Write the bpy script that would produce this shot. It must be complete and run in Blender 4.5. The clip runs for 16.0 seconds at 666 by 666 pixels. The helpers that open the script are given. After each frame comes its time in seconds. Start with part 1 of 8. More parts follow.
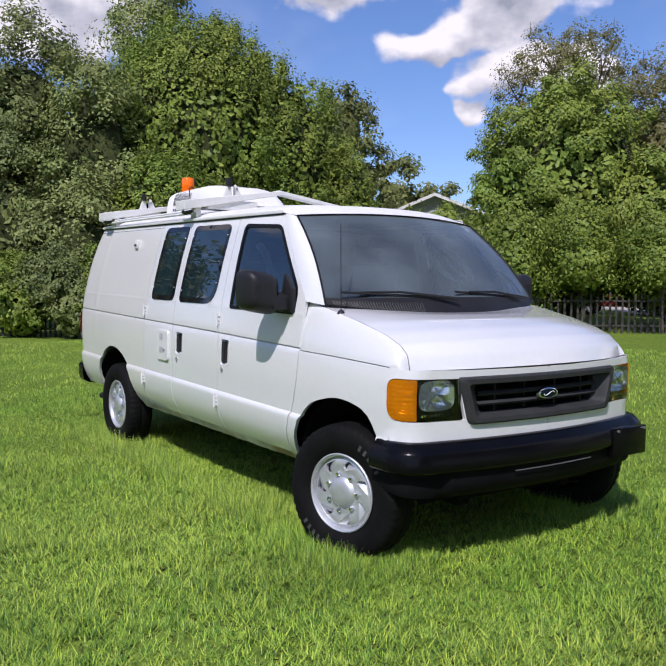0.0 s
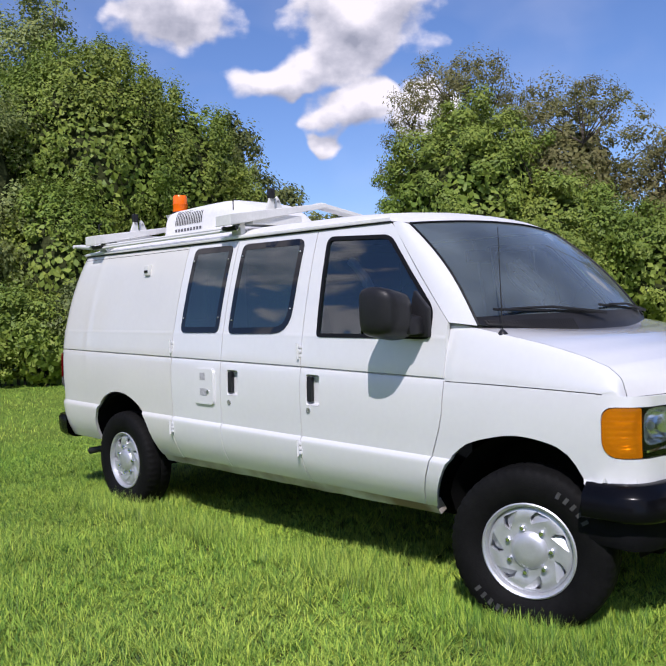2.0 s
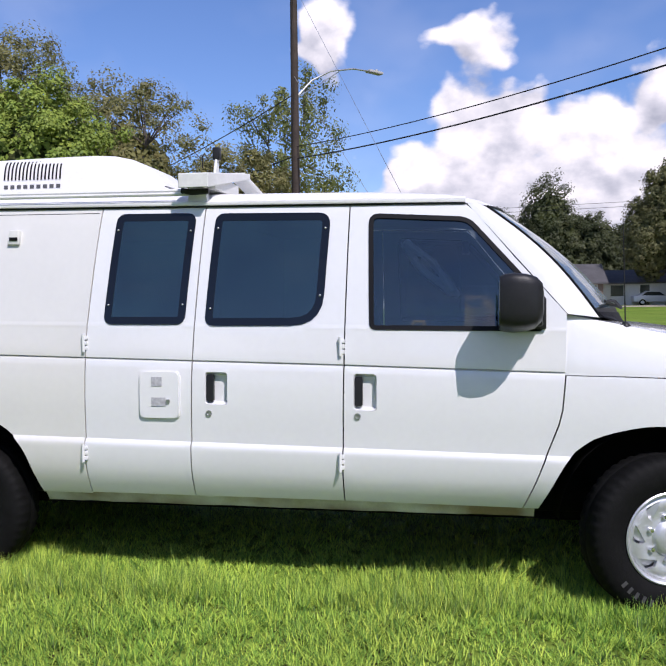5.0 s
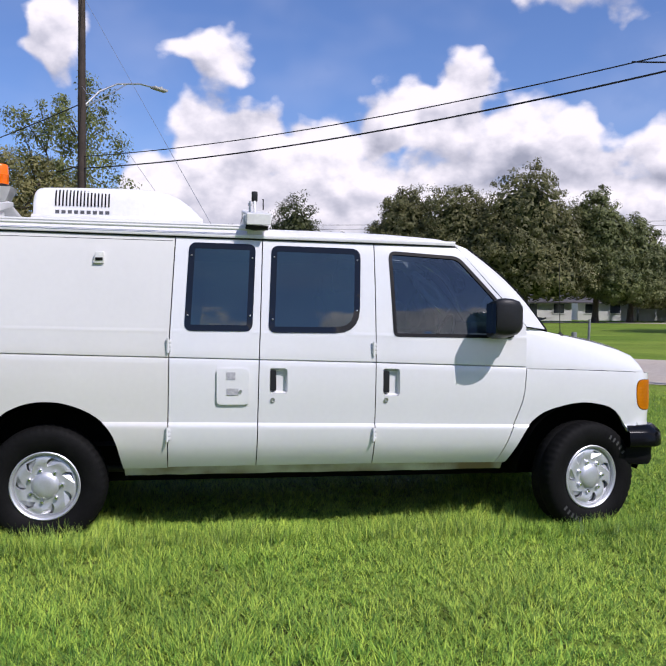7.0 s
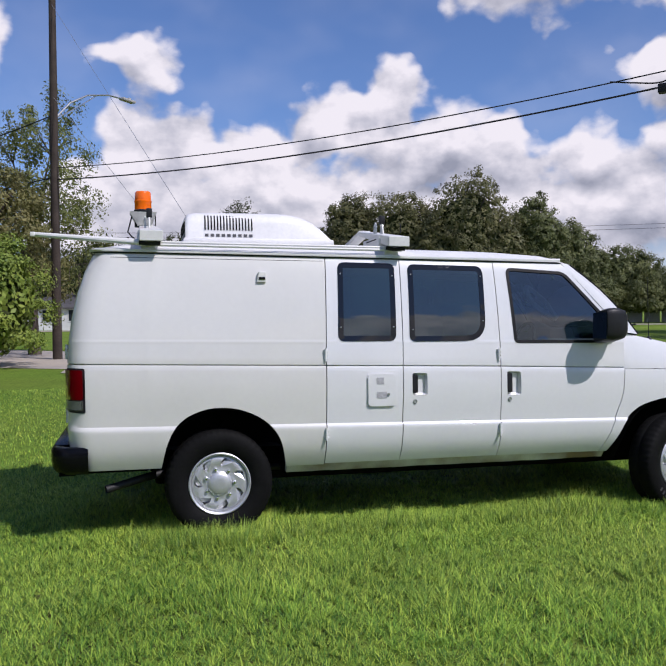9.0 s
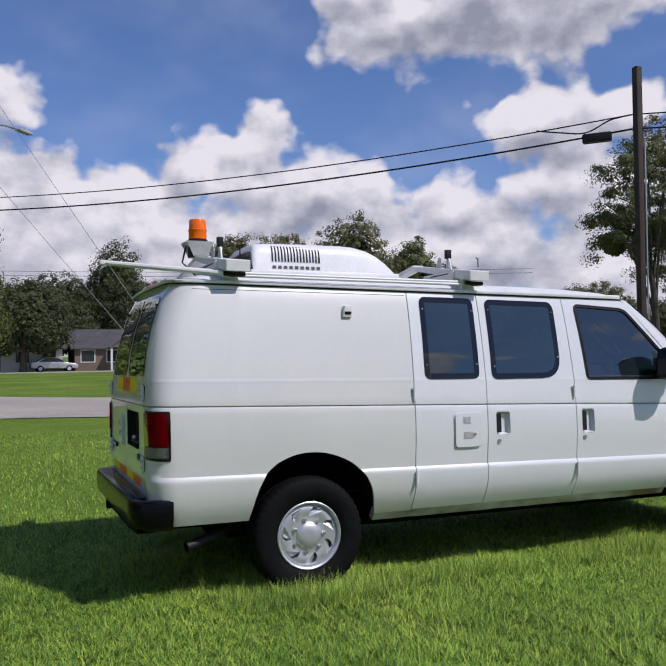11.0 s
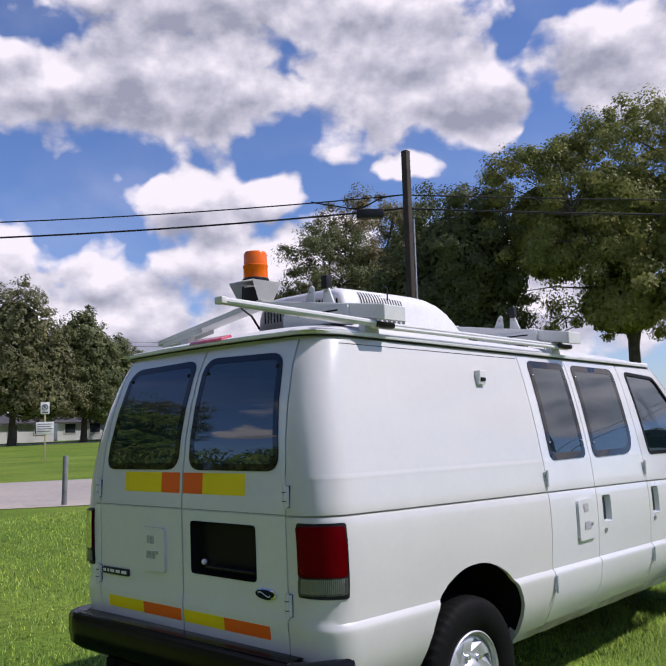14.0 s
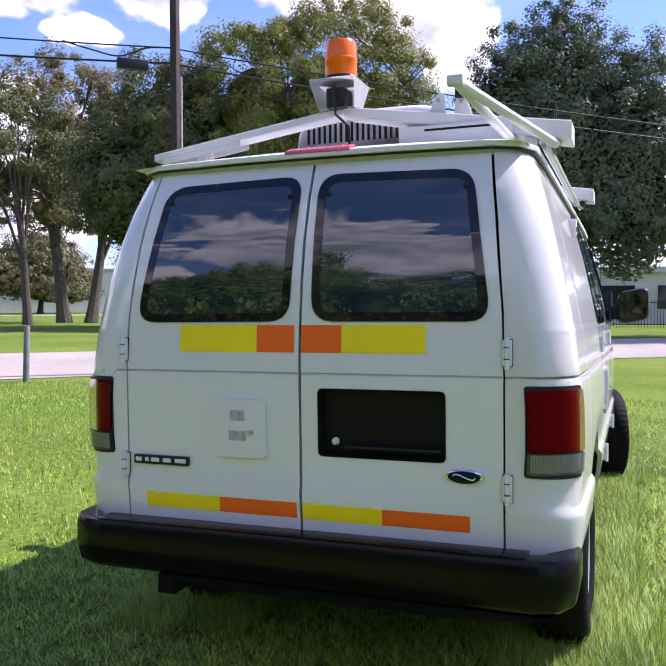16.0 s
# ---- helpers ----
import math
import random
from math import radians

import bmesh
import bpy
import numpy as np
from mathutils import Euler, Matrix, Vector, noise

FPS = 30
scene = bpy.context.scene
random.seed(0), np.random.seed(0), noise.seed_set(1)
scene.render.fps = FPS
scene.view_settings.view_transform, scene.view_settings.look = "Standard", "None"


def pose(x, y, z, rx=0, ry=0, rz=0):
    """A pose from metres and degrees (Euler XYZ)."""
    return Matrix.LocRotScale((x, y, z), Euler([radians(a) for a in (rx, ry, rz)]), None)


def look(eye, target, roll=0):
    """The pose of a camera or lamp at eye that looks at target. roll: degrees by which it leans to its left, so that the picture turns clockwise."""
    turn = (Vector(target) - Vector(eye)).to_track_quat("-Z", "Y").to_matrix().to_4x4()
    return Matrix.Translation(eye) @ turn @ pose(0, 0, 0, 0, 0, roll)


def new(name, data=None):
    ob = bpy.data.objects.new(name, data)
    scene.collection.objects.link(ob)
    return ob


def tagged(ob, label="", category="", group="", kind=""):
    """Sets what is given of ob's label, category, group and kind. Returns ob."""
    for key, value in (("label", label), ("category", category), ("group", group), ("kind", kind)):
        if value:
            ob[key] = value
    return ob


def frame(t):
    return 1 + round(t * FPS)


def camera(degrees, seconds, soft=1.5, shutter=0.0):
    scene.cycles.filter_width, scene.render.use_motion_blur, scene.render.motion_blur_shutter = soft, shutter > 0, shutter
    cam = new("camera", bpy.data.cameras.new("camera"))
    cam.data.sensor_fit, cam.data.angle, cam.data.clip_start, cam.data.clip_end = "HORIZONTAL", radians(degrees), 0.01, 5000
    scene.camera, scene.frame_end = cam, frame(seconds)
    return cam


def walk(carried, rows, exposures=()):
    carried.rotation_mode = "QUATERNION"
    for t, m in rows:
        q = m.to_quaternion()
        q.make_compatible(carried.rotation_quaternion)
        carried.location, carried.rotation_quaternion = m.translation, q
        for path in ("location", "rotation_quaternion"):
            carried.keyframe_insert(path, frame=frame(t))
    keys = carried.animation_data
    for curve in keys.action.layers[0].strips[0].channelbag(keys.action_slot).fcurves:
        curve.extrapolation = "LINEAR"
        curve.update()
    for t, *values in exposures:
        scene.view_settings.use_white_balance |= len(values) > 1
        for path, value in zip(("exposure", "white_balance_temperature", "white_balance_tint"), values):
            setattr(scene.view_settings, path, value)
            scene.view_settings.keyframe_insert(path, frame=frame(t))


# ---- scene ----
from mathutils.geometry import delaunay_2d_cdt

cam = camera(44.5, 16.0)
PATH = [
    (0, (7.002, -3.395, 1.502), (5.361, -2.259, 1.364), -0.1),
    (0.5, (6.7, -3.498, 1.464), (5.067, -2.353, 1.318), -0.0),
    (1, (6.316, -3.644, 1.499), (4.686, -2.492, 1.373), -0.1),
    (1.2, (6.211, -3.727, 1.498), (4.577, -2.578, 1.395), -0.4),
    (1.5, (5.95, -3.905, 1.492), (4.396, -2.65, 1.395), -0.2),
    (1.7, (5.802, -3.942, 1.494), (4.311, -2.613, 1.402), -0.3),
    (2, (5.488, -3.979, 1.463), (4.055, -2.585, 1.397), -2.5),
    (2.2, (5.322, -3.989, 1.481), (3.897, -2.587, 1.423), -3.5),
    (2.5, (4.995, -4.076, 1.475), (3.604, -2.641, 1.404), -3.4),
    (3, (4.547, -4.217, 1.506), (3.256, -2.692, 1.431), -2.9),
    (3.5, (3.947, -4.294, 1.495), (3.157, -2.457, 1.475), -2.3),
    (3.7, (3.805, -4.24, 1.435), (3.047, -2.389, 1.424), -2.4),
    (5.8, (1.944, -5.339, 1.498), (1.959, -3.344, 1.358), -0.0),
    (6, (1.798, -5.505, 1.508), (1.872, -3.511, 1.365), -0.1),
    (6.5, (1.351, -5.777, 1.519), (1.569, -3.792, 1.404), -0.0),
    (7, (0.975, -6.041, 1.483), (1.283, -4.065, 1.419), 0.4),
    (7.5, (0.587, -6.264, 1.485), (0.914, -4.292, 1.431), 0.4),
    (8, (0.133, -6.433, 1.491), (0.493, -4.466, 1.437), 0.1),
    (10.3, (-1.351, -6.23, 1.568), (-0.707, -4.337, 1.576), -1.1),
    (10.5, (-1.525, -6.042, 1.483), (-0.848, -4.16, 1.518), -1.2),
    (11, (-1.815, -5.667, 1.512), (-1.046, -3.821, 1.561), -0.7),
    (11.5, (-2.121, -5.216, 1.566), (-1.343, -3.377, 1.677), -0.3),
    (12, (-2.46, -4.821, 1.542), (-1.547, -3.046, 1.663), -0.3),
    (12.5, (-2.713, -4.387, 1.546), (-1.579, -2.746, 1.694), -0.6),
    (12.7, (-2.780, -4.148, 1.552), (-1.549, -2.582, 1.731), -1.0),
    (13, (-2.969, -3.953, 1.548), (-1.674, -2.44, 1.734), -1.6),
    (13.2, (-3.057, -3.758, 1.535), (-1.733, -2.271, 1.724), -2.1),
    (13.5, (-3.197, -3.557, 1.564), (-1.836, -2.104, 1.752), -2.1),
    (13.7, (-3.196, -3.331, 1.543), (-1.803, -1.911, 1.754), -2.1),
    (14, (-3.288, -3.113, 1.586), (-1.831, -1.759, 1.798), -1.7),
    (14.2, (-3.304, -2.902, 1.541), (-1.809, -1.589, 1.749), -1.7),
    (14.5, (-3.432, -2.632, 1.498), (-1.868, -1.387, 1.563), -1.3),
    (14.7, (-3.421, -2.457, 1.440), (-1.786, -1.305, 1.415), -1.1),
    (15, (-3.419, -2.143, 1.461), (-1.675, -1.165, 1.431), -0.4),
    (15.2, (-3.437, -1.943, 1.470), (-1.677, -0.992, 1.438), -0.3),
    (15.5, (-3.537, -1.596, 1.439), (-1.727, -0.745, 1.404), -0.2),
    (15.7, (-3.574, -1.371, 1.455), (-1.725, -0.611, 1.400), 0.1),
    (16, (-3.553, -1.055, 1.444), (-1.678, -0.365, 1.367), 0.0),
]
walk(cam, [(t, look(eye, target, roll)) for t, eye, target, roll in PATH],
     [(0, -0.04, 6350, 20), (2.5, -0.04, 6350, 20), (4.2, 0.0, 6400, 20), (5.9, 0.20, 6450, 20), (6.4, 0.0, 6400, 20), (7, 0.0, 6400, 20), (10.3, -0.36, 6350, 18), (13.2, -0.38, 6350, 20), (14.0, -0.12, 6400, 22), (14.5, 0.10, 6400, 24), (15.4, 0.52, 6300, 29), (16, 0.86, 6280, 33)])

# ---- world and sun ----
def build_world():
    world = bpy.data.worlds.new("daylight")
    scene.world = world
    world.use_nodes = True
    nt = world.node_tree
    nt.nodes.clear()
    N, L = nt.nodes.new, nt.links.new

    def math_node(op, a, b=None, clamp=False, third=None):
        n = N("ShaderNodeMath")
        n.operation, n.use_clamp = op, clamp
        for i, v in enumerate((a, b, third)):
            if v is None:
                continue
            if isinstance(v, (int, float)):
                n.inputs[i].default_value = v
            else:
                L(v, n.inputs[i])
        return n.outputs[0]

    coord = N("ShaderNodeTexCoord")
    sep = N("ShaderNodeSeparateXYZ")
    L(coord.outputs["Generated"], sep.inputs[0])
    az = math_node("ARCTAN2", sep.outputs[0], sep.outputs[1])
    el = math_node("ARCSINE", sep.outputs[2])
    dome = N("ShaderNodeCombineXYZ")
    L(az, dome.inputs[0])
    L(el, dome.inputs[1])

    def fbm(scale, detail, offset, stretch=(1, 1.7, 1), rough=0.55):
        mp = N("ShaderNodeMapping")
        mp.inputs["Location"].default_value = offset
        mp.inputs["Scale"].default_value = stretch
        L(dome.outputs[0], mp.inputs[0])
        n = N("ShaderNodeTexNoise")
        n.inputs["Scale"].default_value, n.inputs["Detail"].default_value = scale, detail
        n.inputs["Roughness"].default_value = rough
        L(mp.outputs[0], n.inputs["Vector"])
        return n.outputs["Fac"]

    wn = N("ShaderNodeTexNoise")
    wn.inputs["Scale"].default_value, wn.inputs["Detail"].default_value = 9.0, 3.0
    L(dome.outputs[0], wn.inputs["Vector"])
    shift = N("ShaderNodeVectorMath")
    shift.operation = "MULTIPLY_ADD"
    L(wn.outputs["Color"], shift.inputs[0])
    shift.inputs[1].default_value, shift.inputs[2].default_value = (0.13, 0.09, 0), (-0.065, -0.045, 0)
    warp = N("ShaderNodeVectorMath")
    L(dome.outputs[0], warp.inputs[0])
    L(shift.outputs[0], warp.inputs[1])
    higher = N("ShaderNodeVectorMath")
    L(warp.outputs[0], higher.inputs[0])
    higher.inputs[1].default_value = (0.008, radians(1.5), 0)

    def heaps(where):
        """How deep a direction lies inside the nearest heap: 1 in its middle, 0 on its rim."""
        field = None
        for a, e, ra, re in WEST_HEAPS + NORTH_BANK + EAST_HEAPS + OTHER_HEAPS:
            mul = N("ShaderNodeVectorMath")
            mul.operation = "MULTIPLY_ADD"
            L(where, mul.inputs[0])
            mul.inputs[1].default_value = (1 / radians(ra), 1 / radians(re), 0)
            mul.inputs[2].default_value = (-a / ra, -e / re, 0)
            ln = N("ShaderNodeVectorMath")
            ln.operation = "LENGTH"
            L(mul.outputs[0], ln.inputs[0])
            field = ln.outputs["Value"] if field is None else math_node("SMOOTH_MIN", field, ln.outputs["Value"], third=0.25)
        return math_node("SUBTRACT", 1.0, math_node("MINIMUM", field, 2.2))

    def billow(scale, offset):
        mp = N("ShaderNodeMapping")
        mp.inputs["Location"].default_value = offset
        mp.inputs["Scale"].default_value = (1, 1.25, 1)
        L(warp.outputs[0], mp.inputs[0])
        v = N("ShaderNodeTexVoronoi")
        v.feature = "SMOOTH_F1"
        v.inputs["Scale"].default_value, v.inputs["Smoothness"].default_value = scale, 0.35
        L(mp.outputs[0], v.inputs["Vector"])
        return v.outputs["Distance"]

    body = heaps(warp.outputs[0])
    above = heaps(higher.outputs[0])
    n1 = fbm(11.0, 9.0, (3.1, 0.4, 0), (1, 1.35, 1), 0.52)
    n2 = fbm(11.0, 5.0, (3.1, 0.43, 0), (1, 1.35, 1), 0.52)
    n3 = fbm(4.0, 3.0, (7.7, 2.2, 0))
    puffs = math_node("ADD", math_node("MULTIPLY", billow(20.0, (0.3, 0.1, 0)), -0.85), math_node("MULTIPLY", billow(47.0, (1.3, 0.7, 0)), -0.42))
    broken = math_node("ADD", math_node("MULTIPLY", math_node("SUBTRACT", n1, 0.5), 2.5), math_node("ADD", puffs, 0.84))
    density = math_node("ADD", math_node("MULTIPLY", math_node("MINIMUM", body, 0.75), 1.8), broken)
    cover = N("ShaderNodeMapRange")
    cover.interpolation_type = "SMOOTHSTEP"
    cover.inputs["From Min"].default_value, cover.inputs["From Max"].default_value = -0.16, 0.52
    L(density, cover.inputs["Value"])
    thin = N("ShaderNodeMapRange")
    thin.inputs["From Min"].default_value, thin.inputs["From Max"].default_value = 0.46, 0.74
    thin.inputs["To Max"].default_value = 0.14
    L(n3, thin.inputs["Value"])
    veil = math_node("MAXIMUM", cover.outputs[0], thin.outputs[0])
    # the sunlit tops are white, the bases and thick middles grey
    top_lit = math_node("MULTIPLY", math_node("SUBTRACT", body, above), 0.62)
    relief = math_node("MULTIPLY", math_node("SUBTRACT", n1, n2), 2.4)
    cells = math_node("MULTIPLY", math_node("ADD", puffs, 0.60), 0.45)
    thick = math_node("MULTIPLY", math_node("MINIMUM", math_node("MAXIMUM", density, 0.0), 1.5), 0.13)
    drift = math_node("MULTIPLY", math_node("SUBTRACT", n3, 0.5), 0.8)
    tone = math_node("ADD", math_node("ADD", top_lit, relief), math_node("ADD", math_node("ADD", drift, cells), 0.78))
    tone = math_node("SUBTRACT", tone, thick)
    base_grey = math_node("MULTIPLY", math_node("MAXIMUM", math_node("SUBTRACT", el, 0.29), 0.0), 2.4)
    tone = math_node("SUBTRACT", tone, math_node("MINIMUM", base_grey, 0.17), clamp=True)
    ramp = N("ShaderNodeValToRGB")
    ramp.color_ramp.elements[0].color, ramp.color_ramp.elements[0].position = (0.34, 0.37, 0.45, 1), 0.0
    ramp.color_ramp.elements[1].color, ramp.color_ramp.elements[1].position = (0.96, 0.95, 0.98, 1), 0.92
    step = ramp.color_ramp.elements.new(0.45)
    step.color = (0.60, 0.62, 0.69, 1)
    L(tone, ramp.inputs[0])
    sky = N("ShaderNodeTexSky")
    sky.sky_type, sky.sun_disc = "NISHITA", False
    sky.sun_elevation, sky.sun_rotation = radians(SUN_EL), radians(SUN_AZ)
    sky.air_density, sky.dust_density, sky.ozone_density = 1.0, 0.4, 2.0
    tint = N("ShaderNodeMix")
    tint.data_type, tint.blend_type = "RGBA", "MULTIPLY"
    tint.inputs["Factor"].default_value = 1.0
    L(sky.outputs[0], tint.inputs["A"])
    tint.inputs["B"].default_value = (0.70, 0.86, 1.14, 1)
    bg = N("ShaderNodeBackground")
    bg.inputs["Strength"].default_value = SKY
    L(tint.outputs["Result"], bg.inputs[0])
    cl = N("ShaderNodeBackground")
    cl.inputs["Strength"].default_value = CLOUD
    L(ramp.outputs[0], cl.inputs[0])
    mix = N("ShaderNodeMixShader")
    L(veil, mix.inputs[0])
    L(bg.outputs[0], mix.inputs[1])
    L(cl.outputs[0], mix.inputs[2])
    out = N("ShaderNodeOutputWorld")
    L(mix.outputs[0], out.inputs[0])


SUN_TO = Vector((1.01, -1.27, 1.9)).normalized()
SUN_EL = math.degrees(math.asin(SUN_TO.z))
SUN_AZ = math.degrees(math.atan2(SUN_TO.x, SUN_TO.y))
SKY, CLOUD = 0.121, 1.05
# heading, height and half sizes of the cloud heaps, in degrees
# western heaps above 24 degrees are unseen, added for pane reflections
WEST_HEAPS = [
    (-43, 18.8, 4.8, 3.6), (-61, 26.5, 8, 2.8), (-47, 26.5, 7, 2.8), (-48, 15.7, 3.8, 1.2), (-43.4, 13.6, 3.8, 1.7), (-39.2, 13.2, 2.2, 2.4), (-45.2, 10.8, 1.2, 1.2), (-56, 20, 5, 2.3), (-73, 17.2, 4.8, 3.6), (-70, 30, 14, 3.5),
]
NORTH_BANK = [
    (-9.7, 18, 2.3, 2.8), (0.3, 17.2, 2.7, 1.9), (-3.5, 7.8, 4, 2.6), (0.2, 10.6, 3.6, 3.3), (3.2, 11.6, 2.8, 2.9), (7.6, 10.4, 4.2, 3.2), (13.0, 13.0, 2.4, 2.9), (17.4, 13.6, 2.9, 3.2),
    (21, 10.6, 3.4, 2.8), (25.2, 10.2, 3.6, 2.9), (30.6, 10.2, 2.8, 2.7), (9, 5.4, 16, 5.8), (26, 5.4, 14, 6.0), (34, 7.6, 4, 3.2),
]
EAST_HEAPS = [
    (27, 22.4, 5, 2.6), (33, 22.6, 6, 3.8), (38.5, 22.8, 5.4, 4.2), (52, 23.4, 7.4, 4.8), (57.5, 22, 3.6, 2.9), (40, 29, 16, 3.6), (38, 15.4, 3.8, 2.8), (43.5, 15.8, 3.2, 1.6), (39.5, 11.5, 4, 3.2),
    (46, 11, 5, 3.2), (44, 6.4, 11, 5.8), (68, 23, 5.5, 3.8), (74.5, 20, 4.2, 3), (77.5, 16.6, 3.4, 2.6), (52.5, 17.6, 3.2, 0.9), (60, 8, 12, 5), (84, 8, 16, 5),
]
# heaps out of view, added for pane reflections and light on the tail
OTHER_HEAPS = [
    (110, 14, 14, 5), (150, 9, 16, 5), (182, 8, 12, 4.5), (200, 15, 9, 4), (226, 9, 18, 5), (-78, 25, 15, 4), (-100, 34, 16, 6), (-62, 35, 12, 4), (-118, 23, 13, 5), (-100, 9, 14, 5), (-140, 14, 10, 4), (-160, 7, 14, 4),
    (-178, 17, 6, 2), (160, 20.5, 14, 3.2), (190, 20.5, 14, 3), (122, 22, 10, 4.5),
]
build_world()
sun = new("sun", bpy.data.lights.new("sun", "SUN"))
sun.data.energy, sun.data.angle, sun.data.color = 4.35, radians(0.53), (1.0, 0.975, 0.945)
sun.matrix_world = look(SUN_TO * 50, (0, 0, 0))

# ---- materials ----
MATS = {}


def material(name, color, rough=0.5, metal=0.0, vary=0.0, scale=3.0, fine=0.0, fine_scale=60.0, bump=0.0, bump_scale=40.0,
             coat=0.0, spec=0.5, islands=0.0, second=None, translucent=0.0, transmission=0.0, ior=1.45, emit=None, upright=0.0):
    """A surface with a broad and a fine variation of its colour, and relief."""
    m = bpy.data.materials.new(name)
    m.use_nodes = True
    nt = m.node_tree
    N, L = nt.nodes.new, nt.links.new
    bsdf = nt.nodes["Principled BSDF"]
    out = nt.nodes["Material Output"]
    bsdf.inputs["Roughness"].default_value, bsdf.inputs["Metallic"].default_value = rough, metal
    bsdf.inputs["Coat Weight"].default_value = coat
    bsdf.inputs["Coat Roughness"].default_value = 0.06
    bsdf.inputs["Specular IOR Level"].default_value = spec
    bsdf.inputs["Transmission Weight"].default_value, bsdf.inputs["IOR"].default_value = transmission, ior
    rgb = N("ShaderNodeRGB")
    rgb.outputs[0].default_value = (*color, 1)
    col = rgb.outputs[0]
    tc = N("ShaderNodeTexCoord")
    place = tc.outputs["Object"]

    def noise_tex(sc, detail=4):
        n = N("ShaderNodeTexNoise")
        n.inputs["Scale"].default_value, n.inputs["Detail"].default_value = sc, detail
        L(place, n.inputs["Vector"])
        return n.outputs["Fac"]

    def mixed(a, b, fac, kind="MIX"):
        mx = N("ShaderNodeMix")
        mx.data_type, mx.blend_type = "RGBA", kind
        for sock, v in ((mx.inputs["Factor"], fac), (mx.inputs["A"], a), (mx.inputs["B"], b)):
            if isinstance(v, (int, float)):
                sock.default_value = v
            elif isinstance(v, tuple):
                sock.default_value = (*v, 1)
            else:
                L(v, sock)
        return mx.outputs["Result"]

    def ranged(v, lo, hi, a=0.0, b=1.0):
        r = N("ShaderNodeMapRange")
        for key, val in (("From Min", lo), ("From Max", hi), ("To Min", a), ("To Max", b)):
            r.inputs[key].default_value = val
        L(v, r.inputs["Value"])
        return r.outputs[0]

    if second:
        col = mixed(col, second, ranged(noise_tex(scale * 0.6, 5), 0.38, 0.62))
    if vary:
        f = ranged(noise_tex(scale, 5), 0.25, 0.75, 1 - vary, 1 + vary)
        g = N("ShaderNodeCombineColor")
        for i in range(3):
            L(f, g.inputs[i])
        col = mixed(col, g.outputs[0], 1.0, "MULTIPLY")
    if fine:
        f = ranged(noise_tex(fine_scale, 3), 0.25, 0.75, 1 - fine, 1 + fine)
        g = N("ShaderNodeCombineColor")
        for i in range(3):
            L(f, g.inputs[i])
        col = mixed(col, g.outputs[0], 1.0, "MULTIPLY")
    if islands:
        geo = N("ShaderNodeNewGeometry")
        hs = N("ShaderNodeHueSaturation")
        L(ranged(geo.outputs["Random Per Island"], 0, 1, 1 - islands, 1 + islands), hs.inputs["Value"])
        L(ranged(geo.outputs["Random Per Island"], 0, 1, 0.5 + 0.06 * islands, 0.5 - 0.06 * islands), hs.inputs["Hue"])
        L(col, hs.inputs["Color"])
        col = hs.outputs[0]
    L(col, bsdf.inputs["Base Color"])
    if bump:
        b = N("ShaderNodeBump")
        b.inputs["Strength"].default_value, b.inputs["Distance"].default_value = bump, 0.01
        L(noise_tex(bump_scale, 6), b.inputs["Height"])
        L(b.outputs[0], bsdf.inputs["Normal"])
    if upright:
        geo = N("ShaderNodeNewGeometry")
        lean = N("ShaderNodeVectorMath")
        lean.operation = "ADD"
        L(geo.outputs["Normal"], lean.inputs[0])
        lean.inputs[1].default_value = (0, 0, upright)
        even = N("ShaderNodeVectorMath")
        even.operation = "NORMALIZE"
        L(lean.outputs[0], even.inputs[0])
        L(even.outputs[0], bsdf.inputs["Normal"])
    surface = bsdf.outputs[0]
    if translucent:
        tr = N("ShaderNodeBsdfTranslucent")
        L(col, tr.inputs["Color"])
        ms = N("ShaderNodeMixShader")
        ms.inputs[0].default_value = translucent
        L(surface, ms.inputs[1])
        L(tr.outputs[0], ms.inputs[2])
        surface = ms.outputs[0]
    L(surface, out.inputs["Surface"])
    MATS[name] = m
    return m


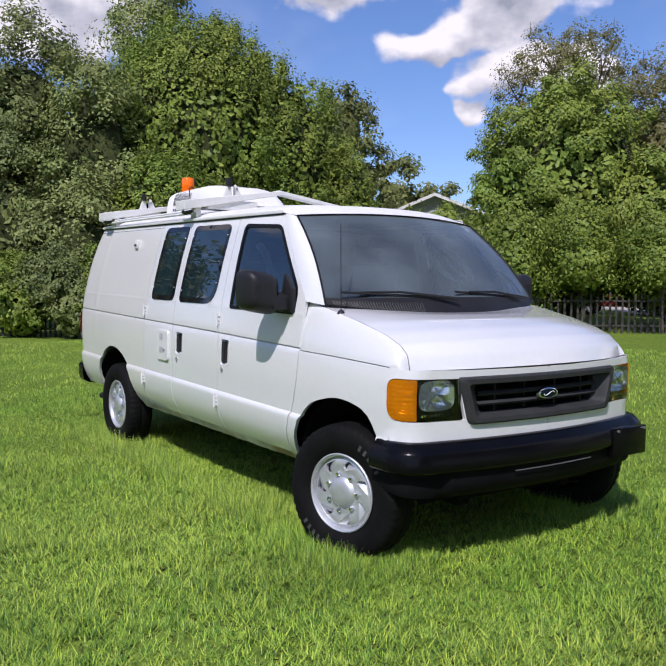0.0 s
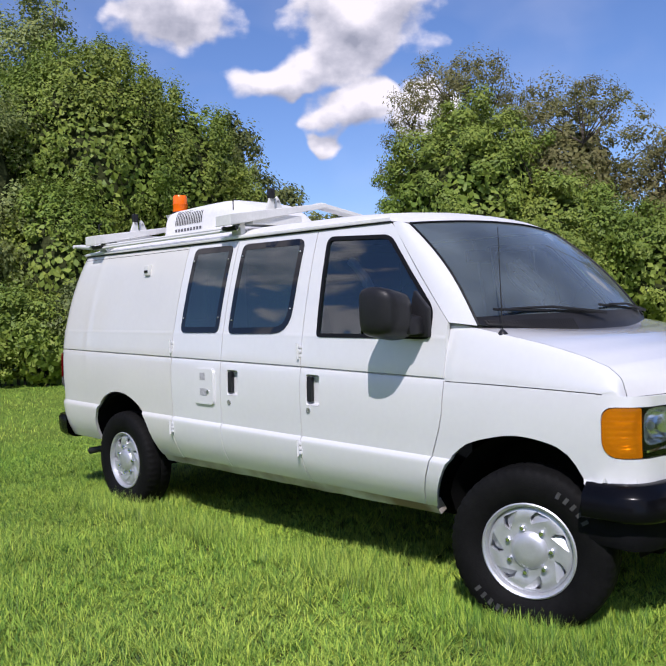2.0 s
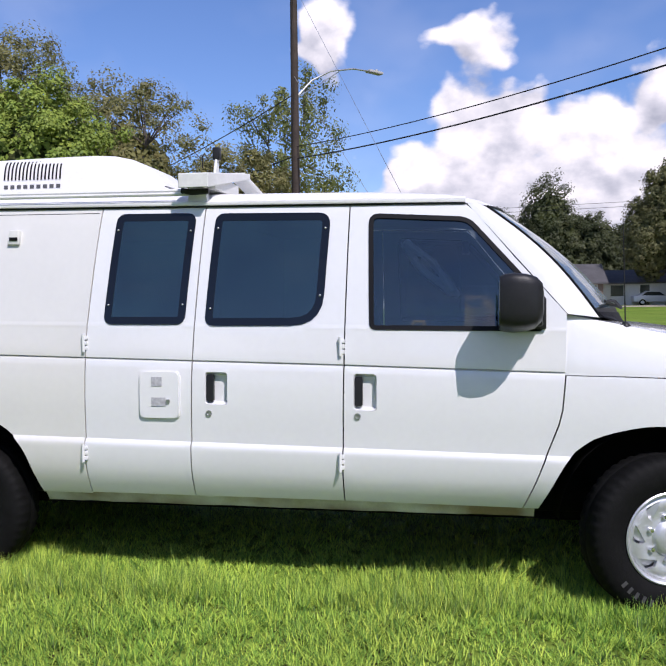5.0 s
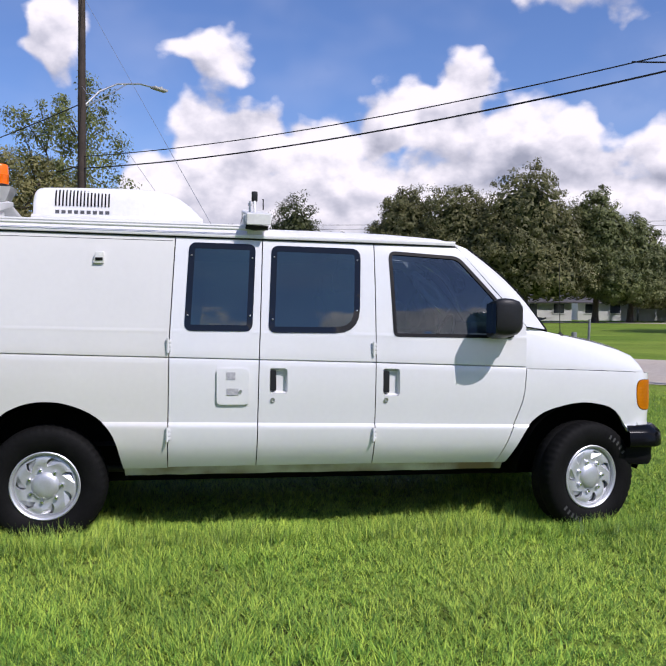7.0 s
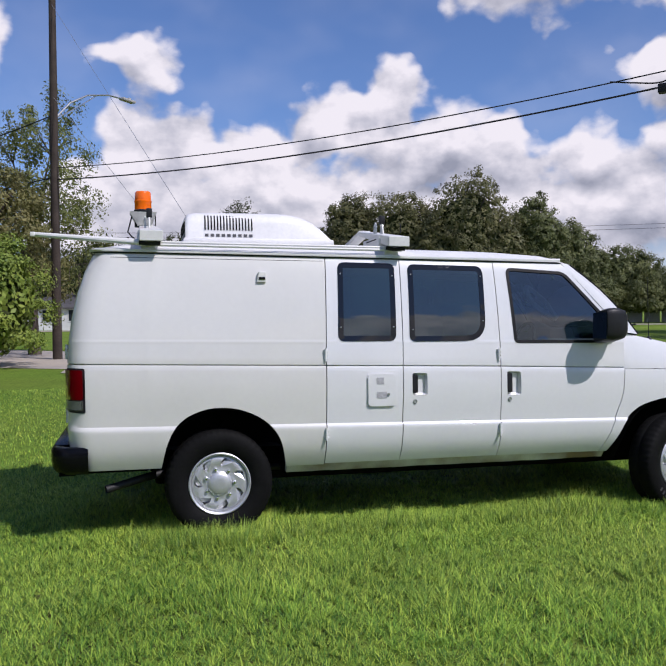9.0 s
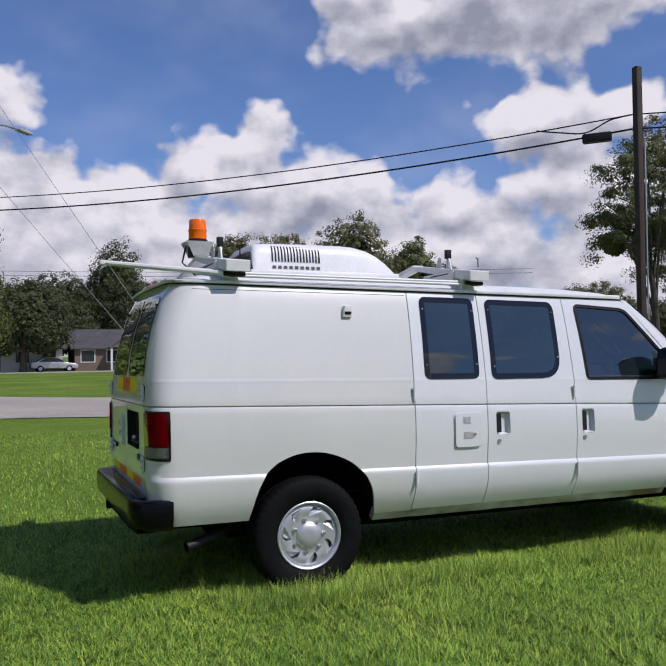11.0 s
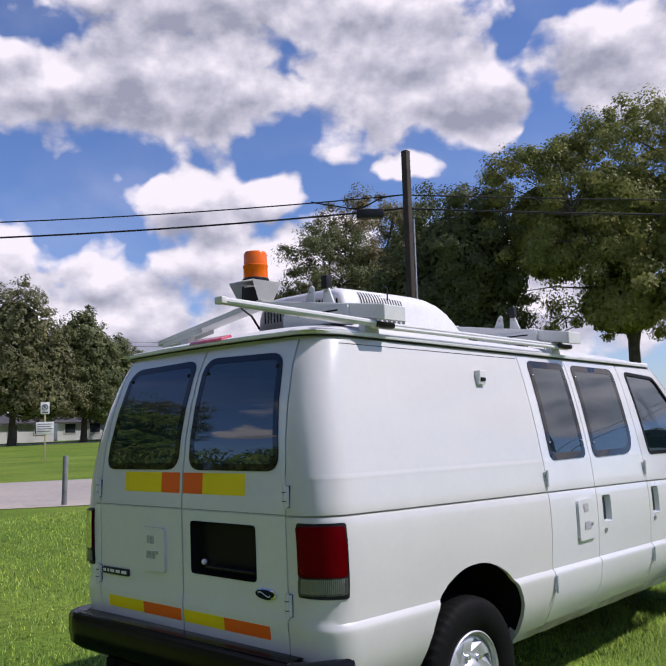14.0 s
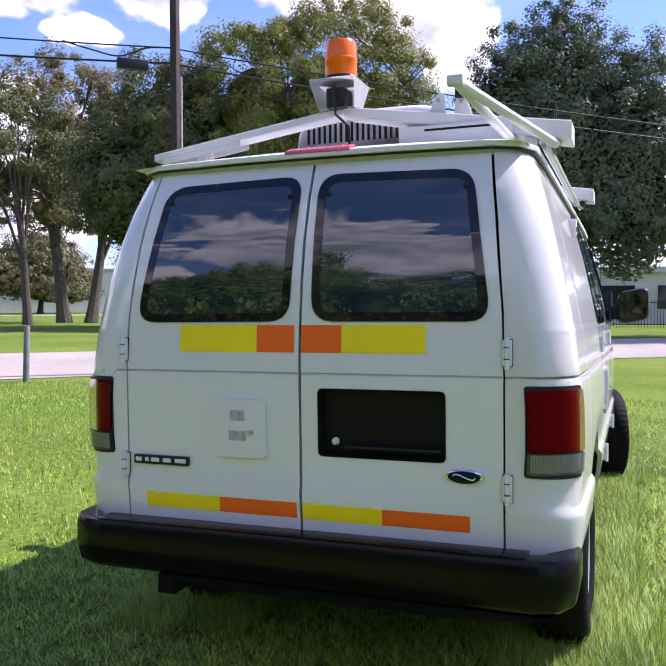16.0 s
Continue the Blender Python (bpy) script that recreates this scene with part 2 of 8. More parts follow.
def tinted_glass(name, tint, reflect=1.0, rough=0.0, film_share=0.0, film_color=(0.46, 0.47, 0.43)):
    """A pane: mirror-like gloss by Fresnel over a tinted see-through film."""
    m = bpy.data.materials.new(name)
    m.use_nodes = True
    nt = m.node_tree
    nt.nodes.clear()
    N, L = nt.nodes.new, nt.links.new
    out, mix, fres = N("ShaderNodeOutputMaterial"), N("ShaderNodeMixShader"), N("ShaderNodeFresnel")
    clear, gloss = N("ShaderNodeBsdfTransparent"), N("ShaderNodeBsdfGlossy")
    fres.inputs["IOR"].default_value = 1.55 * reflect
    clear.inputs["Color"].default_value = (*tint, 1)
    gloss.inputs["Roughness"].default_value = rough
    gloss.inputs["Color"].default_value = (0.95, 0.97, 1.0, 1)
    tc, nz, bp = N("ShaderNodeTexCoord"), N("ShaderNodeTexNoise"), N("ShaderNodeBump")
    nz.inputs["Scale"].default_value = 2.2
    L(tc.outputs["Object"], nz.inputs["Vector"])
    L(nz.outputs["Fac"], bp.inputs["Height"])
    bp.inputs["Strength"].default_value, bp.inputs["Distance"].default_value = 0.035, 0.02
    L(bp.outputs[0], gloss.inputs["Normal"])
    L(fres.outputs[0], mix.inputs[0])
    L(clear.outputs[0], mix.inputs[1])
    L(gloss.outputs[0], mix.inputs[2])
    surface = mix.outputs[0]
    if film_share:
        film, over, level, fine = N("ShaderNodeBsdfDiffuse"), N("ShaderNodeMixShader"), N("ShaderNodeMapRange"), N("ShaderNodeTexNoise")
        film.inputs["Color"].default_value = (*film_color, 1)
        fine.inputs["Scale"].default_value, fine.inputs["Detail"].default_value = 1.7, 5
        L(tc.outputs["Object"], fine.inputs["Vector"])
        for key, val in (("From Min", 0.3), ("From Max", 0.7), ("To Min", film_share * 0.45), ("To Max", film_share * 1.5)):
            level.inputs[key].default_value = val
        L(fine.outputs["Fac"], level.inputs["Value"])
        L(level.outputs[0], over.inputs[0])
        L(surface, over.inputs[1])
        L(film.outputs[0], over.inputs[2])
        surface = over.outputs[0]
    L(surface, out.inputs[0])
    MATS[name] = m
    return m


PAINT = material("white_paint", (0.69, 0.693, 0.69), 0.26, vary=0.03, scale=1.3, fine=0.015, fine_scale=30, bump=0.010, bump_scale=9, coat=1.0)
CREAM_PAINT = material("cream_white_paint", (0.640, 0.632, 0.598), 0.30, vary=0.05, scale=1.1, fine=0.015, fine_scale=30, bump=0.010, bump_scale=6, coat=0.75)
ROOF_PAINT = material("white_roof_paint", (0.72, 0.715, 0.705), 0.45, vary=0.08, scale=3, fine=0.05, fine_scale=40)
RACK = material("rack_paint", (0.66, 0.66, 0.63), 0.45, vary=0.06, scale=7, fine=0.05, fine_scale=70, bump=0.03)
RUSTY = material("rocker_paint", (0.62, 0.61, 0.57), 0.55, vary=0.1, scale=4, second=(0.24, 0.17, 0.11), bump=0.3, bump_scale=60)
BLACK_PLASTIC = material("black_plastic", (0.016, 0.016, 0.018), 0.42, vary=0.25, scale=6, fine=0.1, bump=0.12, bump_scale=220, spec=0.3)
GREY_PLASTIC = material("grey_plastic", (0.085, 0.086, 0.092), 0.5, vary=0.15, scale=8, bump=0.1, bump_scale=180)
GRILLE = material("grille_plastic", (0.034, 0.035, 0.036), 0.52, vary=0.2, scale=9, bump=0.12, bump_scale=160, spec=0.22)
VALANCE = material("valance_plastic", (0.006, 0.006, 0.007), 0.7, vary=0.3, scale=6, bump=0.1, bump_scale=150, spec=0.1)
BUMPER = material("bumper_plastic", (0.003, 0.003, 0.004), 0.22, vary=0.3, scale=5, fine=0.1, bump=0.03, bump_scale=90, spec=0.19)
RUBBER = material("tyre_rubber", (0.006, 0.006, 0.006), 0.7, vary=0.3, scale=9, fine=0.2, bump=0.15, bump_scale=120, spec=0.12)
TRIM = material("window_rubber", (0.006, 0.006, 0.007), 0.5, spec=0.2)
DARK = material("dark_underbody", (0.006, 0.006, 0.006), 0.9, vary=0.4, scale=9, spec=0.1)
SILVER = material("silver_wheel_paint", (0.56, 0.57, 0.59), 0.44, metal=0.65, vary=0.08, scale=12, fine=0.04, fine_scale=90)
CHROME = material("chrome", (0.75, 0.76, 0.78), 0.12, metal=1.0)
STEEL = material("galvanised_steel", (0.5, 0.5, 0.5), 0.4, metal=0.9, vary=0.15, scale=10)
SEAT = material("seat_cloth", (0.055, 0.06, 0.07), 0.9, fine=0.2, bump=0.2, bump_scale=200)
INTERIOR = material("cabin_plastic", (0.34, 0.34, 0.33), 0.7, vary=0.1, bump=0.1, bump_scale=150)
LINER = material("cabin_liner", (0.03, 0.03, 0.033), 0.9, vary=0.2)
BELT = material("grab_handle_plastic", (0.80, 0.81, 0.82), 0.5)
AMBER = tinted_glass("amber_lens", (1.0, 0.50, 0.02), 0.9, rough=0.05, film_share=0.36, film_color=(0.95, 0.30, 0.004))
ORANGE = material("beacon_lens", (0.90, 0.15, 0.004), 0.22, vary=0.06, scale=20, coat=0.3, spec=0.3)
RED = tinted_glass("red_lens", (0.42, 0.003, 0.008), 0.55, rough=0.05, film_share=0.42, film_color=(0.20, 0.001, 0.005))
RED_STRIP = material("brake_light_lens", (0.56, 0.085, 0.12), 0.25, coat=0.5)
CLEAR_LENS = tinted_glass("reverse_lens", (0.58, 0.56, 0.58), 1.0, rough=0.04, film_share=0.12)
REFLECTOR = material("lamp_reflector", (0.86, 0.87, 0.89), 0.28, metal=0.40, vary=0.12, scale=25)
LAMP_CHROME = material("headlamp_chrome", (0.92, 0.93, 0.94), 0.20, metal=0.85)
LAMP_GLASS = tinted_glass("lamp_glass", (0.92, 0.93, 0.95))
# the teal film puts reflected sky and cabin tone into the panes' colour
PRIVACY = tinted_glass("privacy_glass", (0.035, 0.05, 0.06), 1.28, film_share=0.10, film_color=(0.085, 0.20, 0.235))
FRIT = material("black_glass_border", (0.006, 0.007, 0.009), 0.03, spec=0.6)
CAB_GLASS = tinted_glass("cab_glass", (0.36, 0.42, 0.46), 1.25, film_share=0.05, film_color=(0.085, 0.20, 0.235))
# the screen's film is dust, plus reflected sky put into its colour
SCREEN = tinted_glass("windshield_glass", (0.60, 0.72, 0.78), 1.15, film_share=0.22, film_color=(0.34, 0.42, 0.45))
# dark tint puts the dim reflected surroundings into the mirror's colour
MIRROR_GLASS = material("mirror_glass", (0.11, 0.12, 0.14), 0.03, metal=1.0)
YELLOW_TAPE = material("yellow_tape", (0.92, 0.70, 0.002), 0.38, fine=0.05, fine_scale=300, vary=0.05)
ORANGE_TAPE = material("orange_tape", (0.96, 0.135, 0.008), 0.38, fine=0.05, fine_scale=300, vary=0.05)
BADGE_BLUE = material("badge_blue", (0.006, 0.014, 0.022), 0.5, spec=0.1)
LABEL_GREY = material("label_print", (0.38, 0.38, 0.39), 0.6, vary=0.3, scale=60)
BLACK_METAL = material("black_cable", (0.01, 0.01, 0.011), 0.6)
POLE_WOOD = material("pole_wood", (0.045, 0.033, 0.026), 0.85, vary=0.35, scale=2.5, fine=0.3, fine_scale=25, bump=0.6, bump_scale=18)
POST_WOOD = material("weathered_post_wood", (0.17, 0.18, 0.18), 0.85, vary=0.25, scale=5, fine=0.2, bump=0.5, bump_scale=30)
FENCE_WOOD = material("fence_wood", (0.050, 0.046, 0.041), 0.9, vary=0.45, scale=3, fine=0.3, bump=0.5, bump_scale=30)
BARK = material("bark", (0.085, 0.068, 0.055), 0.9, vary=0.4, scale=4, fine=0.35, fine_scale=20, bump=0.8, bump_scale=14)
CONCRETE = material("road_concrete", (0.43, 0.37, 0.30), 0.85, vary=0.12, scale=0.25, fine=0.12, fine_scale=8, bump=0.2, bump_scale=30, second=(0.345, 0.31, 0.275))
GRAVEL = material("gravel", (0.36, 0.32, 0.27), 0.9, vary=0.2, scale=1.5, fine=0.35, fine_scale=14, bump=0.6, bump_scale=20)
WHITE_SIDING = material("white_siding", (0.62, 0.62, 0.60), 0.7, vary=0.1, scale=0.8, fine=0.05, fine_scale=6)
# tan brick with the shade of the oaks put into its colour
SHADED_BRICK = material("shaded_tan_brick", (0.17, 0.125, 0.098), 0.85, vary=0.15, scale=1, fine=0.2, fine_scale=9)
GREY_WALL = material("grey_wall", (0.34, 0.34, 0.33), 0.8, vary=0.1, scale=0.6)
METAL_WALL = material("pale_metal_wall", (0.62, 0.60, 0.57), 0.6, vary=0.06, scale=0.5)
SHINGLES = material("roof_shingles", (0.075, 0.072, 0.075), 0.9, vary=0.2, scale=1.2, fine=0.25, fine_scale=12)
BROWN_SHINGLES = material("brown_roof_shingles", (0.15, 0.125, 0.11), 0.9, vary=0.2, scale=1.2, fine=0.25, fine_scale=12)
WINDOW_DARK = material("far_window_glass", (0.02, 0.025, 0.03), 0.08, coat=0.5)
SIGN_WHITE = material("sign_white", (0.72, 0.72, 0.70), 0.5, vary=0.06, scale=6)
SIGN_INK = material("sign_ink", (0.10, 0.10, 0.11), 0.6)
SIGN_RED = material("sign_red", (0.35, 0.03, 0.03), 0.5)
CAR_SILVER = material("silver_car_paint", (0.5, 0.51, 0.52), 0.3, metal=0.5, coat=0.5)
CAR_WHITE = material("white_car_paint", (0.7, 0.7, 0.7), 0.3, coat=0.5)
CAR_RED = material("red_car_paint", (0.2, 0.02, 0.02), 0.3, coat=0.5)


def leaf_material(name, color, second, islands=0.22, glow=0.24):
    return material(name, color, 0.55, second=second, scale=0.5, vary=0.25, islands=islands, translucent=glow, spec=0.3)


LEAF_VINE = leaf_material("vine_leaves", (0.160, 0.235, 0.036), (0.230, 0.285, 0.050), glow=0.18)
LEAF_DARK = leaf_material("hedge_leaves", (0.138, 0.178, 0.058), (0.190, 0.222, 0.070), glow=0.18)
LEAF_BROWN = leaf_material("thin_brown_leaves", (0.245, 0.195, 0.098), (0.200, 0.185, 0.078), glow=0.38)
LEAF_OLIVE = leaf_material("thin_olive_leaves", (0.235, 0.215, 0.086), (0.200, 0.205, 0.074), glow=0.38)
LEAF_WISP = leaf_material("willow_leaves", (0.180, 0.200, 0.060), (0.140, 0.170, 0.052))
LEAF_PALE = leaf_material("pale_hedge_leaves", (0.205, 0.258, 0.078), (0.250, 0.290, 0.092))
LEAF_OAK = leaf_material("oak_leaves", (0.100, 0.120, 0.044), (0.130, 0.145, 0.050))
# darker oak leaves: the far crowns' shade is put into the colour
LEAF_SHADED_OAK = leaf_material("shaded_oak_leaves", (0.058, 0.072, 0.030), (0.078, 0.090, 0.036))
LEAF_FAR = leaf_material("far_tree_leaves", (0.125, 0.128, 0.054), (0.155, 0.152, 0.062))
LEAF_BIG = leaf_material("elm_leaves", (0.205, 0.230, 0.060), (0.270, 0.272, 0.072), glow=0.38)
LEAF_CEDAR = leaf_material("cedar_leaves", (0.095, 0.140, 0.080), (0.130, 0.165, 0.085))
# dark green for the crown hulls, in place of the shade between leaves
CROWN_SHADE = material("crown_inner_shade", (0.040, 0.048, 0.018), 0.95, vary=0.5, scale=2.2, fine=0.5, fine_scale=14, bump=1.0, bump_scale=9, spec=0.05)
GRASS = material("grass_blades", (0.198, 0.368, 0.044), 0.5, second=(0.282, 0.436, 0.064), scale=0.9, vary=0.25, islands=0.75, translucent=0.20, spec=0.35, upright=1.0)

GAP_SHADE = material("grass_gap_shade", (0.030, 0.036, 0.012), 0.9, second=(0.050, 0.045, 0.020), scale=3, vary=0.3, islands=0.5, spec=0.1)


def turf_material():
    m = material("turf", (0.105, 0.175, 0.022), 0.95, second=(0.150, 0.210, 0.032), scale=0.35, vary=0.22, fine=0.5, fine_scale=26, bump=1.0, bump_scale=34, spec=0.1)
    return m


TURF = turf_material()


# ---- building helpers ----
def finish(bm, name, mat, smooth=35):
    me = bpy.data.meshes.new(name)
    bm.to_mesh(me)
    bm.free()
    me.materials.append(mat)
    if smooth:
        me.polygons.foreach_set("use_smooth", [True] * len(me.polygons))
        me.set_sharp_from_angle(angle=radians(smooth))
    return me


def part(name, bm, mat, parent, label="", smooth=35):
    ob = new(name, finish(bm, name, mat, smooth))
    ob.parent = parent
    if label:
        tagged(ob, label)
    return ob


def thing(name, bm, mat, label, category, group="", kind="", smooth=35, at=None):
    ob = new(name, finish(bm, name, mat, smooth))
    if at is not None:
        ob.matrix_basis = at
    return tagged(ob, label, category, group, kind)


def root(name, m, label, category, group="", kind=""):
    ob = new(name)
    ob.empty_display_size = 0.2
    ob.matrix_basis = m
    return tagged(ob, label, category, group, kind)


def box(bm, lo, hi, bevel=0.0, m=None):
    """A box from corner to corner, with rounded edges, into bm."""
    g = bmesh.ops.create_cube(bm, size=1.0)
    vs = g["verts"]
    c = [(a + b) / 2 for a, b in zip(lo, hi)]
    d = [b - a for a, b in zip(lo, hi)]
    for v in vs:
        v.co = Vector([c[i] + v.co[i] * d[i] for i in range(3)])
    if bevel:
        es = list({e for v in vs for e in v.link_edges})
        r = bmesh.ops.bevel(bm, geom=es, offset=bevel, segments=2, profile=0.5, affect="EDGES")
        vs = list({v for f in r["faces"] for v in f.verts} | {v for v in vs if v.is_valid})
    if m is not None:
        bmesh.ops.transform(bm, matrix=m, verts=vs)
    return bm


def tube(bm, path, radius, sides=8, cap=True):
    """A round bar along a list of points; radius is one number or one for each point."""
    pts = [Vector(p) for p in path]
    rad = radius if isinstance(radius, (list, tuple)) else [radius] * len(pts)
    rings = []
    ref = None
    for i, p in enumerate(pts):
        d = (pts[min(i + 1, len(pts) - 1)] - pts[max(i - 1, 0)]).normalized()
        if ref is None:
            ref = d.orthogonal().normalized()
        ref = (ref - d * ref.dot(d)).normalized()
        side = d.cross(ref)
        rings.append([bm.verts.new(p + rad[i] * (math.cos(2 * math.pi * k / sides) * ref + math.sin(2 * math.pi * k / sides) * side)) for k in range(sides)])
    for a, b in zip(rings, rings[1:]):
        for k in range(sides):
            bm.faces.new((a[k], a[(k + 1) % sides], b[(k + 1) % sides], b[k]))
    if cap:
        bm.faces.new(rings[0][::-1])
        bm.faces.new(rings[-1])
    return bm


def lathe(bm, profile, axis="y", center=(0, 0, 0), sides=48):
    """A turned shape from (along the axis, radius) pairs."""
    rings = []
    for a, r in profile:
        ring = []
        for k in range(sides):
            t = 2 * math.pi * k / sides
            u, v = r * math.cos(t), r * math.sin(t)
            p = {"y": (u, a, v), "z": (u, v, a), "x": (a, u, v)}[axis]
            ring.append(bm.verts.new(Vector(p) + Vector(center)))
        rings.append(ring)
    for a, b in zip(rings, rings[1:]):
        for k in range(sides):
            bm.faces.new((a[k], a[(k + 1) % sides], b[(k + 1) % sides], b[k]))
    bmesh.ops.recalc_face_normals(bm, faces=bm.faces[:])
    return bm


def prism(bm, outline, depth_axis, lo, hi, bevel=0.0):
    """A flat outline pulled out along an axis: outline pairs fill the two other axes in order."""
    def at(a, b, c):
        return {"x": (c, a, b), "y": (a, c, b), "z": (a, b, c)}[depth_axis]
    v0 = [bm.verts.new(at(a, b, lo)) for a, b in outline]
    v1 = [bm.verts.new(at(a, b, hi)) for a, b in outline]
    n = len(outline)
    faces = [bm.faces.new(v0), bm.faces.new(v1[::-1])] + [bm.faces.new((v0[i], v1[i], v1[(i + 1) % n], v0[(i + 1) % n])) for i in range(n)]
    bmesh.ops.recalc_face_normals(bm, faces=faces)
    if bevel:
        bmesh.ops.bevel(bm, geom=list({e for f in faces for e in f.edges}), offset=bevel, segments=2, profile=0.5, affect="EDGES")
    return bm


def loft(bm, rows):
    """A skin over rows of points of equal count."""
    vs = [[bm.verts.new(p) for p in row] for row in rows]
    for a, b in zip(vs, vs[1:]):
        for k in range(len(a) - 1):
            bm.faces.new((a[k], a[k + 1], b[k + 1], b[k]))
    return bm

# ---- ground ----
def build_ground():
    bm = bmesh.new()
    ticks = [math.copysign(abs(u) ** 3.2 * 1500, u) for u in np.linspace(-1, 1, 81)]
    grid = [[bm.verts.new((x + 2, y + 2, 0.02)) for y in ticks] for x in ticks]
    for i in range(80):
        for j in range(80):
            bm.faces.new((grid[i][j], grid[i + 1][j], grid[i + 1][j + 1], grid[i][j + 1]))
    thing("ground", bm, TURF, "mown green lawn reaching to the horizon", "lawn", kind="structure")


def spline(pts, step=0.5):
    """Points along a smooth curve through the given ones."""
    out = []
    p = [Vector(q) for q in pts]
    p = [2 * p[0] - p[1]] + p + [2 * p[-1] - p[-2]]
    for i in range(1, len(p) - 2):
        n = max(1, int((p[i + 1] - p[i]).length / step))
        for k in range(n):
            t = k / n
            out.append(0.5 * (2 * p[i] + (p[i + 1] - p[i - 1]) * t + (2 * p[i - 1] - 5 * p[i] + 4 * p[i + 1] - p[i + 2]) * t * t
                              + (3 * p[i] - p[i - 1] - 3 * p[i + 1] + p[i + 2]) * t ** 3))
    out.append(p[-2])
    return out


def strip(name, near, far, z, mat, label, category, cells=40):
    a, b = spline(near, 1.0), spline(far, 1.0)
    rows = []
    for k in range(cells + 1):
        p = a[round(k * (len(a) - 1) / cells)]
        q = b[round(k * (len(b) - 1) / cells)]
        wob = 0.12 * noise.noise((k * 1.3, 5, 0))
        rows.append([(*(p + (q - p) * t + (q - p).normalized() * (wob if t in (0, 1) else 0)), z) for t in (0, 0.25, 0.5, 0.75, 1)])
    bm = bmesh.new()
    loft(bm, [[Vector(v) for v in r] for r in rows])
    bmesh.ops.recalc_face_normals(bm, faces=bm.faces[:])
    if bm.faces[0].normal.z < 0:
        bmesh.ops.reverse_faces(bm, faces=bm.faces[:])
    return thing(name, bm, mat, label, category, kind="structure")


build_ground()
strip("road", [(-60, 56), (-20, 30), (-1.2, 16.3), (3.0, 13.6), (8.8, 9.2), (16.8, 1.2), (18.2, -1.2), (40, -30), (75, -78)],
      [(-54, 66), (-14, 38), (-0.4, 26), (4.6, 22.2), (10.8, 18.6), (17.5, 11.5), (27.5, 2.7), (29.5, -1.2), (50, -27), (86, -72)], 0.032, CONCRETE,
      "pale worn concrete road across the lawn", "road", 90)
strip("far_street", [(-90, 74), (0, 72), (45, 70), (75, 40), (100, -10)], [(-90, 80), (0, 78), (48, 76), (81, 43), (107, -8)], 0.032, CONCRETE,
      "far pale street in front of the houses", "street", 60)
strip("gravel_apron", [(-2.5, 15.6), (-0.6, 15.2), (1.2, 14.4), (3.2, 13.2)], [(-2.5, 16.9), (-0.6, 16.4), (1.4, 15.4), (3.6, 14.0)], 0.04, GRAVEL,
      "patch of bare gravel at the edge of the road", "gravel", 14)

# ---- the van ----
VAN = root("van", pose(0, 0, -0.0014, -0.630, 0.286, 0), "white full-size work van on grass with rack and beacon", "van")


def table(pairs):
    xs, ys = [p[0] for p in pairs], [p[1] for p in pairs]
    return lambda v: float(np.interp(v, xs, ys))


REF = [0.40, 0.755, 1.174, 1.335, 1.937, 2.1]
HALF = table([(0.35, 0.770), (0.42, 0.822), (0.50, 0.874), (0.57, 0.909), (0.64, 0.931), (0.735, 0.940), (0.752, 0.937), (0.768, 0.924), (0.80, 0.926), (0.95, 0.934),
              (1.08, 0.932), (1.16, 0.925), (1.169, 0.921), (1.174, 0.906), (1.179, 0.9215), (1.19, 0.922), (1.23, 0.917), (1.324, 0.9050), (1.332, 0.9048), (1.342, 0.9002), (1.350, 0.8990), (1.50, 0.870),
              (1.65, 0.836), (1.79, 0.799), (1.88, 0.772), (1.937, 0.750), (1.99, 0.722)])
REAR = table([(0.40, -0.965), (0.70, -0.985), (0.76, -0.992), (0.80, -0.985), (1.169, -0.990), (1.174, -0.979), (1.179, -0.990), (1.2, -0.990), (1.34, -0.982), (1.5, -0.962), (1.65, -0.930), (1.8, -0.882), (1.937, -0.818)])
R_REAR, R_FRONT, S_REAR, S_FRONT = 0.15, 0.16, -0.84, 3.86
S_REAR1, S_FRONT1 = S_REAR - R_REAR * math.pi / 2, S_FRONT + R_FRONT * math.pi / 2
NOSE, BOW = 4.02, 0.08


def levels(x):
    return [0.40, 0.755 - 0.0155 * x, 1.174 - 0.0225 * x - (0.006 * max(0, x - 2)), 1.335 - 0.012 * x, 1.937 - 0.012 * x, 2.1]


def ref_height(z, x):
    return float(np.interp(z, levels(x), REF))


def true_height(h, x):
    return float(np.interp(h, REF, levels(x)))


def half_width(h, x):
    w = HALF(h)
    if x > 3.1:
        w *= 1 - 0.022 * ((min(x, 4.0) - 3.1) / 0.8) ** 2
    if x < 0:
        w *= 1 - 0.010 * (x / 0.9) ** 2
    return w


def tail_width(h, x):
    """The half width with the belt groove filled, by which the tail is laid out."""
    if 1.16 < h < 1.19:
        k = (h - 1.16) / 0.03
        return half_width(1.16, x) * (1 - k) + half_width(1.19, x) * k
    return half_width(h, x)


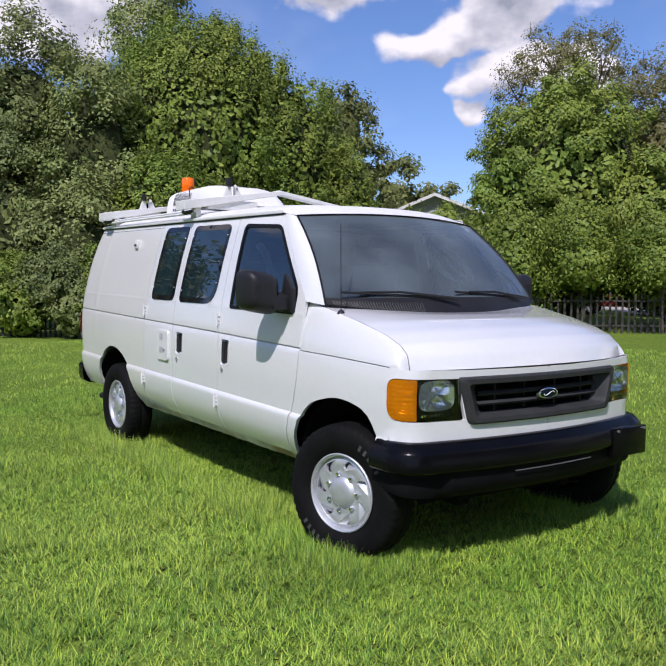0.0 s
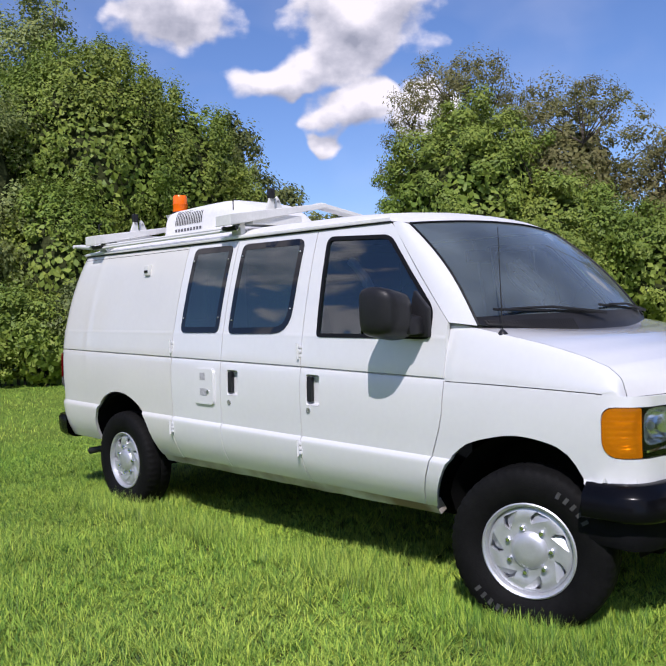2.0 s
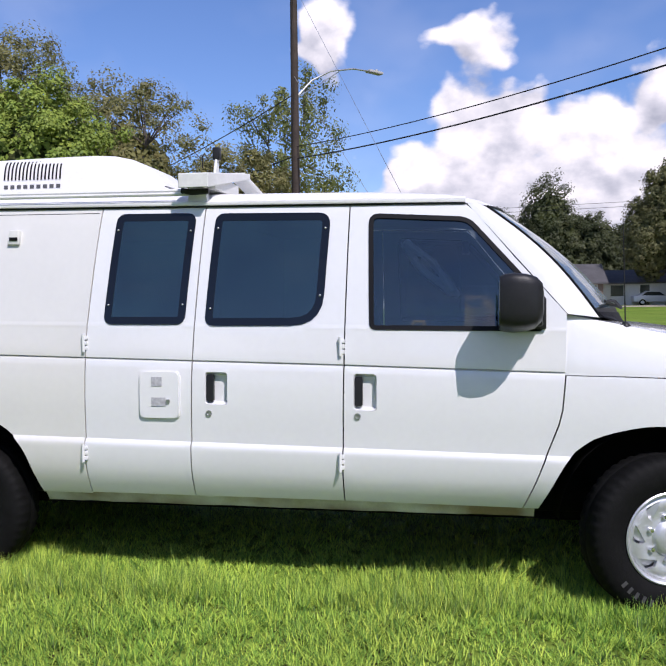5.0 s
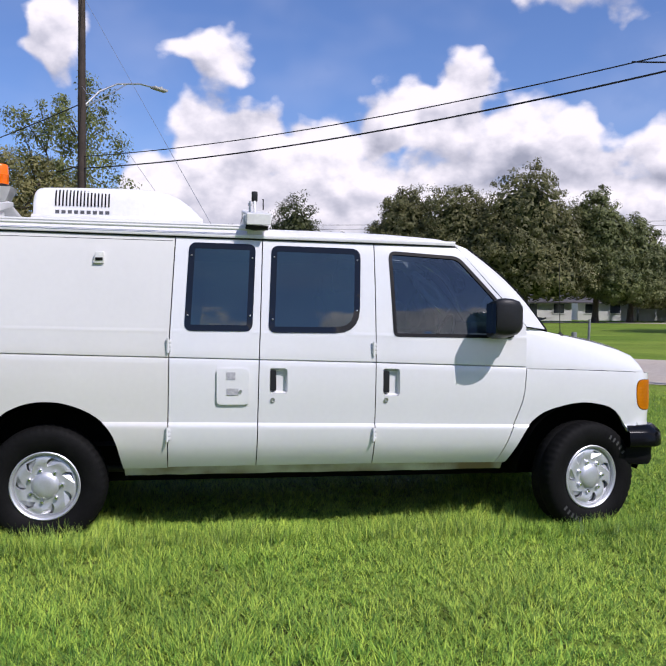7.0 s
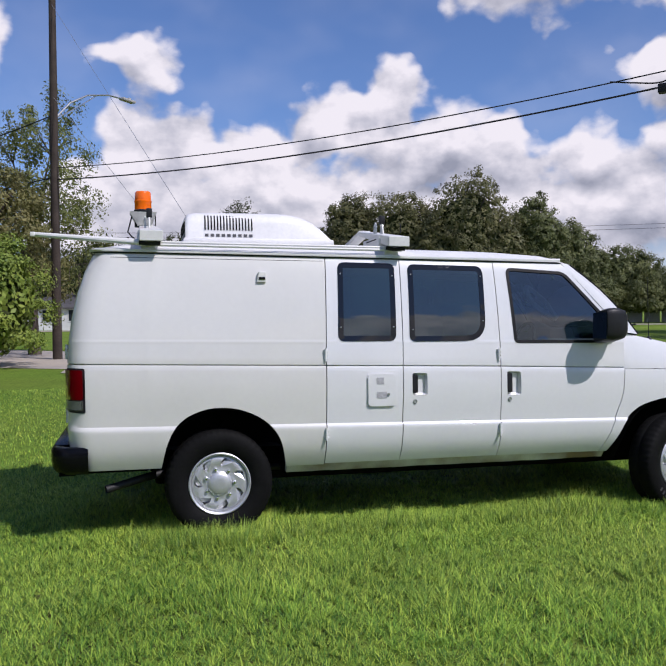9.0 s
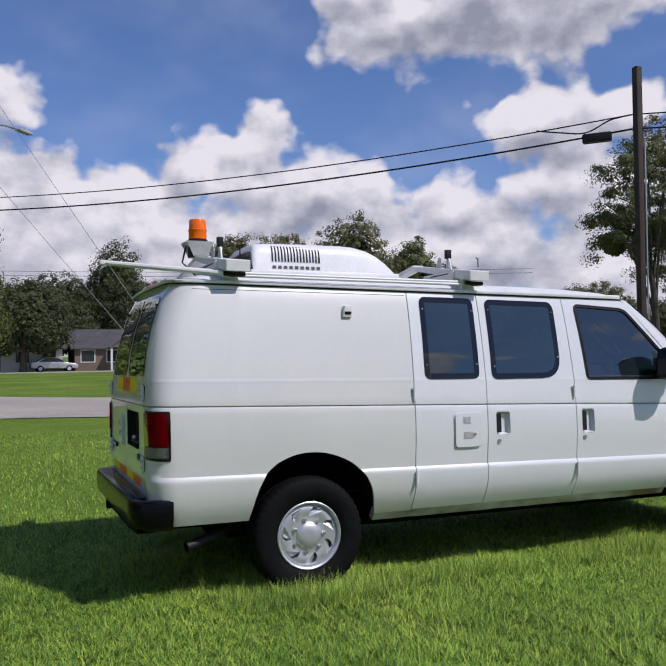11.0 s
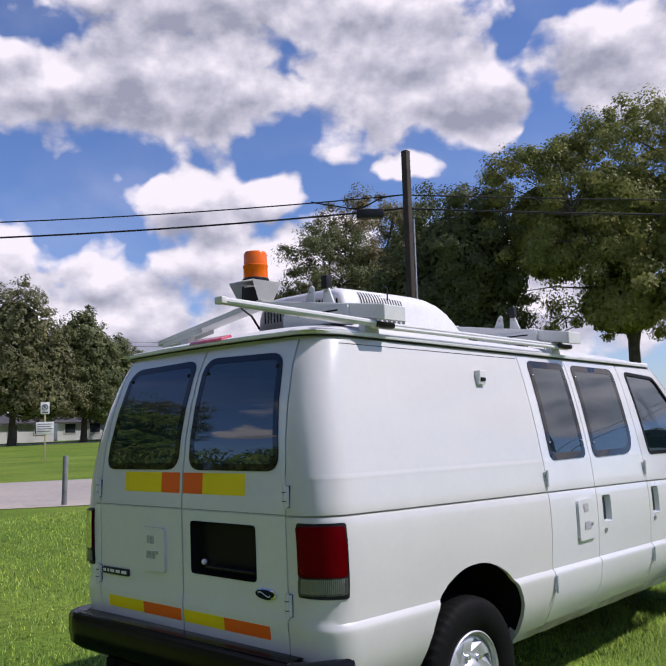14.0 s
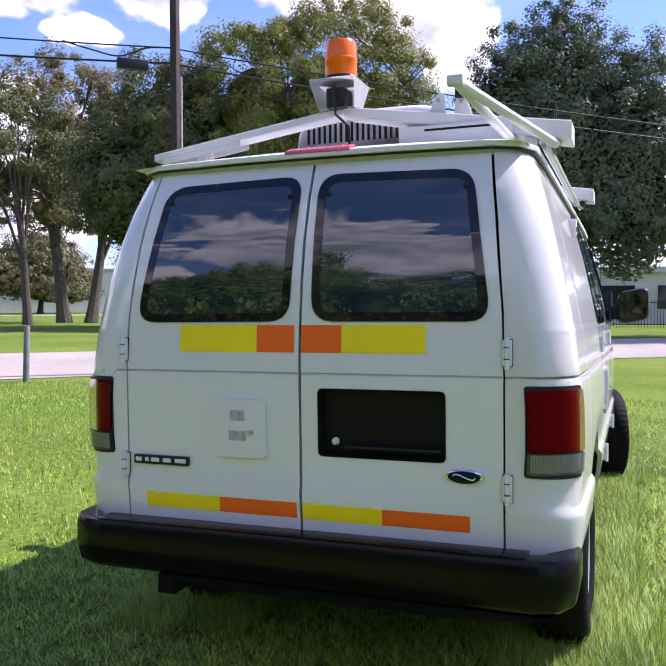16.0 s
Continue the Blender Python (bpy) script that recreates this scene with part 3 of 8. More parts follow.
def skin0(s, z):
    x = min(max(s, -0.9), 3.95)
    h = ref_height(z, x)
    w = half_width(h, x)
    if s >= S_REAR and s <= S_FRONT:
        if s < 0.2:
            x = 0.2 + (s - 0.2) * (0.2 - REAR(h) - R_REAR) / (0.2 - S_REAR)
        return Vector((x, -w, z))
    if s < S_REAR:
        if s < S_REAR1:
            w += (tail_width(h, x) - w) * min(1.0, (S_REAR1 - s) / 0.05)
        cx, cy = REAR(h) + R_REAR, -(w - R_REAR)
        if s > S_REAR1:
            t = (S_REAR - s) / R_REAR
            return Vector((cx - R_REAR * math.sin(t), cy - R_REAR * math.cos(t), z))
        return Vector((cx - R_REAR, cy + (S_REAR1 - s), z))
    cy = -(w - R_FRONT)
    if s < S_FRONT1:
        t = (s - S_FRONT) / R_FRONT
        p = Vector((S_FRONT + R_FRONT * math.sin(t), cy - R_FRONT * math.cos(t), z))
    else:
        p = Vector((NOSE, cy + (s - S_FRONT1), z))
    p.x += BOW * max(0.0, 1 - (p.y / 0.75) ** 2)
    return p


def skin(s, z, off=0.0, flip=False):
    """A point of the van's outer skin: s runs along the side and round its corners."""
    p = skin0(s, z)
    if off:
        d = 0.004
        n = (skin0(s + d, z) - skin0(s - d, z)).cross(skin0(s, z + 0.03) - skin0(s, z - 0.03)).normalized()
        p = p + off * n
    if flip:
        p.y = -p.y
    elif -0.66 < s < -0.30 and z > 0.8:
        # a faint upright ridge, shaped to draw the panel's vertical highlight
        mid = -0.50 + 0.05 * (1.9 - z)
        p.y -= 0.0026 * math.exp(-((s - mid) / 0.034) ** 2) * min(1.0, (z - 0.8) / 0.2)
    return p


def rear_s(y, z):
    """The skin's s for a place on the tail at |y|."""
    w = tail_width(ref_height(z, -0.9), -0.9)
    return S_REAR1 - (w - R_REAR) + abs(y)


def front_s(y, z):
    w = half_width(ref_height(z, 3.95), 3.95)
    return S_FRONT1 + (w - R_FRONT) - abs(y)


def tail(points):
    """Places (y, z) on the tail as an outline on the skin, in short steps."""
    out = []
    for (y0, z0), (y1, z1) in zip(points, points[1:]):
        n = max(1, int(math.hypot(y1 - y0, z1 - z0) / 0.008))
        out += [(y0 + (y1 - y0) * k / n, z0 + (z1 - z0) * k / n) for k in range(n)]
    out.append(points[-1])
    if len(points) > 2 and points[0] != points[-1]:
        (y0, z0), (y1, z1) = points[-1], points[0]
        n = max(1, int(math.hypot(y1 - y0, z1 - z0) / 0.008))
        if abs(y0 - y1) < 0.1 and len(points) != 5:
            out += [(y0 + (y1 - y0) * k / n, z0 + (z1 - z0) * k / n) for k in range(1, n)]
    return [(rear_s(y, z), z) for y, z in out]


def rounded(points, r, n=5):
    """An outline with its corners rounded; r is one number or one for each corner."""
    out = []
    m = len(points)
    for i, p in enumerate(points):
        rad = r[i] if isinstance(r, (list, tuple)) else r
        p0, p1, p2 = Vector(points[i - 1]), Vector(p), Vector(points[(i + 1) % m])
        if rad <= 0:
            out.append(tuple(p1))
            continue
        a, b = (p0 - p1).normalized(), (p2 - p1).normalized()
        d = min(rad, (p0 - p1).length * 0.49, (p2 - p1).length * 0.49)
        for k in range(n + 1):
            t = k / n
            q = (p1 + a * d) * (1 - t) ** 2 + p1 * 2 * t * (1 - t) + (p1 + b * d) * t * t
            out.append((q.x, q.y))
    return out


def sampled(loop, step=0.04):
    out = []
    for i, p in enumerate(loop):
        q = loop[(i + 1) % len(loop)]
        n = max(1, int(math.ceil(math.hypot(q[0] - p[0], q[1] - p[1]) / step)))
        out += [(p[0] + (q[0] - p[0]) * k / n, p[1] + (q[1] - p[1]) * k / n) for k in range(n)]
    return out


def area2(loop):
    return sum(a[0] * b[1] - b[0] * a[1] for a, b in zip(loop, loop[1:] + loop[:1]))


def inset(loop, d):
    """The outline moved inwards by d (outwards if negative)."""
    if not d:
        return loop
    if area2(loop) < 0:
        loop = loop[::-1]
    out = []
    for i, p in enumerate(loop):
        a, b = Vector(loop[i - 1]), Vector(loop[(i + 1) % len(loop)])
        e1, e2 = (Vector(p) - a), (b - Vector(p))
        n = Vector((-(e1.normalized().y + e2.normalized().y), e1.normalized().x + e2.normalized().x))
        n = n.normalized() if n.length > 1e-6 else Vector((0, 0))
        out.append((p[0] + n.x * d, p[1] + n.y * d))
    return out


def inside(px, py, loop):
    lx, ly = np.array(loop).T
    res = np.zeros(len(px), bool)
    j = len(lx) - 1
    for i in range(len(lx)):
        cond = (ly[i] > py) != (ly[j] > py)
        with np.errstate(divide="ignore", invalid="ignore"):
            xs = (lx[j] - lx[i]) * (py - ly[i]) / (ly[j] - ly[i]) + lx[i]
        res ^= cond & (px < xs)
        j = i
    return res


ROWS = [0.43, 0.47, 0.52, 0.57, 0.62, 0.68, 0.72, 0.737, 0.752, 0.768, 0.79, 0.84, 0.90, 0.96, 1.02, 1.08, 1.13, 1.16, 1.169, 1.174, 1.179, 1.19, 1.23, 1.28, 1.31, 1.324, 1.332, 1.342, 1.350,
        1.37, 1.42, 1.48, 1.54, 1.60, 1.66, 1.72, 1.78, 1.84, 1.88, 1.91, 1.935]


def flat_mesh(bm, outline, holes, spots, to3d, depth):
    """Fills an outline with holes by triangles over the given inner spots, bends it by to3d(a, b, off) and turns its rims inwards."""
    loops = [outline] + holes
    px = np.array([p[0] for p in spots] or [0.0])
    py = np.array([p[1] for p in spots] or [0.0])
    if spots:
        keep = inside(px, py, outline)
        for hl in holes:
            keep &= ~inside(px, py, hl)
        rim = np.array([p for lp in loops for p in lp])
        idx = np.nonzero(keep)[0]
        good = [i for i in idx if np.min((rim[:, 0] - px[i]) ** 2 + (rim[:, 1] - py[i]) ** 2) > 0.006 ** 2]
        spots = [spots[i] for i in good]
    verts, edges = [], []
    for lp in loops:
        base = len(verts)
        verts += [Vector(p) for p in lp]
        edges += [(base + i, base + (i + 1) % len(lp)) for i in range(len(lp))]
    verts += [Vector(p) for p in spots]
    res = delaunay_2d_cdt(verts, edges, [], 0, 1e-6)
    pv, faces = res[0], res[2]
    cx = np.array([sum(pv[i].x for i in f) / 3 for f in faces])
    cy = np.array([sum(pv[i].y for i in f) / 3 for f in faces])
    keep = inside(cx, cy, outline)
    for hl in holes:
        keep &= ~inside(cx, cy, hl)
    vs = [bm.verts.new(to3d(p.x, p.y, 0.0)) for p in pv]
    made = []
    for f, k in zip(faces, keep):
        if k:
            made.append(bm.faces.new([vs[i] for i in f]))
    if depth:
        rim_edges = [e for f in made for e in f.edges if len(e.link_faces) == 1]
        low = {}
        where = {v: p for v, p in zip(vs, pv)}
        for e in set(rim_edges):
            for v in e.verts:
                if v not in low:
                    p = where[v]
                    low[v] = bm.verts.new(to3d(p.x, p.y, -depth))
            lp = e.link_loops[0]
            a, b = lp.vert, lp.link_loop_next.vert
            bm.faces.new((b, a, low[a], low[b]))
    for v in [v for v in bm.verts if not v.link_faces]:
        bm.verts.remove(v)
    return bm


CREASES = (0.737, 0.752, 0.768, 1.16, 1.169, 1.174, 1.179, 1.19, 1.324, 1.332, 1.342, 1.350)


def cut_rows(loop):
    """The outline with a corner wherever it crosses a crease of the side."""
    out = []
    for i, p in enumerate(loop):
        q = loop[(i + 1) % len(loop)]
        out.append(p)
        hits = []
        for h in CREASES:
            z = true_height(h, min(max((p[0] + q[0]) / 2, -0.9), 3.95))
            if min(p[1], q[1]) + 0.001 < z < max(p[1], q[1]) - 0.001:
                k = (z - p[1]) / (q[1] - p[1])
                hits.append((k, (p[0] + (q[0] - p[0]) * k, z)))
        out += [h[1] for h in sorted(hits)]
    return out


def panel(name, outline, mat, parent, holes=(), off=0.0, depth=0.02, flip=False, gap=0.0034, step=0.06, label="", smooth=30, plain=False):
    """A sheet of the body, cut to an outline on the skin."""
    if area2(outline) < 0:
        outline = outline[::-1]
    outline = cut_rows(inset(sampled(outline), gap))
    holes = [cut_rows(sampled(h, 0.02)) for h in holes]
    s0, s1 = min(p[0] for p in outline), max(p[0] for p in outline)
    z0, z1 = min(p[1] for p in outline), max(p[1] for p in outline)
    spots = []
    n = max(1, int((s1 - s0) / step))
    for i in range(n + 1):
        s = s0 + (s1 - s0) * i / n
        xx = min(max(s, -0.9), 3.95)
        for h in ROWS:
            z = true_height(h, xx)
            if z0 < z < z1:
                spots.append((s, z))
    bm = bmesh.new()
    flat_mesh(bm, outline, list(holes), spots, lambda a, b, o: skin(a, b, off + o, flip), depth)
    if flip:
        bmesh.ops.reverse_faces(bm, faces=bm.faces[:])
    return part(name, bm, mat, parent, label, smooth)


def arc_points(pts):
    return [(v.x, v.y) for v in spline(pts, 0.04)]


ARCH_REAR = arc_points([(0.462, 0.455), (0.405, 0.665), (0.30, 0.79), (0.13, 0.868), (-0.04, 0.882), (-0.17, 0.85), (-0.265, 0.79), (-0.345, 0.665), (-0.395, 0.482)])
ARCH_FRONT = arc_points([(3.80, 0.66), (3.745, 0.76), (3.66, 0.83), (3.46, 0.860), (3.25, 0.818), (3.155, 0.77), (3.075, 0.685), (2.958, 0.455)])
WIN1 = rounded([(0.835, 1.328), (1.252, 1.326), (1.278, 1.878), (0.863, 1.883)], 0.045)
WIN2 = rounded([(1.362, 1.320), (1.940, 1.320), (1.966, 1.864), (1.388, 1.874)], [0.045, 0.15, 0.06, 0.045])
WIN3 = rounded([(2.175, 1.300), (2.976, 1.292), (2.982, 1.436), (2.870, 1.562), (2.635, 1.828), (2.160, 1.856)], [0.03, 0.03, 0.05, 0.1, 0.05, 0.05])
HANDLE1 = rounded([(1.366, 0.934), (1.479, 0.932), (1.479, 1.090), (1.366, 1.093)], 0.02)
HANDLE2 = rounded([(2.098, 0.916), (2.209, 0.914), (2.209, 1.087), (2.098, 1.090)], 0.02)
LIGHT_R = rounded(tail([(-0.752, 0.882), (-0.752, 1.170)])[:1] + [(-0.872, 0.874), (-0.872, 1.168)] + tail([(-0.752, 1.170)])[-1:], 0.015)
PLATE = tail(rounded([(-0.066, 0.914), (-0.507, 0.914), (-0.507, 1.146), (-0.066, 1.146)], 0.02))
REAR_WIN = tail(rounded([(-0.045, 1.376), (-0.648, 1.374), (-0.574, 1.872), (-0.036, 1.886)], 0.075))
LAMP = rounded([(front_s(0.562, 0.80), 0.800), (front_s(0.597, 1.010), 1.010), (3.862, 1.016), (3.864, 0.803)], [0.01, 0.01, 0.058, 0.088])


def handle_pocket(x0, x1, z0, z1, flip=False):
    """A recessed pull: pocket, black lever and keyhole."""
    bm = bmesh.new()
    loop = sampled(rounded([(x0, z0), (x1, z0), (x1, z1), (x0, z1)], 0.02), 0.03)
    inner = inset(loop if area2(loop) > 0 else loop[::-1], 0.014)
    outer = loop if area2(loop) > 0 else loop[::-1]
    a = [bm.verts.new(skin(*p, 0.0006, flip)) for p in outer]
    b = [bm.verts.new(skin(*p, -0.034, flip)) for p in inner]
    for i in range(len(a)):
        bm.faces.new((a[i], a[(i + 1) % len(a)], b[(i + 1) % len(b)], b[i]))
    bm.faces.new(b)
    return bm


def patch(points, off, depth, flip=False, step=0.03):
    """A small flat piece lying on the skin."""
    lp = sampled(points if area2(points) > 0 else points[::-1], step)
    bm = bmesh.new()
    flat_mesh(bm, lp, [], [], lambda a, b, o: skin(a, b, off + o, flip), depth)
    if flip:
        bmesh.ops.reverse_faces(bm, faces=bm.faces[:])
    return bm


def rect(x0, x1, z0, z1, r=0.0):
    pts = [(x0, z0), (x1, z0), (x1, z1), (x0, z1)]
    return rounded(pts, r) if r else pts


def ring_patch(loop, grow, shrink, off, depth, flip=False):
    lp = loop if area2(loop) > 0 else loop[::-1]
    lp = sampled(lp, 0.03)
    bm = bmesh.new()
    flat_mesh(bm, inset(lp, -grow), [inset(lp, shrink)], [], lambda a, b, o: skin(a, b, off + o, flip), depth)
    if flip:
        bmesh.ops.reverse_faces(bm, faces=bm.faces[:])
    return bm


def window_in(parent, loop, glass, flip=False, screws=()):
    if glass is PRIVACY:
        part("glass_border", ring_patch(loop, 0.004, 0.034 if loop is not REAR_WIN else 0.026, 0.0045, 0.02, flip), FRIT, parent, "glossy black window border")
    else:
        part("window_rubber", ring_patch(loop, 0.004, 0.018, 0.004, 0.02, flip), TRIM, parent, "black rubber window seal")
    lp = inset(loop if area2(loop) > 0 else loop[::-1], 0.001 if glass is PRIVACY else 0.012)
    lift = 0.003 if glass is PRIVACY else -0.004
    lp = sampled(lp, 0.05)
    a0, a1 = min(p[0] for p in lp), max(p[0] for p in lp)
    b0, b1 = min(p[1] for p in lp), max(p[1] for p in lp)
    spots = [(a0 + (a1 - a0) * i / 12, b0 + (b1 - b0) * j / 12) for i in range(1, 12) for j in range(1, 12)]
    bm = bmesh.new()
    flat_mesh(bm, lp, [], spots, lambda a, b, o: skin(a, b, o + lift, flip), 0.004)
    if flip:
        bmesh.ops.reverse_faces(bm, faces=bm.faces[:])
    pane = part("pane", bm, glass, parent, "dark tinted glass pane")
    for sx, sz in screws:
        bm = bmesh.new()
        bmesh.ops.create_uvsphere(bm, u_segments=8, v_segments=6, radius=0.006, matrix=Matrix.Translation(skin(sx, sz, 0.007, flip)))
        part("screw", bm, STEEL, pane)


def hinge(parent, x, z, flip=False):
    bm = bmesh.new()
    p = skin(x, z, 0.0, flip)
    sgn = 1 if flip else -1
    for dz in (-0.026, 0.0, 0.026):
        g = bmesh.new()
        box(g, (p.x - 0.018, -0.008, z + dz - 0.010), (p.x + 0.015, 0.012, z + dz + 0.010), 0.003)
        bmesh.ops.translate(g, verts=g.verts[:], vec=(0, p.y, 0))
        me = bpy.data.meshes.new("tmp")
        g.to_mesh(me)
        g.free()
        bm.from_mesh(me)
        bpy.data.meshes.remove(me)
    tube(bm, [(p.x - 0.004, p.y + sgn * 0.014, z - 0.045), (p.x - 0.004, p.y + sgn * 0.014, z + 0.045)], 0.008)
    part("hinge", bm, PAINT, parent, "white strap hinge")


def build_body():
    # rear quarter, round the corner to the rear door
    edge = tail([(-0.693, 0.62), (-0.693, 1.22), (-0.688, 1.40), (-0.662, 1.70), (-0.632, 1.952)])
    quarter = [(0.735, 0.455)] + ARCH_REAR + [(-0.84, 0.482), (S_REAR1 + 0.12, 0.482), (S_REAR1 + 0.10, 0.62)] + edge + [(-0.9, 1.950), (-0.3, 1.942), (0.772, 1.928), (0.742, 1.27)]
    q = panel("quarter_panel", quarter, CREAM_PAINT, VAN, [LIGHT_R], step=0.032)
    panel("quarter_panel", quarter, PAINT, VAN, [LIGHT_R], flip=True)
    part("roof_seam", patch([(-0.86, 1.905), (0.755, 1.893), (0.755, 1.8958), (-0.86, 1.9078)], 0.0012, 0.001, False, 0.05), TRIM, q, "dark sealant line below the gutter")
    # the two side doors
    d1 = [(0.735, 0.462), (1.288, 0.462), (1.300, 1.143), (1.326, 1.924), (0.772, 1.928), (0.742, 1.27)]
    d2 = [(1.288, 0.462), (2.043, 0.462), (2.052, 1.139), (2.062, 1.910), (1.326, 1.924), (1.300, 1.143)]
    door1 = panel("side_door", d1, PAINT, VAN, [WIN1])
    door2 = panel("side_door", d2, PAINT, VAN, [WIN2, HANDLE1])
    window_in(door1, WIN1, PRIVACY, False, [(0.872, 1.80), (0.853, 1.42), (1.258, 1.79), (1.242, 1.42)])
    window_in(door2, WIN2, PRIVACY, False, [(1.40, 1.80), (1.385, 1.40), (1.945, 1.79), (1.93, 1.46)])
    # front door
    d3 = [(2.043, 0.462), (2.885, 0.455), (2.935, 0.58), (2.992, 0.733), (3.040, 0.86), (3.057, 0.93), (3.072, 1.09), (3.082, 1.371), (2.862, 1.622), (2.66, 1.868), (2.625, 1.897), (2.062, 1.910), (2.052, 1.139)]
    for flip in (False, True):
        door = panel("front_door", d3, PAINT, VAN, [WIN3, HANDLE2], flip=flip)
        window_in(door, WIN3, PRIVACY if flip else CAB_GLASS, flip)
        hp = part("handle_pocket", handle_pocket(2.098, 2.209, 0.916, 1.090, flip), PAINT, door)
        lever = patch(rect(2.104, 2.140, 0.935, 1.075, 0.008), -0.004, 0.02, flip)
        part("door_handle", lever, BLACK_PLASTIC, hp, "black pull handle")
        lock(door, 2.118, 0.888, flip)
        if not flip:
            for z in (1.218, 0.668):
                hinge(door, 2.040, z)
    hp = part("handle_pocket", handle_pocket(1.366, 1.479, 0.934, 1.092), PAINT, door2)
    part("door_handle", patch(rect(1.372, 1.408, 0.95, 1.08, 0.008), -0.004, 0.02), BLACK_PLASTIC, hp, "black pull handle")
    lock(door2, 1.386, 0.891)
    for z in (1.232, 0.682):
        hinge(door1, 0.738, z)
    service_panel(door1, 1.035, 1.235, 0.866, 1.090)
    left = [(0.735, 0.462), (2.043, 0.462), (2.052, 1.139), (2.062, 1.910), (0.772, 1.928), (0.742, 1.27)]
    panel("side_panel", left, PAINT, VAN, flip=True)
    # fenders with the wheel openings, and the nose below the bonnet
    f0 = [(2.885, 0.455), (2.935, 0.58), (2.992, 0.733), (3.040, 0.86), (3.057, 0.93), (3.072, 1.090)]
    front_edge = [(front_s(0, 1.06), 1.052), (front_s(0, 0.70), 0.700), (3.80, 0.690), (3.80, 0.66)]
    belt = [(3.3, 1.086), (3.55, 1.079), (3.80, 1.070), (3.95, 1.062), (S_FRONT1 + 0.05, 1.056), (S_FRONT1 + 0.2, 1.054)]
    grille_hole = rounded([(front_s(0.0, 0.78) + 0.001, 0.782), (front_s(0.0, 1.0) + 0.001, 1.012), (front_s(0.605, 1.01), 1.010), (front_s(0.53, 0.78), 0.782)], [0, 0, 0.01, 0.03])
    for flip in (False, True):
        outline = f0 + belt + [(front_s(0, 1.054) - 0.0, 1.052), (front_s(0, 1.02), 1.014), (front_s(0.60, 1.014), 1.014), (front_s(0.53, 0.784), 0.782), (front_s(0.0, 0.782), 0.782),
                               (front_s(0, 0.70), 0.700), (S_FRONT1, 0.700), (3.86, 0.690), (3.815, 0.66)] + ARCH_FRONT + [(2.93, 0.455)]
        fender = panel("fender", outline, PAINT, VAN, [LAMP], flip=flip)
        headlamp(fender, flip)
    # rear doors
    for flip in (False, True):
        outline = tail([(-0.003, 0.64), (-0.692, 0.64), (-0.692, 1.22), (-0.686, 1.40), (-0.658, 1.70), (-0.631, 1.930), (-0.003, 1.938)])
        holes = [REAR_WIN] + ([PLATE] if not flip else [])
        door = panel("rear_door", outline, PAINT, VAN, holes, flip=flip, step=0.08, gap=0.0022)
        window_in(door, REAR_WIN, PRIVACY, flip, [])
        for z in (1.272, 0.845):
            bm = bmesh.new()
            p = skin(rear_s(0.703, z), z, 0.0, flip)
            box(bm, (p.x - 0.014, p.y - 0.016, z - 0.042), (p.x + 0.006, p.y + 0.016, z + 0.042), 0.004)
            tube(bm, [(p.x - 0.014, p.y, z - 0.05), (p.x - 0.014, p.y, z + 0.05)], 0.008)
            hg = part("hinge", bm, PAINT, door, "white rear door hinge")
            # black plate and bands put the shade in the hinge's gaps into colour
            g = bmesh.new()
            box(g, (p.x - 0.004, p.y - 0.0172, z - 0.0435), (p.x + 0.004, p.y + 0.0172, z + 0.0435), 0.0)
            for dz in (-0.018, 0.018):
                box(g, (p.x - 0.0232, p.y - 0.0085, z + dz - 0.0015), (p.x - 0.004, p.y + 0.0085, z + dz + 0.0015), 0.0)
            part("hinge_outline", g, TRIM, hg, "dark outline drawn round the hinge")
        for y in (0.075, 0.555):
            bm = bmesh.new()
            bmesh.ops.create_uvsphere(bm, u_segments=8, v_segments=6, radius=0.009, matrix=Matrix.Translation(skin(rear_s(y, 1.815), 1.815, 0.004, flip)))
            part("latch_stud", bm, BLACK_PLASTIC, door)
        tapes = [(0.006, 0.152, ORANGE_TAPE), (0.152, 0.442, YELLOW_TAPE)] if not flip else [(0.020, 0.162, ORANGE_TAPE), (0.162, 0.468, YELLOW_TAPE)]
        for a, b, mt in tapes:
            part("reflective_tape", patch(tail([(a, 1.266), (b, 1.266), (b, 1.360), (a, 1.360)]), 0.0015, 0.001, flip, 0.05), mt, door, ("orange" if mt is ORANGE_TAPE else "yellow") + " reflective tape")
        tapes = [(0.006, 0.291, YELLOW_TAPE), (0.291, 0.584, ORANGE_TAPE)] if not flip else [(0.015, 0.314, ORANGE_TAPE), (0.314, 0.616, YELLOW_TAPE)]
        for a, b, mt in tapes:
            part("reflective_tape", patch(tail([(a, 0.694), (b, 0.694), (b, 0.748), (a, 0.748)]), 0.0015, 0.001, flip, 0.05), mt, door, ("orange" if mt is ORANGE_TAPE else "yellow") + " reflective tape")
        if flip:
            tail_service_panel(door)
            badge = bmesh.new()
            box(badge, (-0.999, 0.434, 0.850), (-0.985, 0.664, 0.884), 0.004)
            bd = part("badge", badge, BLACK_PLASTIC, door, "black badge strip with white bars for its chrome characters")
            for k, (a, b) in enumerate(((0.63, 0.655), (0.60, 0.615), (0.555, 0.59), (0.505, 0.54), (0.445, 0.49))):
                g = bmesh.new()
                box(g, (-1.001, a, 0.860), (-0.990, b, 0.875), 0.002)
                # flat white stands in for the chrome's bright reflection
                part("badge_bar", g, SIGN_WHITE, bd)
        else:
            plate_recess(door)
            bm = bmesh.new()
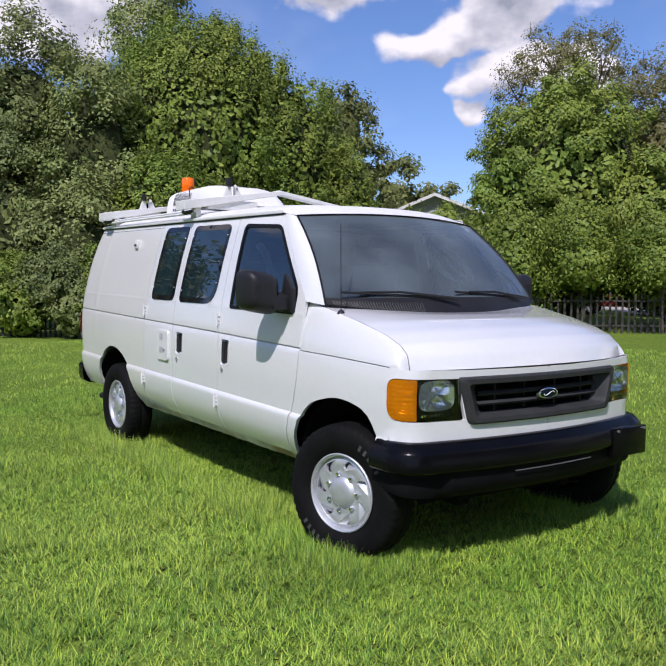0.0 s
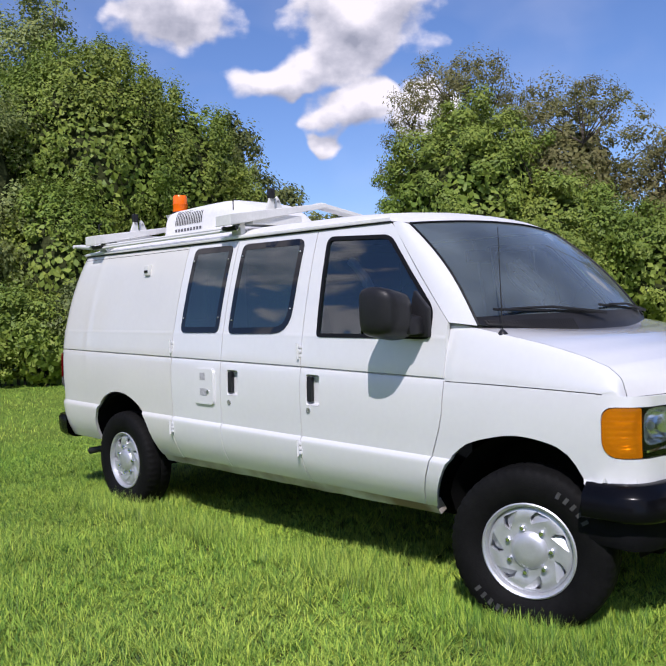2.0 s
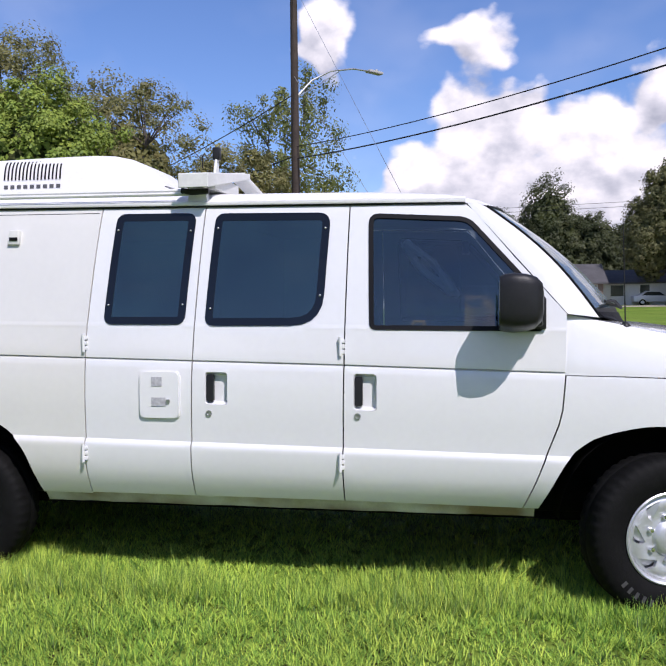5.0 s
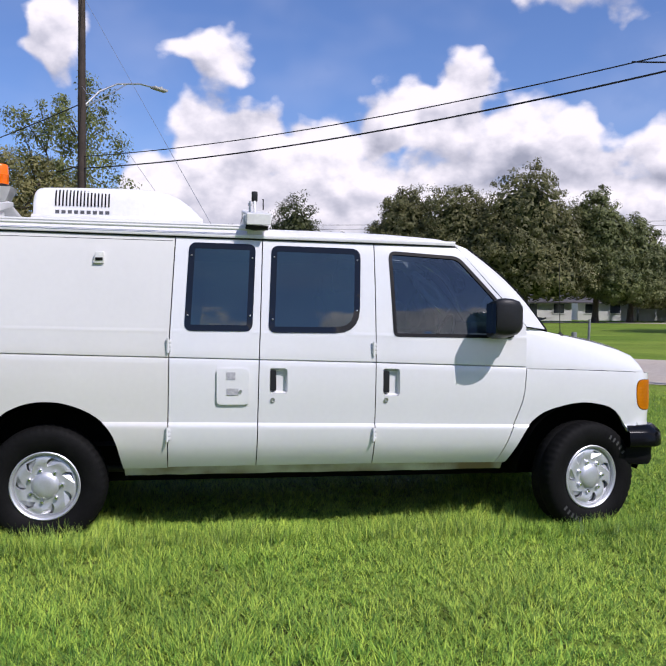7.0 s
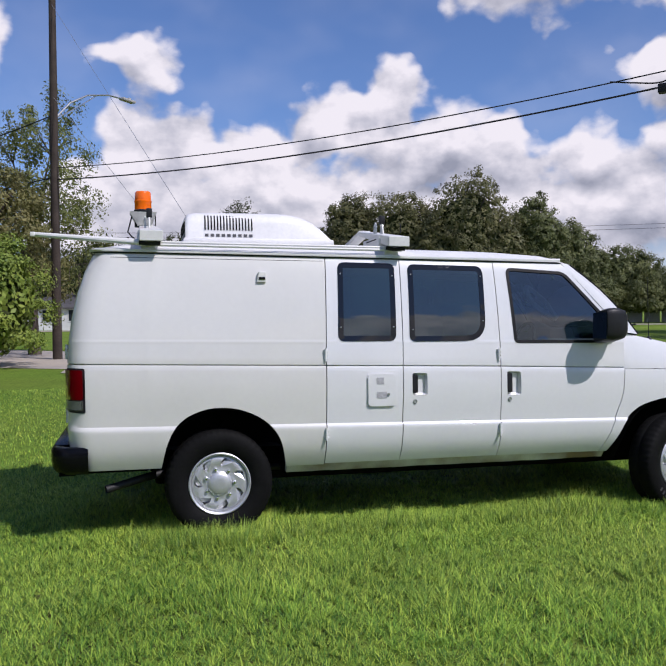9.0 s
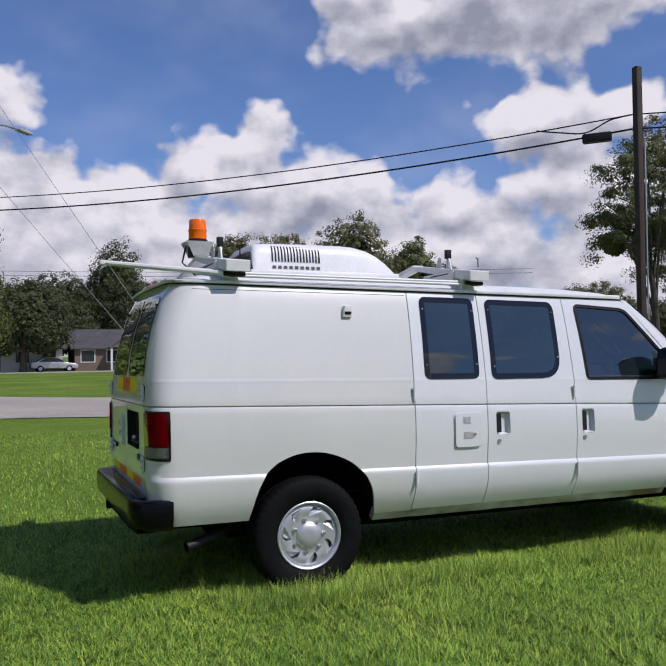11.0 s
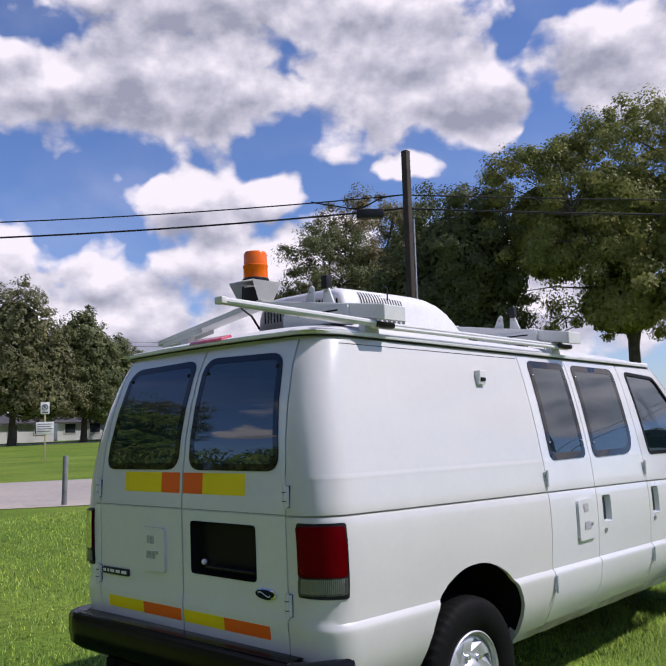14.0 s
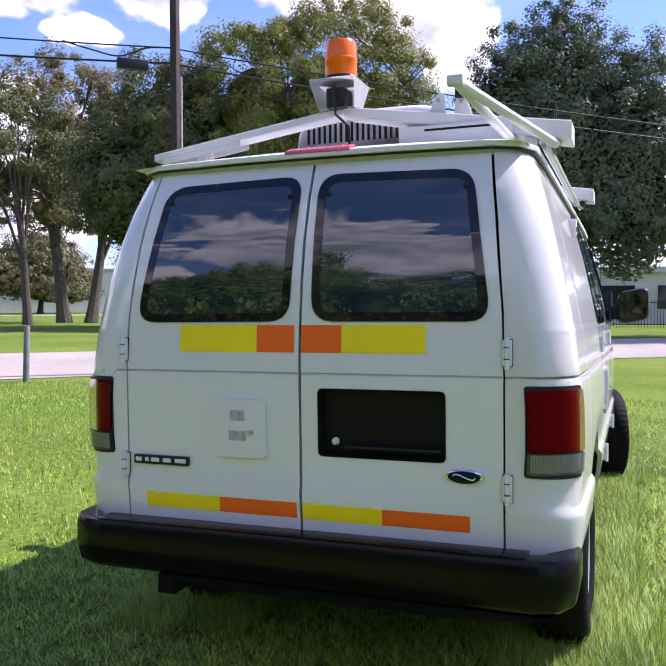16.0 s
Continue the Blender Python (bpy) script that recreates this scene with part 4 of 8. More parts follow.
            lathe(bm, [(-0.988, 0.0), (-0.997, 0.0), (-0.999, 0.030), (-0.996, 0.036), (-0.986, 0.037)][::-1], "x", (0, 0, 0), 32)
            bmesh.ops.scale(bm, verts=bm.verts[:], vec=(1, 1.72, 0.62))
            bmesh.ops.translate(bm, verts=bm.verts[:], vec=(-0.001, -0.568, 0.876))
            oval = part("oval_badge", bm, CHROME, door, "oval badge, dark blue in a chrome rim")
            g = bmesh.new()
            lathe(g, [(-1.000, 0.0), (-1.001, 0.0), (-1.0005, 0.031)][::-1], "x", (0, 0, 0), 32)
            bmesh.ops.scale(g, verts=g.verts[:], vec=(1, 1.72, 0.60))
            bmesh.ops.translate(g, verts=g.verts[:], vec=(-0.0025, -0.568, 0.876))
            part("badge_field", g, BADGE_BLUE, oval)
            g = bmesh.new()
            tube(g, [(-1.0035, -0.568 + 0.036 * math.cos(q), 0.876 + 0.008 * math.sin(2 * q)) for q in np.linspace(0.1, math.pi - 0.1, 15)], 0.0022, 5)
            part("badge_line", g, SIGN_WHITE, oval)
        rear_lamp(flip)
    # the header above the rear doors
    for flip in (False, True):
        part("rear_header", patch(tail([(0.0, 1.932), (-0.64, 1.926), (-0.64, 1.972), (0.0, 1.976)]), -0.004, 0.01, flip, 0.05), PAINT, VAN)
    # sills
    for flip in (False, True):
        bm = patch([(0.47, 0.405), (2.94, 0.405), (2.94, 0.458), (0.47, 0.462)], -0.006, 0.05, flip, 0.06)
        for v in bm.verts:
            v.co.z += 0.004 * noise.noise(v.co * 9) if v.co.z < 0.43 else 0
        part("rocker", bm, RUSTY, VAN, "chipped and rusty sill")


def lock(parent, x, z, flip=False):
    bm = bmesh.new()
    p = skin(x, z, 0, flip)
    sg = 1 if flip else -1
    lathe(bm, [(0.0, 0.016), (0.006, 0.015), (0.006, 0.009), (0.003, 0.008), (0.003, 0.0)], "y", (0, 0, 0), 16)
    bmesh.ops.scale(bm, verts=bm.verts[:], vec=(1, sg, 1))
    bmesh.ops.translate(bm, verts=bm.verts[:], vec=p)
    bmesh.ops.recalc_face_normals(bm, faces=bm.faces[:])
    part("keyhole", bm, STEEL, parent, "steel key lock")


def service_panel(parent, x0, x1, z0, z1):
    """A white flap with rounded corners, two printed labels and a turn lock."""
    lp = rect(x0, x1, z0, z1, 0.028)
    flap = part("service_flap", patch(lp, 0.014, 0.014), PAINT, parent, "white plastic service flap")
    part("flap_seal", ring_patch(lp, 0.006, 0.002, 0.006, 0.006), PAINT, flap)
    for a, b, c, d in ((0.062, 0.115, 0.155, 0.200), (0.062, 0.135, 0.058, 0.100)):
        part("printed_label", patch(rect(x0 + a, x0 + b, z0 + c, z0 + d), 0.0155, 0.001), LABEL_GREY, flap, "grey printed label")
    bm = bmesh.new()
    lathe(bm, [(0, 0.010), (-0.006, 0.010), (-0.006, 0.0)], "y", skin(x0 + 0.148, z0 + 0.083, 0.014), 12)
    part("turn_lock", bm, STEEL, flap)


def tail_service_panel(parent):
    z0, z1, y0, y1 = 0.895, 1.100, 0.125, 0.318
    lp = tail(rounded([(y0, z0), (y1, z0), (y1, z1), (y0, z1)], 0.022))
    flap = part("service_flap", patch(lp, 0.014, 0.014, True), PAINT, parent, "white plastic service flap")
    for a, b, c, d in ((0.205, 0.262, 1.025, 1.062), (0.200, 0.268, 0.955, 0.990)):
        part("printed_label", patch(tail([(a, c), (b, c), (b, d), (a, d)]), 0.0155, 0.001, True), LABEL_GREY, flap, "grey printed label")
    bm = bmesh.new()
    lathe(bm, [(-1.000, 0.009), (-1.009, 0.009), (-1.009, 0.0)], "x", (0, 0.182, 0.985), 12)
    part("turn_lock", bm, STEEL, flap)


def plate_recess(parent):
    """The black number plate recess, with its lip and one white screw."""
    bm = bmesh.new()
    lp = sampled(PLATE if area2(PLATE) > 0 else PLATE[::-1], 0.03)
    inn = inset(lp, 0.012)
    a = [bm.verts.new(skin(*p, 0.004)) for p in lp]
    b = [bm.verts.new(skin(*p, -0.045)) for p in inn]
    for i in range(len(a)):
        bm.faces.new((a[i], a[(i + 1) % len(a)], b[(i + 1) % len(b)], b[i]))
    bm.faces.new(b)
    rec = part("plate_recess", bm, TRIM, parent, "empty black number plate recess")
    g = bmesh.new()
    box(g, (-0.985, -0.49, 0.945), (-0.950, -0.16, 0.953), 0.002)
    part("recess_ledge", g, BLACK_PLASTIC, rec)
    g = bmesh.new()
    bmesh.ops.create_uvsphere(g, u_segments=12, v_segments=8, radius=0.014, matrix=Matrix.Translation((-0.955, -0.118, 0.962)))
    part("plate_screw", g, SIGN_WHITE, rec)


def rear_lamp(flip):
    lp = LIGHT_R if area2(LIGHT_R) > 0 else LIGHT_R[::-1]
    bm = bmesh.new()
    flat_mesh(bm, inset(sampled(lp, 0.02), 0.002), [], [], lambda a, b, o: skin(a, b, 0.004 + o, flip), 0.03)
    if flip:
        bmesh.ops.reverse_faces(bm, faces=bm.faces[:])
    body = part("rear_light", bm, BLACK_PLASTIC, VAN, "dark red tail light cluster with a clear lower lens")
    s_in, s_out = rear_s(0.752, 1.0) + 0.014, -0.886
    for z0, z1, mt, nm in ((0.964, 1.156, RED, "red_lens"), (0.894, 0.960, CLEAR_LENS, "clear_lens")):
        lp2 = rect(s_in, s_out, z0, z1, 0.012)
        bm = bmesh.new()
        flat_mesh(bm, sampled(lp2, 0.02), [], [(s_in + (s_out - s_in) * i / 9, z0 + (z1 - z0) * j / 7) for i in range(1, 9) for j in range(1, 7)],
                  lambda a, b, o: skin(a, b, 0.014 + o, flip), 0.012)
        if flip:
            bmesh.ops.reverse_faces(bm, faces=bm.faces[:])
        part(nm, bm, mt, body)
    wide = s_out - s_in
    bm = patch(rect(s_in + wide * 0.04, s_in + wide * 0.96, 0.974, 1.148, 0.01), 0.0075, 0.002, flip)
    part("lamp_bowl", bm, REFLECTOR, body)
    for k in range(24):
        a = s_in + wide * (0.05 + 0.0375 * k)
        part("lens_rib", patch(rect(a, a + wide * 0.030, 0.900, 0.955), 0.0075, 0.002, flip), REFLECTOR, body)


def headlamp(parent, flip):
    """Amber corner lens, chrome bowl under a clear lens, in a black housing."""
    lp = LAMP if area2(LAMP) > 0 else LAMP[::-1]
    split = S_FRONT + R_FRONT * radians(60)
    bm = bmesh.new()
    flat_mesh(bm, inset(sampled(lp, 0.02), 0.003), [], [(S_FRONT + 0.01 + 0.02 * i, 0.85 + 0.02 * j) for i in range(25) for j in range(9)], lambda a, b, o: skin(a, b, -0.105 + o, flip), 0.0)
    if flip:
        bmesh.ops.reverse_faces(bm, faces=bm.faces[:])
    lamp = part("headlamp", bm, BLACK_PLASTIC, parent, "headlamp with amber corner lens")
    amber = rounded([(3.868, 0.808), (split - 0.004, 0.808), (split - 0.004, 1.010), (3.868, 1.012)], [0.085, 0.008, 0.008, 0.055])
    bm = bmesh.new()
    flat_mesh(bm, sampled(amber, 0.02), [], [(3.875 + 0.018 * i, 0.815 + 0.0055 * j) for i in range(13) for j in range(36)], lambda a, b, o: skin(a, b, 0.004 + o + 0.0004 * math.sin(b * 285), flip), 0.05)
    if flip:
        bmesh.ops.reverse_faces(bm, faces=bm.faces[:])
    part("amber_lens", bm, AMBER, lamp, "amber turn signal lens")
    clear = rounded([(split + 0.002, 0.806), (front_s(0.592, 0.80), 0.806), (front_s(0.605, 1.0), 1.006), (split + 0.002, 1.008)], 0.012)
    bm = bmesh.new()
    flat_mesh(bm, sampled(clear, 0.03), [], [(split + 0.03 * i, 0.82 + 0.03 * j) for i in range(12) for j in range(7)], lambda a, b, o: skin(a, b, 0.002 + o, flip), 0.004)
    if flip:
        bmesh.ops.reverse_faces(bm, faces=bm.faces[:])
    part("clear_lens", bm, LAMP_GLASS, lamp, "clear plastic lens")
    sg = 1 if flip else -1
    # a silver bowl behind the amber lens, stepped in ribs
    bm = bmesh.new()
    bowl = inset(sampled(amber, 0.02), 0.012)
    flat_mesh(bm, bowl, [], [(3.885 + 0.016 * i, 0.83 + 0.008 * j) for i in range(12) for j in range(21)],
              lambda a, b, o: skin(a, b, -0.012 - 0.05 * max(0.0, 1 - ((a - 3.96) / 0.10) ** 2 - ((b - 0.90) / 0.11) ** 2) + 0.003 * math.sin(b * 190), flip), 0.0)
    if flip:
        bmesh.ops.reverse_faces(bm, faces=bm.faces[:])
    part("signal_reflector", bm, REFLECTOR, lamp, "silver bowl behind the amber lens")
    # the main reflector: a deep faceted bowl with a flat floor, in a dark bezel
    bm = bmesh.new()
    rows = []
    for i in range(9):
        r = i / 8
        row = []
        for t in np.linspace(0, 2 * math.pi, 33):
            ct, st = math.cos(t), math.sin(t)
            y = 0.712 + 0.112 * r * math.copysign(abs(ct) ** 0.6, ct)
            z = 0.925 + (0.078 if st > 0 else 0.074) * r * math.copysign(abs(st) ** 0.5, st)
            row.append(Vector((4.003 - 0.055 * (1 - r * r) + 0.007 * math.cos(8 * t) * r * (1 - r) * 4 + 0.05 * (0.82 - y), sg * y, z)))
        rows.append(row)
    loft(bm, rows)
    bmesh.ops.remove_doubles(bm, verts=bm.verts[:], dist=1e-5)
    bmesh.ops.recalc_face_normals(bm, faces=bm.faces[:])
    part("reflector", bm, LAMP_CHROME, lamp, "silver reflector bowl", 20)
    for k in range(8):
        g = bmesh.new()
        y = 0.650 + 0.022 * k
        x = 4.012 + 0.05 * (0.82 - y)
        box(g, (x - 0.004, min(sg * y, sg * (y + 0.011)), 0.828), (x + 0.002, max(sg * y, sg * (y + 0.011)), 0.838), 0.0)
        part("bezel_tooth", g, CHROME, lamp)
    bm = bmesh.new()
    bmesh.ops.create_uvsphere(bm, u_segments=12, v_segments=8, radius=0.018, matrix=Matrix.Translation((3.982, sg * 0.718, 0.925)))
    part("bulb", bm, SIGN_WHITE, lamp)


def windscreen_point(u, v):
    """u -1 to 1 across, v 0 at the base to 1 at the head."""
    xb, xt = 3.445 - 0.225 * u * u, 2.800 - 0.100 * u * u
    w = 0.868 + (0.735 - 0.868) * v
    zb, zt = 1.355 - 0.005 * u * u, 1.925 - 0.030 * u * u
    b = 0.035 * math.sin(math.pi * v)
    return Vector((xb + (xt - xb) * v + b, w * u, zb + (zt - zb) * v + b * 0.6))


def bonnet_point(u, v):
    """u 0 at the cowl to 1 at the nose, v 0 at the middle to 1 at the belt crease."""
    xc = float(np.interp(u, [0, 0.25, 0.5, 0.72, 0.86, 0.95, 1], [3.47, 3.60, 3.75, 3.89, 4.00, 4.065, 4.105]))
    zc = float(np.interp(u, [0, 0.25, 0.5, 0.72, 0.86, 0.95, 1], [1.308, 1.304, 1.285, 1.246, 1.193, 1.135, 1.058]))
    xe = float(np.interp(u, [0, 0.25, 0.5, 0.72, 0.86, 0.95, 1], [3.078, 3.33, 3.56, 3.75, 3.86, 3.915, 3.935]))
    ze = float(np.interp(u, [0, 0.25, 0.5, 0.72, 0.86, 0.95, 1], [1.378, 1.327, 1.279, 1.228, 1.184, 1.138, 1.062]))
    bl = [1.090, 1.086, 1.079, 1.072, 1.067, 1.064, 1.060]
    zb = float(np.interp(u, [0, 0.25, 0.5, 0.72, 0.86, 0.95, 1], bl))
    w = half_width(ref_height(zb, xe), xe) - 0.004
    if v <= 0.72:
        t = v / 0.72
        y = (w - 0.065) * t
        k = t * t
        x = xc + (xe - xc) * (t ** 2.4)
        z = zc + (ze - 0.012 - zc) * (k ** 1.2)
    else:
        t = (v - 0.72) / 0.28
        a = t * math.pi / 2
        y = w - 0.065 + 0.065 * math.sin(a) ** 0.8
        x = xe
        z = zb + (ze - 0.012 - zb) * (1 - t) ** 1.25
    c = w - R_FRONT
    if y > c:
        x = min(x, S_FRONT + math.sqrt(max(0.0, R_FRONT ** 2 - (y - c) ** 2)) + 0.003)
    return Vector((x, y, z))


def build_front():
    us = list(np.linspace(0, 0.7, 15)) + list(np.linspace(0.74, 1, 14))
    vs = list(np.linspace(0, 0.714, 13))
    bm = bmesh.new()
    loft(bm, [[bonnet_point(u, v) * 1 for v in vs[::-1]] + [Vector((p.x, -p.y, p.z)) for p in (bonnet_point(u, v) for v in vs[1:])] for u in us])
    bmesh.ops.recalc_face_normals(bm, faces=bm.faces[:])
    if sum(f.normal.z for f in bm.faces) < 0:
        bmesh.ops.reverse_faces(bm, faces=bm.faces[:])
    part("bonnet", bm, PAINT, VAN, "white sloping bonnet", 40)
    for sg in (1, -1):
        bm = bmesh.new()
        vs2 = list(np.linspace(0.7165, 1, 16))
        lip = [Vector((p.x - 0.03, sg * (p.y - 0.010), p.z)) for p in (bonnet_point(0, v) for v in vs2)]
        loft(bm, [lip] + [[Vector((p.x, sg * p.y, p.z)) for p in (bonnet_point(u, v) for v in vs2)] for u in us])
        bmesh.ops.recalc_face_normals(bm, faces=bm.faces[:])
        if sum(f.normal.y * sg for f in bm.faces) < 0:
            bmesh.ops.reverse_faces(bm, faces=bm.faces[:])
        part("fender_top", bm, PAINT, VAN, "", 40)
    # windscreen
    bm = bmesh.new()
    loft(bm, [[windscreen_point(u, v) for u in np.linspace(-0.985, 0.985, 19)] for v in np.linspace(0.05, 0.972, 11)])
    bmesh.ops.recalc_face_normals(bm, faces=bm.faces[:])
    ws = part("windscreen", bm, SCREEN, VAN, "curved windscreen glass")
    bm = bmesh.new()
    for path in ([(u, 0.970) for u in np.linspace(-0.98, 0.98, 19)], [(-0.983, v) for v in np.linspace(0, 0.970, 11)], [(0.983, v) for v in np.linspace(0, 0.970, 11)]):
        tube(bm, [windscreen_point(u, v) + Vector((0.003, 0, 0.003)) for u, v in path], 0.006, 6)
    part("windscreen_seal", bm, TRIM, ws)
    # pillars between the door and the screen, and the header
    for sg in (1, -1):
        rows = []
        for k in range(13):
            t = k / 12
            a = Vector((3.084 + (2.628 - 3.084) * t, 0, 1.368 + (1.899 - 1.368) * t))
            a.y = -half_width(ref_height(a.z, a.x), a.x)
            b = windscreen_point(-0.985, t * 0.97)
            out = Vector((0.5, -0.8, 0.3)) * 0.014 * min(1.0, 0.1 + 2.5 * t)
            row = [a + (b - a) * q + out * math.sin(math.pi * q) for q in np.linspace(0, 1, 6)]
            rows.append([Vector((p.x, p.y if sg < 0 else -p.y, p.z)) for p in row])
        bm = bmesh.new()
        loft(bm, rows)
        bmesh.ops.recalc_face_normals(bm, faces=bm.faces[:])
        if sum(f.normal.y * sg for f in bm.faces) < 0:
            bmesh.ops.reverse_faces(bm, faces=bm.faces[:])
        part("windscreen_pillar", bm, PAINT, VAN)
        bm = bmesh.new()
        rim = [bonnet_point(0.0, v) for v in np.linspace(0.7165, 0.62, 6)]
        loft(bm, [rows[0], [Vector((p.x, math.copysign(p.y, sg), p.z + 0.003)) for p in rim]])
        bmesh.ops.recalc_face_normals(bm, faces=bm.faces[:])
        if sum(f.normal.z for f in bm.faces) < 0:
            bmesh.ops.reverse_faces(bm, faces=bm.faces[:])
        part("pillar_foot", bm, PAINT, VAN)
    # cowl with slots, wipers and aerial
    bm = bmesh.new()
    rows = []
    for u in np.linspace(-1, 1, 25):
        w = windscreen_point(u * 0.985, 0.0)
        f = bonnet_point(0.0, abs(u) * 0.70)
        front = Vector((max(f.x, w.x + 0.02), math.copysign(f.y, u) if u else 0, f.z - 0.012))
        back = windscreen_point(u * 0.985, 0.062) + Vector((0.003, 0, 0.003))
        rows.append([back + (front - back) * q + Vector((0, 0, -0.012 * math.sin(math.pi * q))) for q in np.linspace(0, 1, 6)])
    loft(bm, rows)
    bmesh.ops.recalc_face_normals(bm, faces=bm.faces[:])
    cowl = part("cowl", bm, BLACK_PLASTIC, VAN, "black slotted cowl panel")
    for y in np.linspace(-0.82, -0.30, 34):
        g = bmesh.new()
        u = y / 0.855
        f = bonnet_point(0.0, abs(u) * 0.70)
        b = windscreen_point(u * 0.985, 0.062)
        e = Vector((max(f.x, windscreen_point(u * 0.985, 0).x + 0.02), -f.y, f.z - 0.012))
        tube(g, [b.lerp(e, 0.30) + Vector((0, 0, 0.0)), b.lerp(e, 0.60) + Vector((0, 0, -0.004)), b.lerp(e, 0.86) + Vector((0, 0, 0.0))], 0.004, 5)
        part("cowl_slat", g, BLACK_PLASTIC, cowl)
    for y0, y1, x0 in ((-0.72, -0.06, 3.36), (0.02, 0.68, 3.42)):
        bm = bmesh.new()
        a = windscreen_point(y0 / 0.86, 0.10) + Vector((0.02, 0, 0.012))
        b = windscreen_point(y1 / 0.86, 0.03) + Vector((0.03, 0, 0.015))
        mid = a + (b - a) * 0.45 + Vector((0.015, 0, 0.018))
        tube(bm, [b, mid, a + (mid - a) * 0.2], [0.010, 0.007, 0.005], 6)
        wiper = part("wiper", bm, BLACK_METAL, VAN, "black windscreen wiper")
        bm = bmesh.new()
        tube(bm, [a + Vector((0, -0.06, 0)), a + (b - a) * 0.5, a + (b - a) * 0.92], 0.007, 5)
        part("wiper_blade", bm, BLACK_METAL, wiper)
    bm = bmesh.new()
    lathe(bm, [(1.295, 0.0), (1.295, 0.026), (1.312, 0.024), (1.328, 0.011), (1.334, 0.0)], "z", (3.345, -0.828, 0.0), 12)
    base = part("aerial_base", bm, BLACK_PLASTIC, VAN)
    bm = bmesh.new()
    tube(bm, [(3.345, -0.828, 1.32), (3.340, -0.828, 1.50), (3.332, -0.827, 1.80)], [0.0035, 0.0025, 0.002], 5)
    part("aerial", bm, BLACK_METAL, base, "thin black whip aerial")
    # grille: frame, bars and badge
    bm = bmesh.new()
    def nose(y, z, dx=0.0):
        return Vector((NOSE + BOW * max(0, 1 - (y / 0.75) ** 2) + dx, y, z))
    def ring(y_t, y_b, z_t, z_b, dx, r):
        corners = [Vector((-y_t, z_t)), Vector((y_t, z_t)), Vector((y_b, z_b)), Vector((-y_b, z_b))]
        pts = []
        for i, c in enumerate(corners):
            a, b = (corners[i - 1] - c).normalized() * r, (corners[(i + 1) % 4] - c).normalized() * r
            pts += [c + a * (1 - t) ** 2 + b * t ** 2 for t in np.linspace(0, 1, 6)]
            e0, e1 = c + b, corners[(i + 1) % 4] + (c - corners[(i + 1) % 4]).normalized() * r
            pts += [e0.lerp(e1, t) for t in np.linspace(0, 1, 17)[1:-1]]
        return [nose(p.x, p.y, dx) for p in pts]
    rings = [ring(0.612, 0.548, 1.018, 0.772, -0.02, 0.030), ring(0.607, 0.543, 1.015, 0.776, 0.016, 0.030), ring(0.598, 0.534, 1.006, 0.785, 0.024, 0.030), ring(0.562, 0.508, 0.982, 0.806, 0.022, 0.030),
             ring(0.556, 0.502, 0.978, 0.810, 0.012, 0.030), ring(0.475, 0.440, 0.968, 0.822, -0.045, 0.030), ring(0.472, 0.438, 0.966, 0.824, -0.08, 0.030)]
    vr = [[bm.verts.new(p) for p in r] for r in rings]
    for a, b in zip(vr, vr[1:]):
        for i in range(len(a)):
            bm.faces.new((a[i], a[(i + 1) % len(a)], b[(i + 1) % len(b)], b[i]))
    bmesh.ops.recalc_face_normals(bm, faces=bm.faces[:])
    grille = part("grille", bm, GRILLE, VAN, "dark grey plastic grille")
    for z in (0.872, 0.922):
        bm = bmesh.new()
        loft(bm, [[nose(y, z + dz, dx) for y in np.linspace(-0.468, 0.468, 15)] for dz, dx in ((-0.010, -0.06), (-0.012, -0.034), (0.0, -0.022), (0.012, -0.034), (0.010, -0.06))])
        bmesh.ops.recalc_face_normals(bm, faces=bm.faces[:])
        part("grille_bar", bm, GRILLE, grille)
    for y in (-0.34, 0.34, -0.12, 0.12):
        bm = bmesh.new()
        box(bm, (NOSE - 0.03, y - 0.006, 0.83), (NOSE + 0.02, y + 0.006, 0.965))
        part("grille_strut", bm, BLACK_PLASTIC, grille)
    bm = bmesh.new()
    box(bm, (NOSE - 0.07, -0.52, 0.80), (NOSE - 0.05, 0.52, 0.98))
    part("grille_backing", bm, DARK, grille)
    bm = bmesh.new()
    lathe(bm, [(0.0, 0.046), (0.012, 0.044), (0.016, 0.036), (0.014, 0.0)], "x", (0, 0, 0), 32)
    bmesh.ops.scale(bm, verts=bm.verts[:], vec=(1, 1.75, 0.68))
    bmesh.ops.translate(bm, verts=bm.verts[:], vec=(4.088, 0, 0.902))
    oval = part("oval_badge", bm, CHROME, grille, "oval badge, dark blue in a chrome rim")
    bm = bmesh.new()
    lathe(bm, [(0.0, 0.037), (0.004, 0.036), (0.006, 0.0)], "x", (0, 0, 0), 32)
    bmesh.ops.scale(bm, verts=bm.verts[:], vec=(1, 1.75, 0.66))
    bmesh.ops.translate(bm, verts=bm.verts[:], vec=(4.100, 0, 0.902))
    part("badge_field", bm, BADGE_BLUE, oval)
    bm = bmesh.new()
    tube(bm, [(4.1075, 0.040 * math.cos(q), 0.902 + 0.010 * math.sin(2 * q)) for q in np.linspace(0.1, math.pi - 0.1, 15)], 0.0024, 5)
    part("badge_line", bm, SIGN_WHITE, oval)
    # front bumper, with air slot, and the black box on it
    bm = bmesh.new()
    prof = [(0.702, -0.06), (0.705, 0.030), (0.700, 0.044), (0.664, 0.080), (0.654, 0.086), (0.600, 0.094), (0.574, 0.095), (0.560, 0.084), (0.552, 0.060), (0.500, 0.062), (0.455, 0.050), (0.420, 0.015), (0.405, -0.06)]
